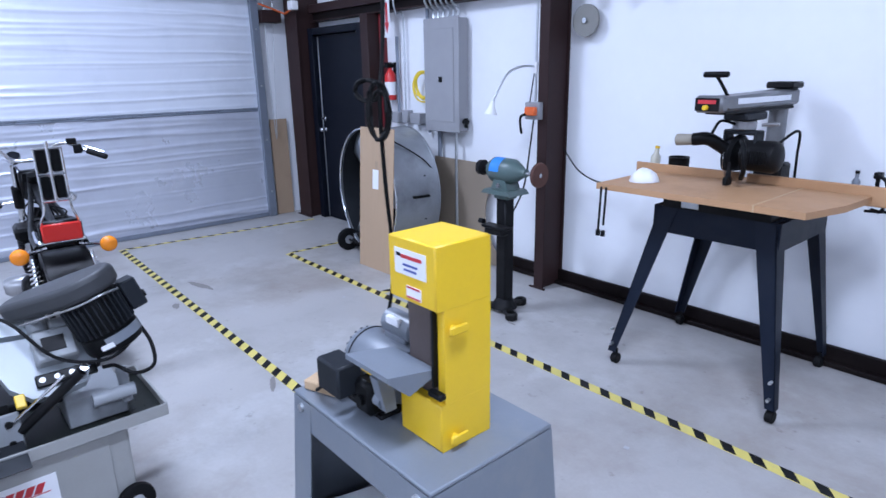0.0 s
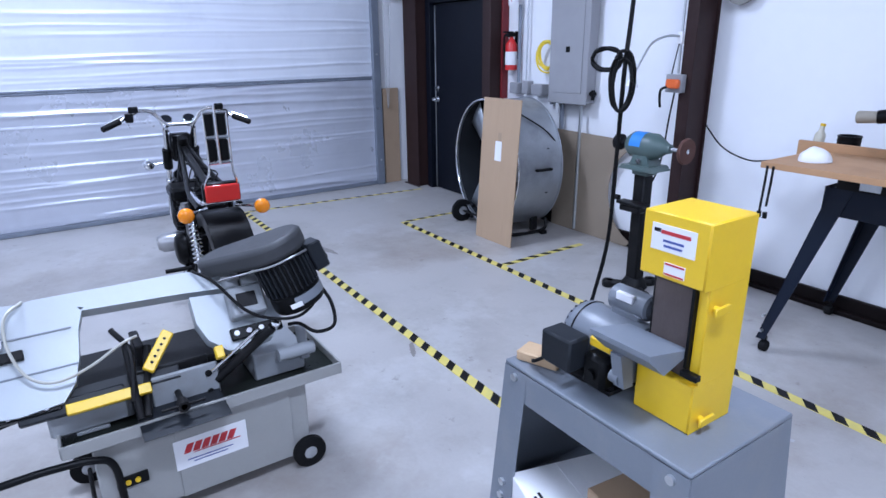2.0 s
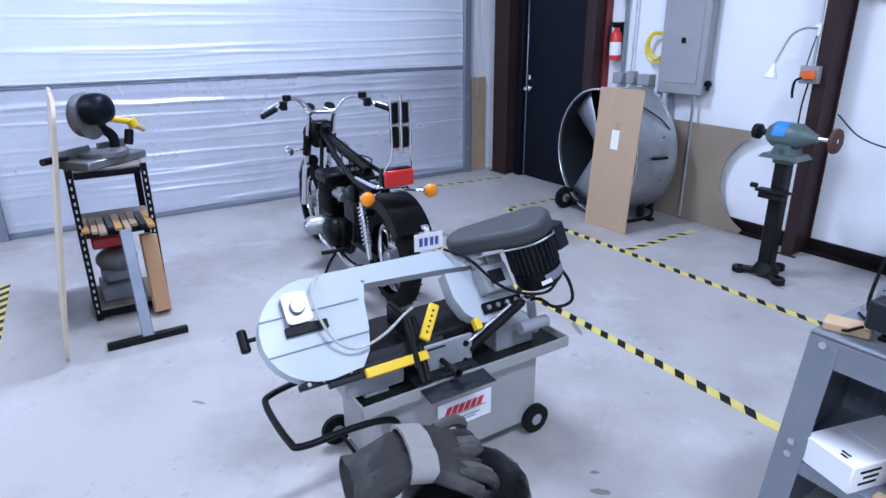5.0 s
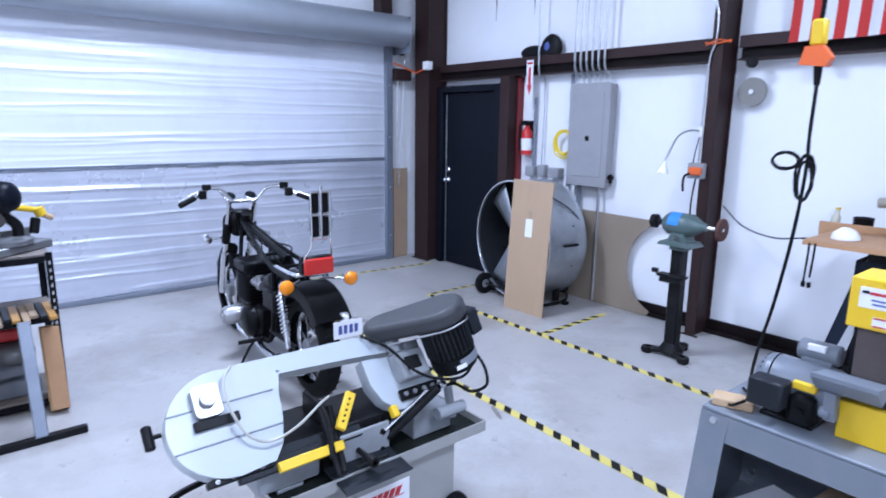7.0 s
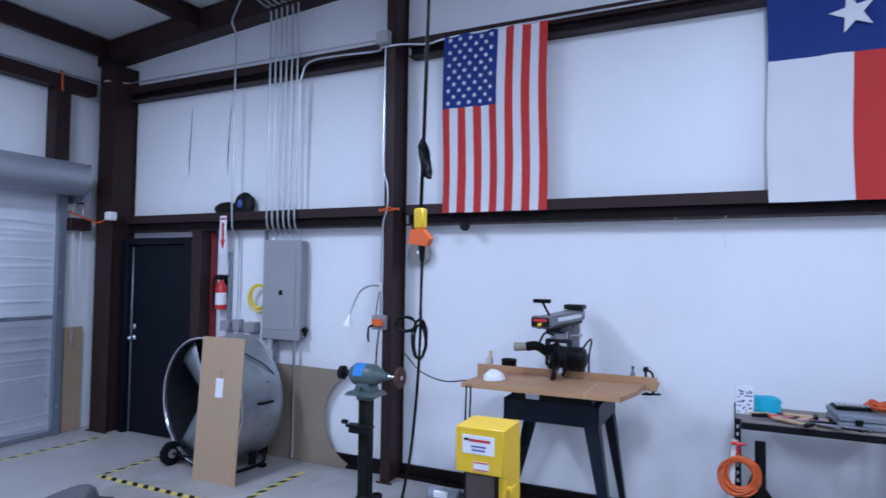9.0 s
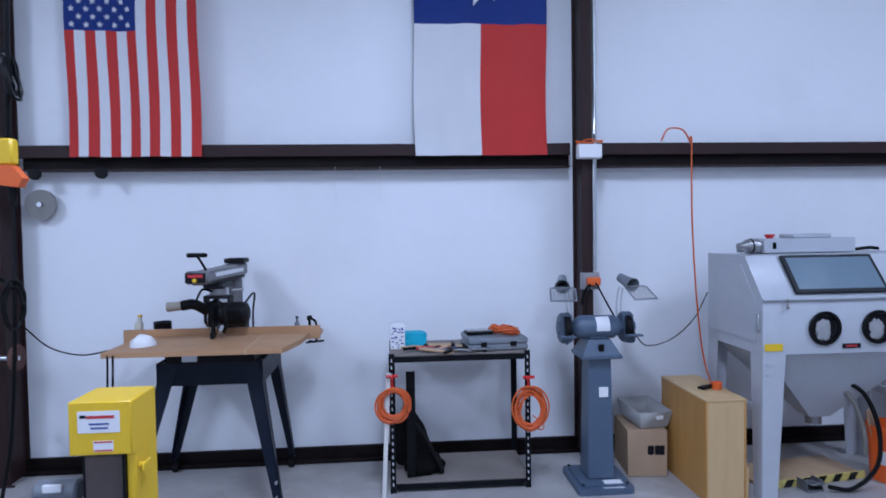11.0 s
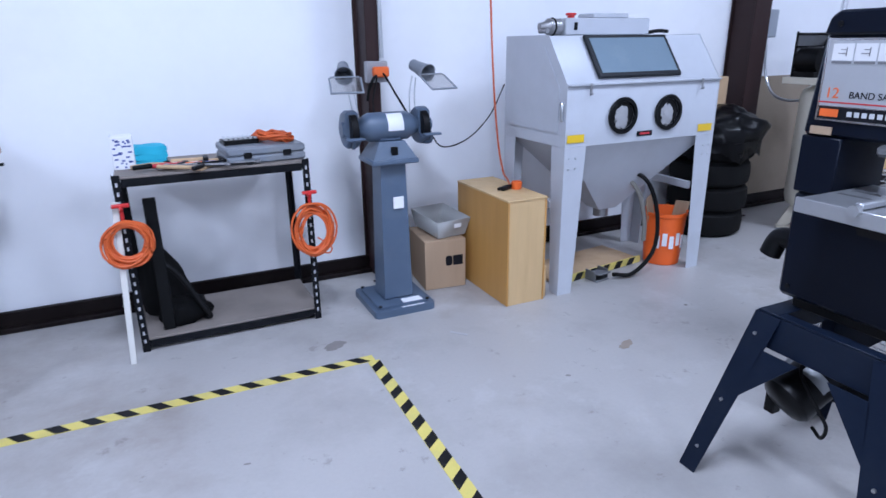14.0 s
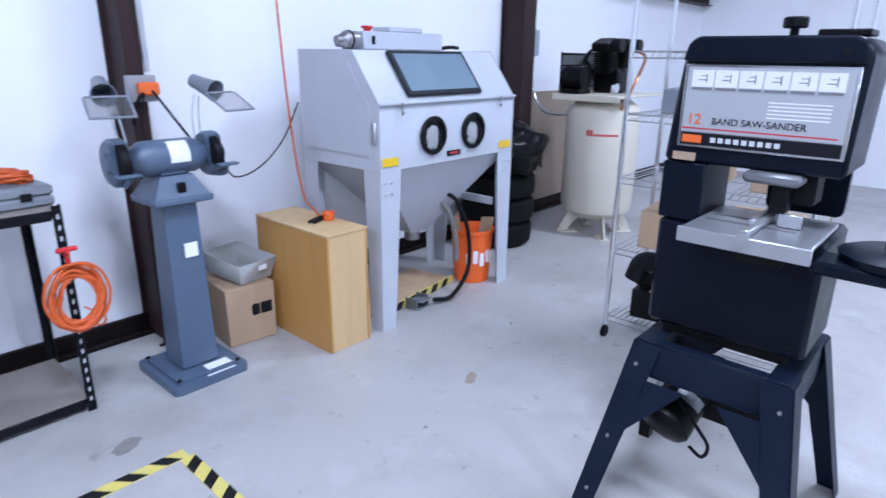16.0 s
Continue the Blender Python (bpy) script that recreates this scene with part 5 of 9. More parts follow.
for s in (-1, 1):
    bm = B()
    tube(bm, [(s * 0.30, -0.02, 0.10), (s * 0.34, 0.05, 0.03), (s * 0.34, 0.40, 0.03), (s * 0.30, 0.46, 0.12)], 0.014, 8)
    box(bm, s * 0.30 - 0.02, 0.30, 0.03, s * 0.30 + 0.02, 0.36, 0.16, 0.004)
    box(bm, s * 0.30 - 0.02, 0.02, 0.03, s * 0.30 + 0.02, 0.08, 0.16, 0.004)
    part("cradle", bm, M_DARK, t)
    bm = B()
    box(bm, s * 0.36 - 0.03, 0.36, 0.0, s * 0.36 + 0.03, 0.42, 0.03, 0.004)
    part("rubber_foot", bm, M_BLACK, t)
for s in (-1, 1):
    wheel(t, (s * 0.31 - 0.03, -0.02 + 0.03 * s, 0.105), (1, 0, 0), 0.105, 0.045)
bm = B()
cyl(bm, (-0.36, -0.05, 0.105), (0.32, 0.01, 0.105), 0.01, seg=8)
part("axle", bm, M_DARK, t)
bm = B()
tube(bm, [(R + 0.002, 0.17, 0.62), (R + 0.035, 0.17, 0.625), (R + 0.035, 0.30, 0.625), (R + 0.002, 0.30, 0.62)], 0.012, 8, bend=False)
part("side_handle", bm, M_BLACK, t)
bm = B()
tube(bm, [(0.12, 0.02, 0.60 + R), (0.30, 0.10, 0.57 + R * 0.93), (0.46, 0.30, 0.60 + R * 0.60), (0.50, 0.42, 0.60 + R * 0.35)], 0.006)
part("power_cord", bm, M_BLACK, t)

t = thing("cardboard_sheet", pose(-3.49, 2.86, 0, -4.0, 0, 1), "tall brown cardboard sheet leaning on the fan", "cardboard")
bm = B()
box(bm, -0.235, 0, 0.0, 0.23, 0.007, 1.19, 0.001)
part("sheet", bm, M_CARD, t)
bm = B()
box(bm, -0.05, -0.0015, 0.69, 0.03, -0.0003, 0.85, 0)
part("note", bm, M_PAPER, t, "white paper note", 0)
bm = B()
box(bm, -0.02, -0.0012, 0.855, 0.02, -0.0002, 0.92, 0)
part("packing_tape", bm, M_TAN, t, "", 0)

# tan sheet against the wall, with a curved cut
M_KRAFT = mat("dusty_kraft_board", (0.27, 0.215, 0.16), 0.8, var=0.08, scale=2, dirt=(0.2, 0.155, 0.115), damount=0.5, bump=0.08)
pf = [(-3.62, 0.002), (-2.74, 0.002)]
for k in range(13):
    a = radians(250 - 12.5 * k)
    pf.append((-2.57 + 0.40 * math.cos(a), 0.44 + 0.42 * math.sin(a)))
pf += [(-2.70, 0.865), (-3.62, 0.88)]
bm = B()
prism(bm, pf, 3.66, 3.668, "y")
tagged(part("kraft_sheet", bm, M_KRAFT, None, "", 30), "dusty brown kraft board with a curved cut leaning on the wall", "cardboard")

# ---- electrical panel, conduits, extinguisher ----
t = thing("breaker_panel", pose(-3.445, 3.735, 0), "tall grey electrical breaker panel fixed to the wall", "electrical panel")
bm = B()
box(bm, -0.205, -0.12, 1.12, 0.205, -0.004, 2.04, 0.006)
part("enclosure", bm, M_PANEL, t)
bm = B()
box(bm, -0.225, -0.135, 1.11, 0.225, -0.1205, 2.05, 0.006)
cv = part("cover", bm, M_PANEL, t)
bm = B()
box(bm, -0.165, -0.141, 1.20, 0.165, -0.1355, 1.96, 0.003)
dr = part("door", bm, M_PANEL, cv)
bm = B()
box(bm, -0.02, -0.15, 1.53, 0.02, -0.1415, 1.575, 0.002)
part("latch", bm, M_BLKPL, dr)
bm = B()
cyl(bm, (0.205, -0.06, 1.20), (0.25, -0.06, 1.20), 0.022, seg=12)
cyl(bm, (0.23, -0.06, 1.15), (0.23, -0.06, 1.23), 0.016, seg=12)
part("conduit_elbow", bm, M_DARK, t)


def conduit(pts, r=0.0095, label="bright galvanised conduit on the wall", material=None, group="wall conduits"):
    bm = B()
    tube(bm, pts, r, 8, 4)
    return tagged(part("conduit", bm, material or M_GALV), label, "conduit", group)


for k in range(6):
    x = -3.62 + 0.066 * k
    conduit([(x + 0.02 * (2.5 - k) * 0.3, 3.67, 2.045), (x, 3.67, 2.12), (x + 0.006, 3.575, 2.2), (x + 0.006, 3.57, 2.6), (x + 0.004, 3.57, 3.4), (x + 0.002, 3.57, roof_z(x) - 0.30), (x, 3.50, roof_z(x) - 0.24), (x, 3.2, roof_z(x) - 0.21)])
conduit([(-4.07, 3.69, 1.24), (-4.07, 3.69, 2.1), (-4.07, 3.59, 2.2), (-4.07, 3.58, 3.3), (-4.07, 3.58, 4.05), (-4.05, 3.50, 4.2), (-3.9, 3.40, 4.26), (-3.6, 3.2, roof_z(-3.6) - 0.215)], 0.009)
conduit([(-3.73, 3.70, 1.08), (-3.73, 3.70, 2.15)], 0.017, "dark grey conduit beside the panel", M_TRACK)
conduit([(-3.58, 3.69, 1.10), (-3.58, 3.69, 0.55)], 0.02, "dark conduit below the panel", M_TRACK)
conduit([(-3.32, 3.655, 1.10), (-3.32, 3.652, 0.02)], 0.014, "grey conduit running from panel to floor", M_GALV)
conduit([(-3.28, 3.58, 2.66), (-3.26, 3.58, 3.4), (-3.24, 3.58, 3.58), (-3.16, 3.575, 3.70), (-2.9, 3.575, 3.72), (-2.42, 3.575, 3.70), (-2.31, 3.49, 3.69), (-2.1, 3.49, 3.685), (-1.9, 3.575, 3.69), (-1.6, 3.585, 3.72), (0.0, 3.585, 3.73), (1.6, 3.585, 3.73), (1.72, 3.49, 3.73), (2.0, 3.49, 3.73), (2.4, 3.585, 3.73), (4.9, 3.585, 3.73)], 0.010, "galvanised conduit along the upper girt")
conduit([(-5.64, 3.60, 3.815), (-4.0, 3.60, 3.812), (-2.33, 3.60, 3.81)], 0.008, "thin galvanised conduit on top of the girt")
conduit([(-6.0, 1.0, 3.83), (-5.99, 3.3, 3.83), (-5.8, 3.44, 3.82), (-5.64, 3.60, 3.815)], 0.008, "thin galvanised conduit on the side girt")
conduit([(-2.275, 3.487, 3.74), (-2.28, 3.487, 2.75), (-2.27, 3.487, 2.60), (-2.235, 3.487, 2.48), (-2.235, 3.487, 2.30), (-2.27, 3.487, 2.18), (-2.285, 3.487, 1.9), (-2.285, 3.487, 1.40)], 0.008, "thin grey conduit down the column")
conduit([(1.935, 3.60, 3.70), (1.93, 3.58, 2.5), (1.905, 3.485, 2.32), (1.895, 3.487, 2.15), (1.90, 3.487, 1.40)], 0.012, "galvanised conduit down the column")
conduit([(1.95, 3.62, 3.70), (1.945, 3.60, 2.1), (1.94, 3.60, 1.45)], 0.008, "thin galvanised conduit beside the column")


def jbox(x, y, z, w, h, d, label, material=None):
    bj = thing("junction_box", pose(x, y, z), label, "junction box", "junction boxes")
    bm = B()
    box(bm, -w / 2, -d, -h / 2, w / 2, 0, h / 2, 0.005)
    part("body", bm, material or M_PANEL, bj)
    bm = B()
    box(bm, -w / 2 + 0.006, -d - 0.004, -h / 2 + 0.006, w / 2 - 0.006, -d - 0.0004, h / 2 - 0.006, 0.002)
    part("cover_plate", bm, material or M_PANEL, bj)
    return bj


jbox(-2.27, 3.475, 3.75, 0.12, 0.11, 0.06, "pale blue-grey junction box high on the column")
jbox(1.87, 3.475, 3.76, 0.12, 0.11, 0.06, "pale blue-grey junction box high on the column")
jbox(1.845, 3.475, 2.25, 0.17, 0.10, 0.07, "white emergency light box on the column", M_WHITE)
jbox(-4.20, 3.735, 1.20, 0.11, 0.10, 0.09, "grey metal outlet box beside the fan")
jbox(-4.06, 3.735, 1.21, 0.09, 0.12, 0.07, "small grey switch box on the wall")
jbox(-3.88, 3.735, 1.20, 0.14, 0.10, 0.09, "grey metal outlet box beside the fan")
jbox(5.42, 3.735, 1.60, 0.13, 0.22, 0.09, "pale blue-grey disconnect box by the column", M_DRUM)
for x, z, nm in ((-2.285, 1.335, "grey outlet box with orange plug on the column"), (1.855, 1.325, "grey outlet box with orange plug on the column")):
    o = jbox(x, 3.498, z, 0.13, 0.12, 0.05, nm)
    bm = B()
    box(bm, -0.035, -0.095, -0.03, 0.06, -0.0545, 0.03, 0.008)
    part("plug", bm, M_ORANGE, o, "orange plug adapter")
    bm = B()
    tube(bm, [(-0.02, -0.09, -0.02), (-0.05, -0.11, -0.04), (-0.07, -0.09, -0.10), (-0.075, -0.07, -0.16)], 0.009)
    part("plug_cord", bm, M_BLACK, o)
jbox(-5.62, 3.452, 2.32, 0.09, 0.09, 0.08, "small white security sensor on the corner column", M_WHITE)

t = thing("fire_extinguisher", pose(-4.26, 3.66, 1.36), "red fire extinguisher hung on the wall", "fire extinguisher")
bm = B()
lathe(bm, (0, 0, 0), (0, 0, 1), [(0, 0.03), (0.005, 0.055), (0.23, 0.055), (0.27, 0.03), (0.29, 0.018), (0.30, 0.018)], 24)
bd = part("cylinder", bm, M_RED, t)
bm = B()
lathe(bm, (0, 0, 0.05), (0, 0, 1), [(0, 0.0562), (0.12, 0.0562)], 24, False)
part("label", bm, M_PAPER, bd, "white paper label")
bm = B()
box(bm, -0.02, -0.05, 0.30, 0.02, 0.04, 0.34, 0.006)
box(bm, -0.012, -0.10, 0.335, 0.012, 0.02, 0.35, 0.004)
part("valve", bm, M_BLKPL, t)
bm = B()
tube(bm, [(-0.02, -0.02, 0.32), (-0.08, -0.02, 0.30), (-0.075, -0.02, 0.12), (-0.065, -0.02, 0.03)], 0.010)
part("hose", bm, M_BLACK, t)
bm = B()
box(bm, -0.025, 0.056, 0.1, 0.025, 0.078, 0.35, 0.003)
part("wall_hook", bm, M_DARK, t)
t = thing("extinguisher_sign", pose(-4.20, 3.602, 1.93), "white sign with a red arrow pointing down", "sign")
bm = B()
box(bm, -0.045, 0, 0, 0.045, 0.003, 0.37, 0.0)
part("plate", bm, M_PAPER, t, "", 0)
bm = B()
prism(bm, [(-0.016, 0.13), (0.016, 0.13), (0.016, 0.30), (-0.016, 0.30)], -0.0012, -0.0002, "y")
prism(bm, [(-0.035, 0.13), (0, 0.03), (0.035, 0.13)], -0.0012, -0.0002, "y")
part("arrow", bm, M_REDP, t, "", 0)
bars(t, pose(0, -0.0003, 0.34, 90), [(0, 0, 0.07)], 0, M_REDP, 0.02)
conduit([(-4.19, 3.70, 1.25), (-4.19, 3.70, 1.94)], 0.016, "dark post behind the extinguisher", M_TRACK)


def coil(name, c, axis, R, r, turns, material, label, category, seed, squash=1.0, spread=0.02, group=""):
    """A hank of cable: loops that wander a little."""
    rnd = random.Random(seed)
    ob = thing(name, Matrix.Translation(c), label, category, group)
    q = Vector(axis).normalized().to_track_quat("Z", "Y").to_matrix()
    for k in range(turns):
        Rk = R * rnd.uniform(0.80, 1.06)
        off = Vector((rnd.uniform(-1, 1) * spread, rnd.uniform(-1, 1) * spread, rnd.uniform(-1, 1) * spread))
        pts = []
        for i in range(17):
            a = 2 * math.pi * i / 16
            pts.append(q @ Vector((Rk * math.cos(a) * (1 + rnd.uniform(-0.03, 0.03)), Rk * math.sin(a) * squash * (1 + rnd.uniform(-0.03, 0.03)), 0)) + off + q @ Vector((0, 0, rnd.uniform(-0.008, 0.008))))
        pts[-1] = pts[0]
        bm = B()
        tube(bm, pts, r, 7, 3)
        part("loop", bm, material, ob)
    return ob


M_YCORD = mat("yellow_cord", (0.75, 0.55, 0.04), 0.5, var=0.1, bump=0.0)
M_OCORD = mat("orange_cord", (0.60, 0.105, 0.022), 0.5, var=0.1, bump=0.0)
coil("yellow_cord_coil", (-3.78, 3.66, 1.50), (0.2, -1, 0), 0.10, 0.008, 4, M_YCORD, "yellow cord looped over the wall conduit", "cord", 3, 1.3, 0.012)

t = thing("leather_cap", pose(-4.11, 3.67, 2.336), "dark cap lying on the wall girt", "cap")
bm = B()
blob(bm, (0.12, 0.0, 0.07), 0.13, 0.05, 0.13, 0.06, 2)
blob(bm, (-0.12, 0.0, 0.04), 0.16, 0.05, 0.07, 0.06, 5)
for vv in bm.verts:
    vv.co.z = max(vv.co.z, 0.0)
part("crown", bm, M_DARK, t)
bm = B()
blob(bm, (0.10, -0.045, 0.08), 0.035, 0.012, 0.04, 0.2, 8, 10)
part("badge", bm, M_BLUEP, t)

# orange cord tied at the corner
for nm, pts in (("tie_rope", [(-6.0, 3.2, 2.36), (-5.97, 3.38, 2.30), (-5.93, 3.44, 2.27), (-5.85, 3.44, 2.26), (-5.66, 3.45, 2.31)]),
                ("orange_strap", [(-6.0, 3.06, 3.83), (-5.955, 3.05, 3.82), (-5.95, 3.05, 3.70), (-5.955, 3.06, 3.62)])):
    bm = B()
    tube(bm, pts, 0.010, 7)
    tagged(part(nm, bm, M_OCORD), "short length of orange cord tied to the steel", "cord")
for nm, x, z in (("orange_strap", -2.22, 2.29), ("orange_strap", 1.86, 2.33)):
    bm = B()
    tube(bm, [(x - 0.10, 3.488, z), (x, 3.482, z - 0.012), (x + 0.10, 3.488, z + 0.004)], 0.007, 7)
    tube(bm, [(x - 0.09, 3.486, z - 0.02), (x, 3.478, z + 0.012), (x + 0.10, 3.488, z - 0.01)], 0.006, 7)
    tagged(part(nm, bm, M_OCORD), "orange cord tied round the steel column", "cord")

# wire spool and pulley hung by the column
t = thing("wire_spool", pose(-2.02, 3.70, 1.93), "grey abrasive disc hanging on the wall", "disc")
bm = B()
lathe(bm, (0, -0.03, 0), (0, 1, 0), [(0, 0.02), (0, 0.105), (0.02, 0.105), (0.02, 0.02)], 32, False)
part("disc", bm, mat("grey_abrasive", (0.22, 0.215, 0.2), 0.8, var=0.15, bump=0.2, bscale=250), t)
bm = B()
cyl(bm, (0, -0.045, 0), (0, 0.038, 0), 0.018, seg=12)
part("peg", bm, M_CHROME, t)
for x, z in ((-2.0, 2.165), (-1.56, 2.17)):
    t = thing("pulley", pose(x, 3.60, z), "small steel pulley under the girt", "pulley", "small pulleys")
    bm = B()
    lathe(bm, (0, -0.03, -0.03), (0, 1, 0), [(0, 0.04), (0.012, 0.028), (0.024, 0.04)], 18)
    part("sheave", bm, M_DARK, t)
    bm = B()
    box(bm, -0.008, -0.036, -0.035, 0.008, 0.012, -0.0005, 0.002)
    part("hanger", bm, M_DARK, t)

# hanging power cable for the belt sander
t = thing("drop_cable", pose(0, 0, 0), "black power cable dropping from the roof to the belt sander", "cable")
bm = B()
tube(bm, [(-0.55, 0.93, roof_z(-0.55) - 0.005), (-0.56, 0.94, 3.4), (-0.59, 0.97, 2.5), (-0.615, 0.99, 1.99)], 0.007, 8)
part("upper_cable", bm, M_BLKPL, t)
bm = B()
box(bm, -0.635, 0.97, 1.915, -0.595, 1.005, 1.99, 0.006)
part("tag", bm, M_YELLOW, t, "yellow tag on the cable end")
bm = B()
prism(bm, [(-0.045, -0.026), (0.03, -0.036), (0.044, -0.01), (0.016, 0.026), (-0.032, 0.026)], -0.017, 0.017, "y", pose(-0.612, 0.985, 1.888))
part("socket", bm, M_ORANGE, t, "orange socket end")
bm = B()
cyl(bm, (-0.607, 0.985, 1.86), (-0.604, 0.985, 1.80), 0.013, 0.009, seg=12)
tube(bm, [(-0.604, 0.985, 1.81), (-0.60, 0.97, 1.65), (-0.59, 0.95, 1.55), (-0.61, 0.97, 1.35), (-0.66, 1.02, 1.1), (-0.69, 1.01, 0.92), (-0.68, 0.97, 0.818), (-0.62, 0.94, 0.813)], 0.0055, 8)
part("lower_cable", bm, M_BLACK, t)
coil("black_cable_loop", (-0.655, 0.965, 1.575), (0.5, -1, 0.1), 0.042, 0.0042, 2, M_BLACK, "black cable loop tied on the hanging cable", "cable", 4, 0.7, 0.004)
coil("black_cable_hank", (-0.592, 0.945, 1.52), (0.7, -0.7, 0), 0.026, 0.0042, 3, M_BLACK, "black cable hank tied on the hanging cable", "cable", 5, 2.8, 0.006)
coil("black_cable_hank", (-0.60, 0.985, 2.17), (1, -0.3, 0.3), 0.018, 0.006, 4, M_BLKPL, "black cable hank tied high on the hanging cable", "cable", 6, 4.0, 0.007)
bm = B()
tube(bm, [(-2.11, 3.60, 1.07), (-1.9, 3.5, 0.95), (-1.6, 3.3, 0.93), (-1.30, 3.05, 1.0)], 0.005, 7)
tagged(part("saw_cord", bm, M_BLACK), "thin black cord from the wall to the saw table", "cord")
bm = B()
tube(bm, [(-2.29, 3.48, 1.29), (-2.30, 3.46, 1.1), (-2.22, 3.3, 0.80), (-2.18, 3.1, 0.6)], 0.006, 7)
tagged(part("grinder_cord", bm, M_BLACK), "thin black cord from the outlet to the grinder", "cord")

# gooseneck lamp on the column
t = thing("gooseneck_lamp", pose(-2.29, 3.48, 1.62), "pale gooseneck work lamp clamped to the column", "lamp")
bm = B()
tube(bm, [(0, 0, 0.02), (-0.04, -0.10, 0.02), (-0.06, -0.22, -0.03), (-0.065, -0.33, -0.17), (-0.065, -0.355, -0.22)], 0.008, 8)
part("neck", bm, M_GALV, t)
bm = B()
lathe(bm, (-0.065, -0.355, -0.205), (-0.05, -0.15, -1), [(0, 0.014), (0.03, 0.018), (0.09, 0.046), (0.09, 0.043), (0.03, 0.014)], 20, False)
part("shade", bm, M_WHITE, t)
bm = B()
box(bm, -0.02, -0.01, -0.03, 0.02, 0.018, 0.05, 0.004)
part("clamp", bm, M_WHITE, t)
bm = B()
tube(bm, [(0.0, -0.005, -0.02), (-0.02, -0.01, -0.15), (-0.03, -0.02, -0.26)], 0.004)
part("cord", bm, M_BLACK, t)

# slits in the wall facing
for x in (-4.85, -4.30):
    bm = B()
    prism(bm, [(x, 2.95), (x + 0.006, 2.75), (x + 0.012, 2.95), (x + 0.03, 3.35), (x + 0.034, 3.5)], WY - 0.003, WY + 0.001, "y")
    tagged(part("facing_tear", bm, M_DARK), "dark slit torn in the white wall facing", "tear", kind="structure")
for x in (0.04, 0.36):
    bm = B()
    tube(bm, [(x, 3.606, 2.17), (x, 3.604, 2.15), (x - 0.005, 3.66, 2.05), (x, 3.70, 1.95), (x + 0.02, 3.71, 1.92), (x + 0.04, 3.70, 1.95)], 0.0018, 6)
    tagged(part("wire_hook", bm, M_WHITE), "thin white wire hook hanging from the girt", "hook", "wire hooks")

# ---- flags ----
M_FRED = mat("red_flag_cloth", (0.50, 0.03, 0.025), 0.8, var=0.08, scale=4, bump=0.1, bscale=400)
M_FWHT = mat("white_flag_cloth", (0.66, 0.66, 0.68), 0.8, var=0.06, scale=4, bump=0.1, bscale=400)
M_FBLU = mat("blue_flag_cloth", (0.005, 0.026, 0.17), 0.8, var=0.08, scale=4, bump=0.1, bscale=400)


def drape(x, z, seed):
    return 0.010 * math.sin(x * 13 + seed) * (1 - 0.5 * math.sin(z * 1.7 + seed)) + 0.006 * math.sin(x * 29 + z * 3 + seed) - 0.004


def cloth(x0, x1, z0, z1, y, seed, off=0.0, thick=0.002, nx=3, nz=18):
    bm = B()
    fr, bk = [], []
    for k in range(nz + 1):
        z = z0 + (z1 - z0) * k / nz
        a, b = [], []
        for i in range(nx + 1):
            x = x0 + (x1 - x0) * i / nx
            xx = x + 0.006 * math.sin(z * 5 + seed)
            d = drape(x, z, seed)
            a.append(bm.verts.new((xx, y + d - off - thick, z)))
            b.append(bm.verts.new((xx, y + d - off, z)))
        fr.append(a)
        bk.append(b)
    for g in (fr, bk):
        for a, b in zip(g, g[1:]):
            for i in range(nx):
                bm.faces.new((a[i], a[i + 1], b[i + 1], b[i]))
    ring = [(fr[0], bk[0]), (fr[-1], bk[-1])]
    for a, b in ring:
        for i in range(nx):
            bm.faces.new((a[i], a[i + 1], b[i + 1], b[i]))
    for i in (0, nx):
        for k in range(nz):
            bm.faces.new((fr[k][i], fr[k + 1][i], bk[k + 1][i], bk[k][i]))
    return bm


def star_mesh(r, name, material):
    bm = B()
    prism(bm, [((r if i % 2 == 0 else r * 0.40) * math.cos(radians(90 + 36 * i)), (r if i % 2 == 0 else r * 0.40) * math.sin(radians(90 + 36 * i))) for i in range(10)], -0.0008, 0.0008, "y")
    me = bpy.data.meshes.new(name)
    bmesh.ops.recalc_face_normals(bm, faces=bm.faces[:])
    bm.to_mesh(me)
    bm.free()
    me.materials.append(material)
    return me


FX0, FX1, FZ0, FZ1, FY = -1.765, -0.883, 2.25, 3.725, 3.585
t = thing("national_flag", pose(0, 0, 0), "cloth flag with red and white stripes and white stars, hung upright", "flag")
sw = (FX1 - FX0) / 13
zc = FZ1 - (FZ1 - FZ0) * 0.415
for k in range(13):
    top = zc if k < 7 else FZ1
    part("stripe", cloth(FX0 + k * sw, FX0 + (k + 1) * sw, FZ0, top, FY, 1.3), M_FRED if k % 2 == 0 else M_FWHT, t, "", 60)
part("canton", cloth(FX0, FX0 + 7 * sw, zc, FZ1, FY, 1.3, nx=14), M_FBLU, t, "dark blue canton", 60)
sm = star_mesh(0.024, "star", M_FWHT)
cw, chh = 7 * sw, FZ1 - zc
for r in range(11):
    for c in range(5 if r % 2 == 0 else 4):
        x = FX0 + cw * ((c + 0.6) / 5.2 if r % 2 == 0 else (c + 1.1) / 5.2)
        z = FZ1 - chh * (r + 0.75) / 11.5
        o = new("star", sm)
        o.parent = t
        o.matrix_basis = pose(x + 0.006 * math.sin(z * 5 + 1.3), FY + drape(x, z, 1.3) - 0.004, z, 0, 0, 0)
TX0, TX1, TZ0, TZ1 = 0.616, 1.577, 2.245, 3.68
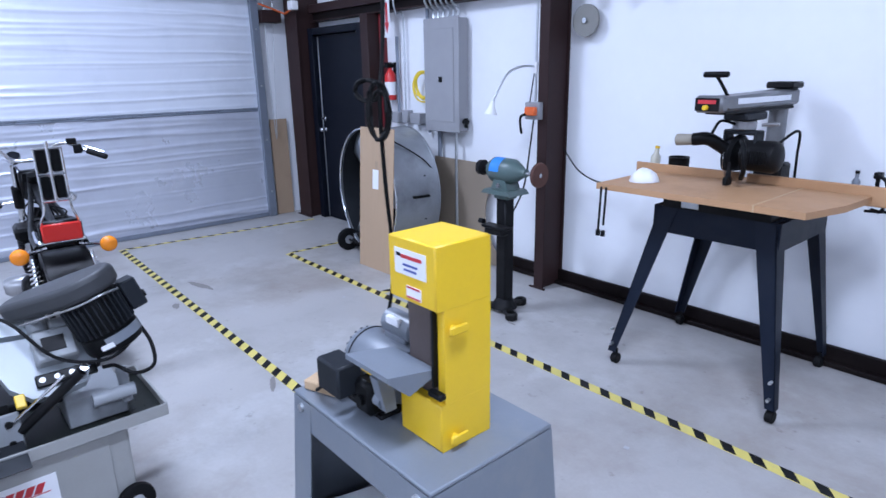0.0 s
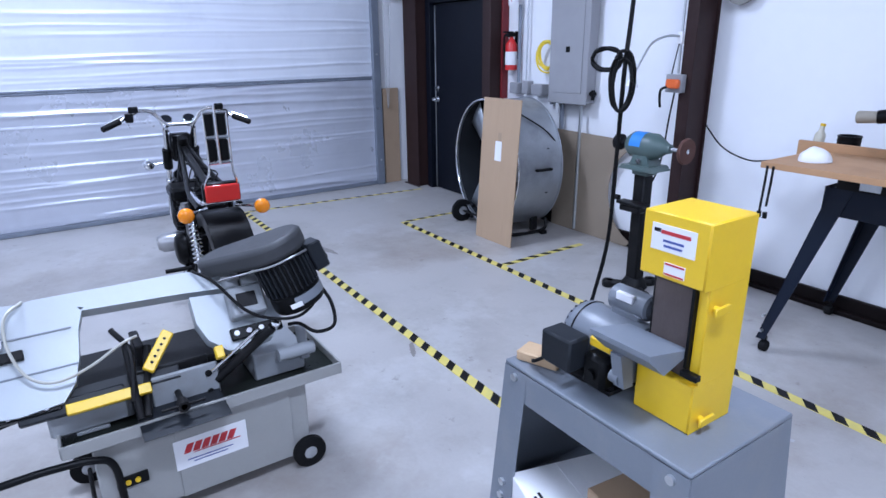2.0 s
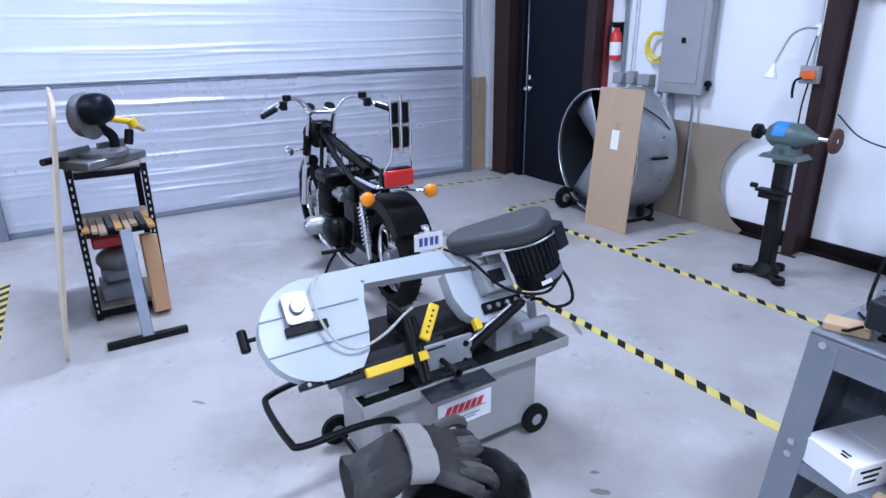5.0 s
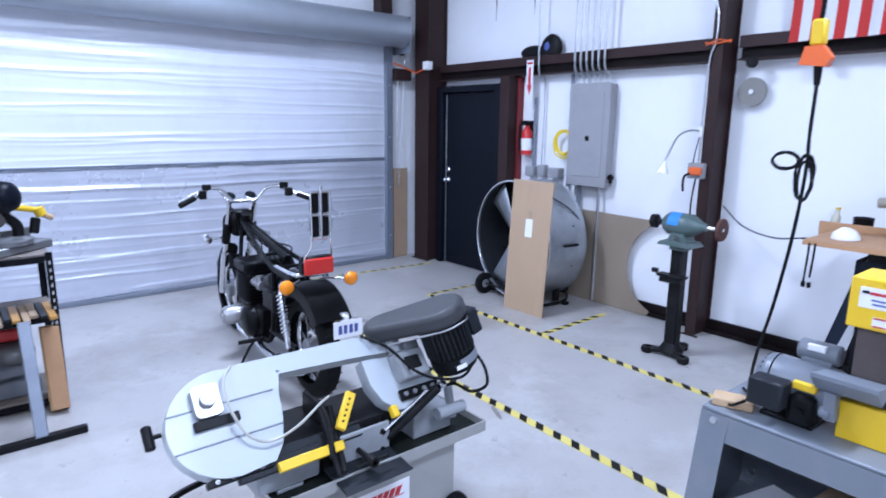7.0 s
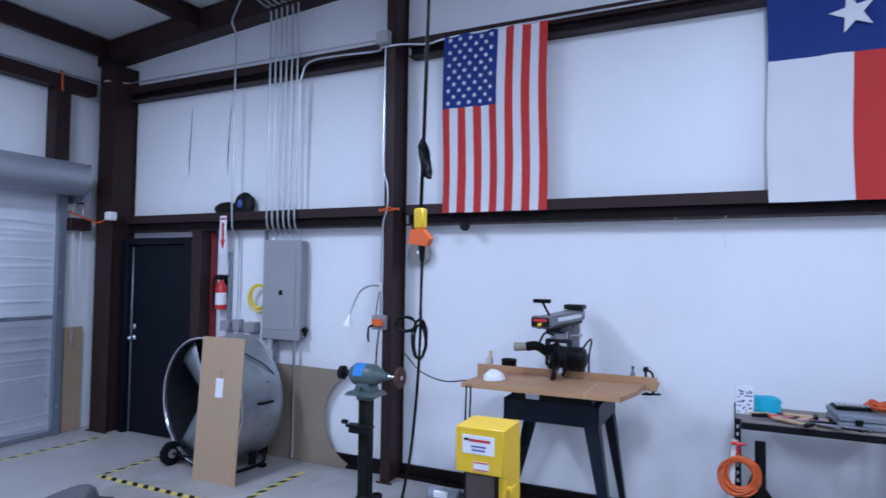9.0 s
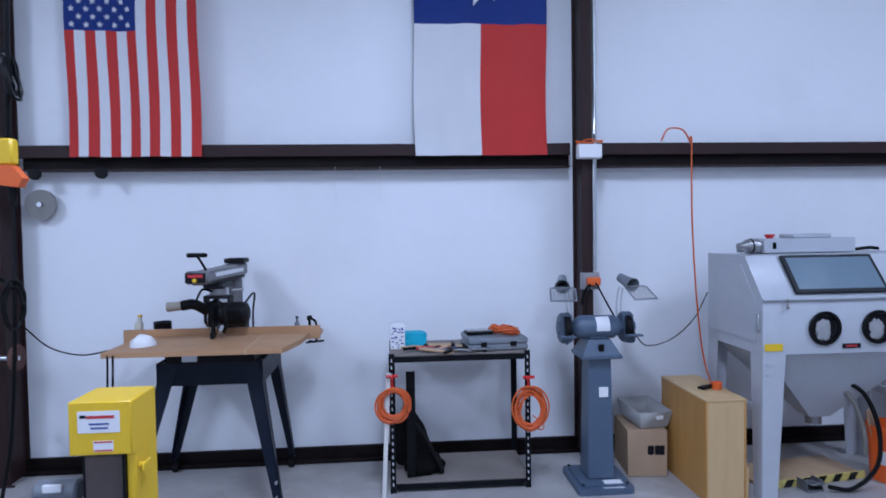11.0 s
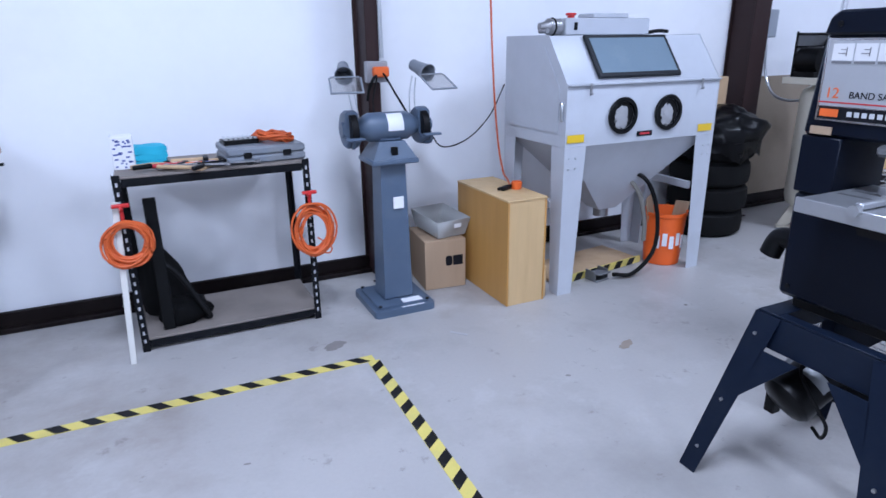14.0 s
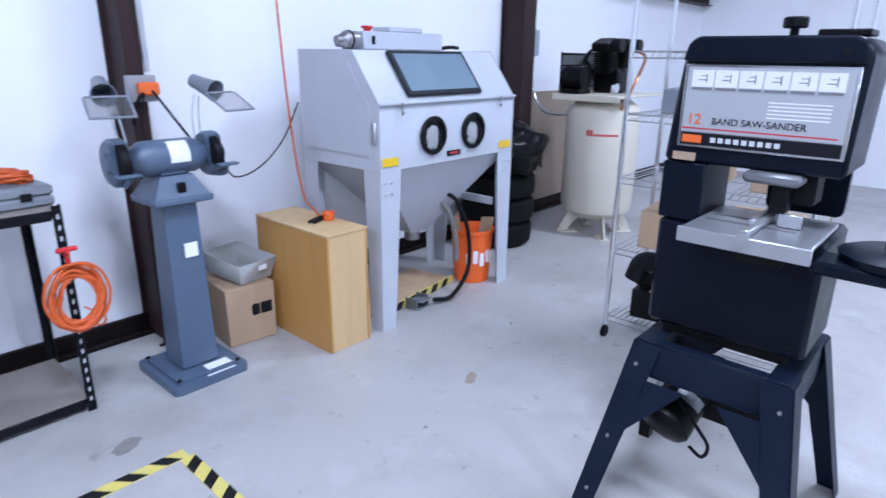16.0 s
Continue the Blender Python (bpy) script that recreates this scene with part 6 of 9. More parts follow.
t = thing("state_flag", pose(0, 0, 0), "cloth flag with blue band, single white star, white and red fields", "flag")
zb = TZ1 - (TZ1 - TZ0) * 0.345
xm = TX0 + (TX1 - TX0) * 0.50
part("blue_field", cloth(TX0, TX1, zb, TZ1, FY, 4.1, nx=16, nz=10), M_FBLU, t, "dark blue band", 60)
part("white_field", cloth(TX0, xm, TZ0, zb, FY, 4.1, nx=10), M_FWHT, t, "white field", 60)
part("red_field", cloth(xm, TX1, TZ0, zb, FY, 4.1, nx=10), M_FRED, t, "red field", 60)
part("header", cloth(TX0, TX1, TZ1 + 0.001, TZ1 + 0.02, FY, 4.1, nx=16, nz=2), M_FWHT, t, "", 60)
o = new("star", star_mesh(0.135, "star", M_FWHT))
o.parent = t
sx = TX0 + (TX1 - TX0) * 0.50
o.matrix_basis = pose(sx, FY + drape(sx, zb + 0.25, 4.1) - 0.024, zb + 0.245, 0, -86, 0)

# ---- buffing grinder on a pedestal ----
M_GREEN = mat("green_grey_enamel", (0.075, 0.115, 0.11), 0.4, var=0.12, bump=0.05, dirt=(0.15, 0.15, 0.14), dscale=7, damount=0.4)
t = thing("buffing_grinder", pose(-2.09, 2.98, 0), "green-grey buffing grinder with blue tape on a black pedestal", "grinder")
bm = B()
for a in (-150, -30, 90):
    box(bm, 0, -0.035, 0.012, 0.19, 0.035, 0.05, 0.012, Matrix.Rotation(radians(a), 4, "Z"))
    cyl(bm, (0.17 * math.cos(radians(a)), 0.17 * math.sin(radians(a)), 0.0), (0.17 * math.cos(radians(a)), 0.17 * math.sin(radians(a)), 0.05), 0.042, seg=16, bev=0.008)
lathe(bm, (0, 0, 0.03), (0, 0, 1), [(0, 0.09), (0.03, 0.08), (0.07, 0.055)], 20)
part("foot", bm, M_DARK, t)
bm = B()
box(bm, -0.045, -0.045, 0.06, 0.045, 0.045, 0.825, 0.01)
part("column", bm, M_DARK, t)
bm = B()
prism(bm, [(-0.14, 0.835), (0.13, 0.835), (0.10, 0.865), (-0.11, 0.865)], -0.09, 0.09, "y")
box(bm, -0.06, -0.05, 0.80, 0.06, 0.05, 0.8345, 0.006)
part("mount_plate", bm, M_GREEN, t)
bm = B()
box(bm, -0.10, -0.13, 0.612, 0.11, -0.05, 0.632, 0.004)
box(bm, -0.08, -0.12, 0.57, 0.08, -0.05, 0.611, 0.006)
cyl(bm, (-0.11, -0.09, 0.64), (-0.15, -0.09, 0.64), 0.018, seg=12)
part("tool_tray", bm, M_DARK, t)
bm = B()
prism(bm, [(-0.075, 0.866), (0.075, 0.866), (0.05, 0.93), (-0.05, 0.93)], -0.06, 0.06, "y")
pd = part("pedestal_block", bm, M_GREEN, t)
bm = B()
cyl(bm, (0.0, -0.062, 0.895), (0.0, -0.072, 0.895), 0.017, seg=14)
part("switch", bm, M_CHROME, pd)
bm = B()
lathe(bm, (-0.14, 0, 0.985), (1, 0, 0), [(0, 0.035), (0.01, 0.055), (0.05, 0.082), (0.21, 0.082), (0.26, 0.055), (0.30, 0.03), (0.32, 0.028)], 28)
bd = part("motor_body", bm, M_GREEN, t)
bm = B()
lathe(bm, (-0.075, 0, 0.985), (1, 0, 0), [(0, 0.0835), (0.085, 0.0835)], 28, False)
for f_ in [f_ for f_ in bm.faces if f_.calc_center_median().z < 0.985 or f_.calc_center_median().y > 0.05]:
    bm.faces.remove(f_)
part("masking_tape", bm, mat("blue_masking_tape", (0.03, 0.22, 0.62), 0.6, var=0.1), bd, "bright blue masking tape")
bm = B()
cyl(bm, (-0.22, 0, 0.985), (-0.135, 0, 0.985), 0.022, seg=14)
lathe(bm, (-0.235, 0, 0.985), (1, 0, 0), [(0, 0.03), (0.0, 0.05), (0.035, 0.052), (0.05, 0.03)], 22)
part("arbor_nut", bm, M_DARK, t)
bm = B()
cyl(bm, (0.17, 0, 0.985), (0.30, 0, 0.985), 0.014, seg=12)
part("spindle", bm, M_CHROME, t)
bm = B()
lathe(bm, (0.275, 0, 0.985), (1, 0, 0), [(0, 0.02), (0, 0.075), (0.012, 0.08), (0.024, 0.075), (0.024, 0.02)], 30)
part("wire_wheel", bm, mat("rusty_wire", (0.1, 0.045, 0.035), 0.7, metal=0.3, var=0.3, bump=0.4, bscale=300), t, "rust-brown wire wheel")

# ---- radial arm saw ----
M_NAVYS = mat("dark_blue_stand_enamel", (0.0095, 0.0135, 0.024), 0.38, var=0.15, bump=0.05, dirt=(0.025, 0.0275, 0.0325), dscale=6, damount=0.35)
M_CHIP = mat("worn_particle_board", (0.43, 0.24, 0.12), 0.6, var=0.12, scale=6, bump=0.15, bscale=150, dirt=(0.34, 0.2, 0.11), dscale=5, damount=0.5)
M_TIN = mat("dull_aluminium", (0.19, 0.195, 0.205), 0.42, metal=0.5, var=0.12, bump=0.06, dirt=(0.15, 0.14, 0.13), dscale=8, damount=0.4)
t = thing("radial_arm_saw", pose(0, 0, 0), "old radial arm saw on a particle-board table and dark blue stand", "saw")
feet = [(-1.115, 2.87), (-0.27, 2.87), (-0.325, 3.64), (-1.145, 3.64)]
tops = [(-0.93, 2.98), (-0.41, 2.98), (-0.41, 3.52), (-0.93, 3.52)]
for (fx, fy), (tx, ty) in zip(feet, tops):
    bm = B()
    sx, sy = (1 if tx > -0.7 else -1), (1 if ty > 3.2 else -1)
    for wx, wy in ((0.10, 0.006), (0.006, 0.10)):
        vs = []
        for (cx, cy, z, k) in ((fx, fy, 0.075, 0.45), (tx, ty, 0.925, 1.0)):
            for ax_ in (0, 1):
                for ay in (0, 1):
                    vs.append(bm.verts.new((cx + sx * 0.03 - sx * ax_ * max(wx * k, 0.006), cy + sy * 0.03 - sy * ay * max(wy * k, 0.006), z)))
        bmesh.ops.convex_hull(bm, input=vs)
    lg = part("leg", bm, M_NAVYS, t)
    bm = B()
    for z in (0.13, 0.22):
        cyl(bm, (fx + sx * 0.0, fy + sy * 0.03 * 1.0, z), (fx, fy + sy * 0.055, z), 0.008, seg=8)
    part("bolt", bm, M_GALV, lg)
    bm = B()
    cyl(bm, (fx + 0.01, fy, 0.045), (fx + 0.01, fy, 0.09), 0.008, seg=8)
    cyl(bm, (fx - 0.014, fy, 0.031), (fx + 0.024, fy, 0.031), 0.031, seg=18, bev=0.005)
    part("caster", bm, M_BLACK, lg)
bm = B()
for b in ((-0.99, 2.95, -0.36, 2.956), (-0.99, 3.54, -0.36, 3.546), (-0.99, 2.9565, -0.984, 3.5395), (-0.366, 2.9565, -0.36, 3.5395)):
    box(bm, b[0], b[1], 0.79, b[2], b[3], 0.93, 0.002)
part("stand_rail", bm, M_NAVYS, t)
bm = B()
prism(bm, [(-0.93, 2.93), (-0.40, 2.93), (-0.40, 3.56), (-0.93, 3.56)], 0.931, 1.0, "z")
part("saw_base", bm, M_DARK, t)
bm = B()
box(bm, -0.83, 2.925, 0.94, -0.74, 2.9295, 0.985, 0.002)
part("crank_plate", bm, M_GALV, t)
bm = B()
prism(bm, [(-1.21, 2.74), (-0.20, 2.74), (-0.135, 3.00), (-0.12, 3.285), (-1.21, 3.285)], 1.012, 1.042, "z")
tb = part("table_board", bm, M_CHIP, t, "worn particle-board table with saw kerfs")
bm = B()
box(bm, -0.412, 2.737, 1.011, -0.404, 3.28, 1.0435, 0.001)
part("saw_kerf", bm, M_WOOD, tb)
bm = B()
box(bm, -1.32, 3.287, 0.995, -0.72, 3.306, 1.085, 0.003)
box(bm, -0.68, 3.287, 0.995, -0.05, 3.306, 1.085, 0.003)
part("fence", bm, M_CHIP, t)
bm = B()
box(bm, -1.32, 3.307, 1.012, -0.05, 3.44, 1.040, 0.003)
part("back_board", bm, M_CHIP, t)
# column, arm, yoke, motor
bm = B()
cyl(bm, (-0.655, 3.52, 0.95), (-0.655, 3.52, 1.49), 0.045, seg=22)
part("column", bm, M_TIN, t)
bm = B()
box(bm, -0.725, 3.46, 1.0, -0.585, 3.60, 1.12, 0.012)
part("column_base", bm, M_DARK, t)
AM = Matrix.Translation((-0.655, 3.52, 0)) @ Matrix.Rotation(radians(-5), 4, "Z")


def armp(name, bm, material, label="", parent=None):
    o = part(name, bm, material, None, label)
    o.data.transform(AM)
    o.parent = parent or t
    return o


bm = B()
prism(bm, [(-0.62, 1.43), (-0.60, 1.482), (-0.20, 1.49), (0.08, 1.50), (0.08, 1.42), (-0.30, 1.42), (-0.58, 1.415)], -0.062, 0.062, "x")
am = armp("arm", bm, M_TIN, "dull grey cast arm")
am.modifiers.new("round", "BEVEL").width = 0.012
bm = B()
box(bm, -0.07, -0.665, 1.41, 0.07, -0.60, 1.488, 0.014)
ac = armp("arm_cap", bm, M_TIN, "", am)
bm = B()
box(bm, -0.06, -0.67, 1.42, 0.06, -0.6655, 1.478, 0.002)
fp = armp("face_plate", bm, M_DARK, "", am)
bm = B()
box(bm, -0.045, -0.673, 1.452, 0.045, -0.6705, 1.470, 0.001)
armp("name_plate", bm, M_REDP, "red and black name plate", fp)
bm = B()
cyl(bm, (0.0, -0.6705, 1.435), (0.0, -0.69, 1.435), 0.012, seg=12, bev=0.002)
armp("index_knob", bm, M_YELLOW, "yellow index knob", fp)
bm = B()
for x in (-0.0645, 0.0625):
    box(bm, x, -0.52, 1.445, x + 0.002, -0.02, 1.472, 0.0005)
armp("side_trim", bm, M_CHROME, "bright trim along the arm", am)
bm = B()
box(bm, -0.05, -0.60, 1.4, 0.05, 0.05, 1.4195, 0.003)
armp("arm_track", bm, M_DARK, "", am)
bm = B()
tube(bm, [(0.0, -0.50, 1.48), (-0.02, -0.54, 1.545), (-0.03, -0.56, 1.572)], 0.008, 8)
cyl(bm, (-0.09, -0.57, 1.58), (0.03, -0.56, 1.58), 0.014, seg=14, bev=0.005)
armp("index_lever", bm, M_BLKPL, "", am)
bm = B()
box(bm, -0.07, -0.03, 1.501, 0.07, 0.09, 1.535, 0.008)
armp("column_cap", bm, M_DARK, "", am)
bm = B()
box(bm, -0.06, -0.42, 1.36, 0.06, -0.22, 1.3995, 0.008)
box(bm, -0.085, -0.36, 1.13, -0.07, -0.28, 1.31, 0.006)
box(bm, 0.07, -0.36, 1.13, 0.085, -0.28, 1.31, 0.006)
box(bm, -0.085, -0.36, 1.29, 0.085, -0.28, 1.312, 0.006)
yk = armp("yoke", bm, M_DKBOX)
bm = B()
cyl(bm, (0, -0.32, 1.313), (0, -0.32, 1.3595), 0.055, seg=22, bev=0.005)
armp("swivel_collar", bm, M_CASTG, "bright worn swivel collar", yk)
bm = B()
cyl(bm, (0.086, -0.32, 1.34), (0.16, -0.30, 1.345), 0.008, seg=8)
armp("swivel_pin", bm, M_CASTG, "", yk)
bm = B()
tube(bm, [(-0.02, -0.36, 1.34), (-0.05, -0.45, 1.36), (-0.08, -0.47, 1.30)], 0.007, 8)
armp("clamp_lever", bm, M_BLKPL, "", yk)
bm = B()
lathe(bm, (0.02, -0.32, 1.19), (1, 0.0, 0), [(0, 0.05), (0.005, 0.075), (0.14, 0.078), (0.16, 0.07), (0.175, 0.04), (0.176, 0)], 28)
mo = armp("motor", bm, M_DARK, "black saw motor")
bm = B()
for k in range(8):
    box(bm, 0.06 + 0.014 * k, -0.402, 1.16, 0.068 + 0.014 * k, -0.394, 1.22, 0.001)
armp("motor_vents", bm, M_BLKPL, "", mo)
bm = B()
lathe(bm, (-0.05, -0.32, 1.175), (1, 0, 0), [(0, 0.0), (0.0, 0.10), (0.035, 0.115), (0.05, 0.10), (0.05, 0.0)], 32)
for vv in bm.verts:
    if vv.co.z < 1.12:
        vv.co.z = 1.12 + (vv.co.z - 1.12) * 0.2
bg = armp("blade_guard", bm, M_BLKPL, "black blade guard")
bm = B()
lathe(bm, (-0.03, -0.32, 1.165), (1, 0, 0), [(0, 0.115), (0.002, 0.115)], 40)
armp("saw_blade", bm, M_CHROME, "", bg)
bm = B()
tube(bm, [(-0.04, -0.40, 1.22), (-0.10, -0.46, 1.27), (-0.17, -0.48, 1.265)], 0.032, 12)
armp("dust_elbow", bm, M_BLKPL, "", bg)
bm = B()
cyl(bm, (-0.165, -0.48, 1.265), (-0.255, -0.49, 1.258), 0.027, 0.03, seg=16, bev=0.003)
armp("dust_spout", bm, mat("grey_beige_plastic", (0.28, 0.25, 0.2), 0.6, var=0.15), "beige dust spout", bg)
bm = B()
tube(bm, [(0.05, -0.42, 1.27), (0.09, -0.47, 1.24), (0.10, -0.47, 1.14), (0.07, -0.43, 1.09)], 0.012, 8)
armp("pull_handle", bm, M_BLKPL, "", yk)
bm = B()
tube(bm, [(0.15, -0.30, 1.24), (0.16, -0.10, 1.30), (0.10, 0.05, 1.15), (0.09, 0.08, 1.0)], 0.007, 7)
armp("motor_cord", bm, M_BLACK, "", yk)
bm = B()
cyl(bm, (0.0, -0.42, 1.08), (0.0, -0.42, 1.16), 0.014, 0.008, seg=10)
box(bm, -0.012, -0.45, 1.048, 0.012, -0.40, 1.09, 0.004)
armp("kickback_rod", bm, M_DARK, "", bg)

t = thing("dust_mask", pose(-1.06, 2.95, 1.0425, 0, 0, 20), "white cup dust mask lying on the saw table", "dust mask")
bm = B()
blob(bm, (0, 0, 0), 0.075, 0.062, 0.068, 0.08, 3, 22)
for vv in bm.verts:
    vv.co.z = max(vv.co.z, 0.0)
part("cup", bm, M_WHITE, t)
bm = B()
tube(bm, [(-0.07, 0, 0.012), (-0.06, -0.06, 0.004), (0.0, -0.085, 0.004), (0.06, -0.05, 0.006), (0.073, 0, 0.012)], 0.003, 6)
part("strap", bm, M_PAPER, t)
t = thing("black_can", pose(-1.10, 3.37, 1.0405), "short black can on the saw's back board", "can")
bm = B()
lathe(bm, (0, 0, 0), (0, 0, 1), [(0, 0.05), (0.005, 0.055), (0.075, 0.056), (0.08, 0.06), (0.085, 0.055), (0.085, 0.05), (0.02, 0.048)], 24)
part("body", bm, M_DARK, t)
bm = B()
torus(bm, (0, 0, 0.055), (0, 0, 1), 0.0565, 0.002, 24, 5)
part("rim", bm, M_BLKPL, t)
t = thing("glass_bottle", pose(-1.27, 3.40, 1.0405), "small brass-tipped oil bottle on the saw's back board", "bottle")
bm = B()
lathe(bm, (0, 0, 0), (0.1, 0, 1), [(0, 0.02), (0.004, 0.028), (0.07, 0.028), (0.09, 0.014), (0.12, 0.012)], 18)
part("body", bm, mat("old_plastic", (0.55, 0.52, 0.42), 0.4, var=0.1), t)
bm = B()
cyl(bm, (0.012, 0, 0.118), (0.013, 0, 0.13), 0.014, seg=12)
part("cap", bm, M_YELLOW, t)
for x, nm, c_ in ((-0.215, "spray_bottle", M_GREY), (-0.13, "c_clamp", M_DARK)):
    t = thing(nm, pose(x, 3.37, 1.0405), "small dark shop bottle at the table end" if nm == "spray_bottle" else "black screw clamp gripping the table end", "bottle" if nm == "spray_bottle" else "clamp")
    bm = B()
    if nm == "spray_bottle":
        lathe(bm, (0, 0, 0), (0, 0, 1), [(0, 0.017), (0.05, 0.017), (0.065, 0.008), (0.085, 0.008)], 16)
        part("body", bm, c_, t)
        bm = B()
        cyl(bm, (0, 0, 0.0855), (0, 0, 0.098), 0.010, seg=10)
        part("cap", bm, M_BLKPL, t)
    else:
        tube(bm, [(0, 0, 0.0), (0, 0, 0.09)], 0.009, 8, bend=False)
        box(bm, -0.016, -0.02, 0.07, 0.016, 0.02, 0.10, 0.004)
        tube(bm, [(0, -0.02, 0.09), (0.05, -0.06, 0.06), (0.05, -0.06, -0.06), (0.0, -0.03, -0.07)], 0.008, 8)
        part("frame", bm, c_, t)
        bm = B()
        cyl(bm, (-0.02, -0.05, -0.075), (0.10, -0.05, -0.065), 0.007, seg=8)
        part("screw", bm, c_, t)
for x in (-1.165, -1.135):
    bm = B()
    tube(bm, [(x, 2.72, 1.03), (x, 2.718, 0.95), (x - 0.006, 2.72, 0.79 if x < -1.15 else 0.83)], 0.006, 7)
    cyl(bm, (x - 0.006, 2.72, 0.80), (x - 0.006, 2.72, 0.77), 0.012, seg=8)
    tagged(part("hanging_wrench", bm, M_DARK), "thin dark wrench hanging from the table edge", "wrench", "hanging wrenches")

# ---- slotted steel shelving ----
M_RIVET = mat("black_powder_coat", (0.0048, 0.0054, 0.0072), 0.4, var=0.15, bump=0.05, dirt=(0.025, 0.025, 0.0275), damount=0.3)
M_SHELF = mat("grey_chipboard_shelf", (0.21, 0.18, 0.16), 0.75, var=0.12, bump=0.12, dirt=(0.15, 0.13, 0.12), damount=0.5)
M_HOLE = mat("slot_shine", (0.5, 0.5, 0.53), 0.5, var=0.1)


def slotted_shelf(m, w, d, h, levels, label, slot=0.045):
    ob = thing("slotted_shelving", m, label, "shelving")
    for sx in (0, 1):
        for sy in (0, 1):
            x, y = (w if sx else 0), (d if sy else 0)
            dx, dy = (-1 if sx else 1), (-1 if sy else 1)
            bm = B()
            box(bm, x, y, 0.0, x + dx * 0.036, y + dy * 0.003, h, 0.001)
            box(bm, x, y + dy * 0.0031, 0.0, x + dx * 0.003, y + dy * 0.036, h, 0.001)
            ps = part("post", bm, M_RIVET, ob)
            bm = B()
            k = 0.05
            while k < h - 0.03:
                box(bm, x + dx * 0.013, y - 0.0006 if not sy else y + 0.0002, k, x + dx * 0.022, y - 0.0002 if not sy else y + 0.0006, k + 0.02, 0)
                box(bm, x - 0.0006 if not sx else x + 0.0002, y + dy * 0.013, k, x - 0.0002 if not sx else x + 0.0006, y + dy * 0.022, k + 0.02, 0)
                k += slot
            tagged(part("slots", bm, M_HOLE, ps, "", 0), kind="stuff")
    for z in levels:
        for b in ((0.037, 0.004, w - 0.037, 0.03), (0.037, d - 0.03, w - 0.037, d - 0.004), (0.004, 0.037, 0.03, d - 0.037), (w - 0.03, 0.037, w - 0.004, d - 0.037)):
            bm = B()
            box(bm, b[0], b[1], z - 0.04, b[2], b[3], z - 0.002, 0.003)
            part("rail", bm, M_RIVET, ob)
        bm = B()
        box(bm, 0.008, 0.008, z - 0.0015, w - 0.008, d - 0.008, z + 0.011, 0.002)
        part("shelf_board", bm, M_SHELF, ob)
    return ob


slotted_shelf(pose(0.405, 3.10, 0), 0.925, 0.50, 0.915, (0.06, 0.895), "black slotted steel shelving unit loaded with shop tools")
ZT = 0.9065
t = thing("tool_case", pose(1.12, 3.30, ZT, 0, 0, 4), "closed grey plastic tool case on the shelving", "tool case")
bm = B()
box(bm, -0.20, -0.16, 0, 0.20, 0.16, 0.042, 0.01)
part("base", bm, M_GREY, t)
bm = B()
box(bm, -0.20, -0.16, 0.0425, 0.20, 0.16, 0.085, 0.01)
part("lid", bm, M_GREY, t)
for x in (-0.1, 0.1):
    bm = B()
    box(bm, x - 0.02, -0.168, 0.03, x + 0.02, -0.1605, 0.06, 0.002)
    part("latch", bm, M_BLKPL, t)
t = thing("socket_rail", pose(1.02, 3.32, ZT + 0.0855, 0, 0, 6), "black socket set tray lying on the tool case", "socket set")
bm = B()
box(bm, -0.09, -0.06, 0, 0.09, 0.06, 0.022, 0.003)
part("tray", bm, M_BLKPL, t)
for k in range(7):
    bm = B()
    cyl(bm, (-0.075 + 0.025 * k, -0.045, 0.030), (-0.075 + 0.025 * k, 0.02, 0.030), 0.009, seg=10)
    part("socket", bm, M_CHROME, t)
coil("orange_cord_coil", (1.20, 3.31, ZT + 0.112), (0.05, 0.05, 1), 0.098, 0.0055, 14, M_OCORD, "flat coil of orange cord on the tool case", "cord coil", 11, 0.8, 0.022)
t = thing("blue_cloth", pose(0.585, 3.38, ZT), "folded bright blue shop cloth on the shelving", "cloth")
bm = B()
for k, (z0, z1, w_) in enumerate(((0.0, 0.032, 0.078), (0.0325, 0.062, 0.082), (0.0625, 0.10, 0.076))):
    prism(bm, rounded(-w_, z0, w_, z1, 0.014, 4), -0.06, 0.06, "y", pose(0, 0, 0, 0, 0, 3 * k))
bmesh.ops.subdivide_edges(bm, edges=[e for e in bm.edges if e.calc_length() > 0.08], cuts=7, use_grid_fill=True)
for vv in bm.verts:
    vv.co += Vector((0.008 * noise.noise(vv.co * 18), 0.008 * noise.noise(vv.co * 15 + Vector((3, 0, 0))), 0.006 * noise.noise(vv.co * 21 + Vector((0, 5, 0)))))
    vv.co.z = max(vv.co.z, 0.001)
part("cloth", bm, mat("blue_shop_cloth", (0.02, 0.40, 0.55), 0.85, var=0.12, bump=0.2, bscale=300), t, "", 60)
t = thing("parts_box", pose(0.465, 3.36, ZT), "upright white box printed with small blue shapes", "box")
bm = B()
box(bm, -0.05, -0.07, 0, 0.05, 0.07, 0.16, 0.003)
part("carton", bm, M_PAPER, t)
rnd = random.Random(5)
bars(t, pose(0, -0.0702, 0.08, 90), [(rnd.uniform(-0.035, 0.035), rnd.uniform(-0.07, 0.07), rnd.uniform(0.008, 0.022)) for _ in range(26)], 0, M_BLUEP, 0.008)
rnd = random.Random(12)
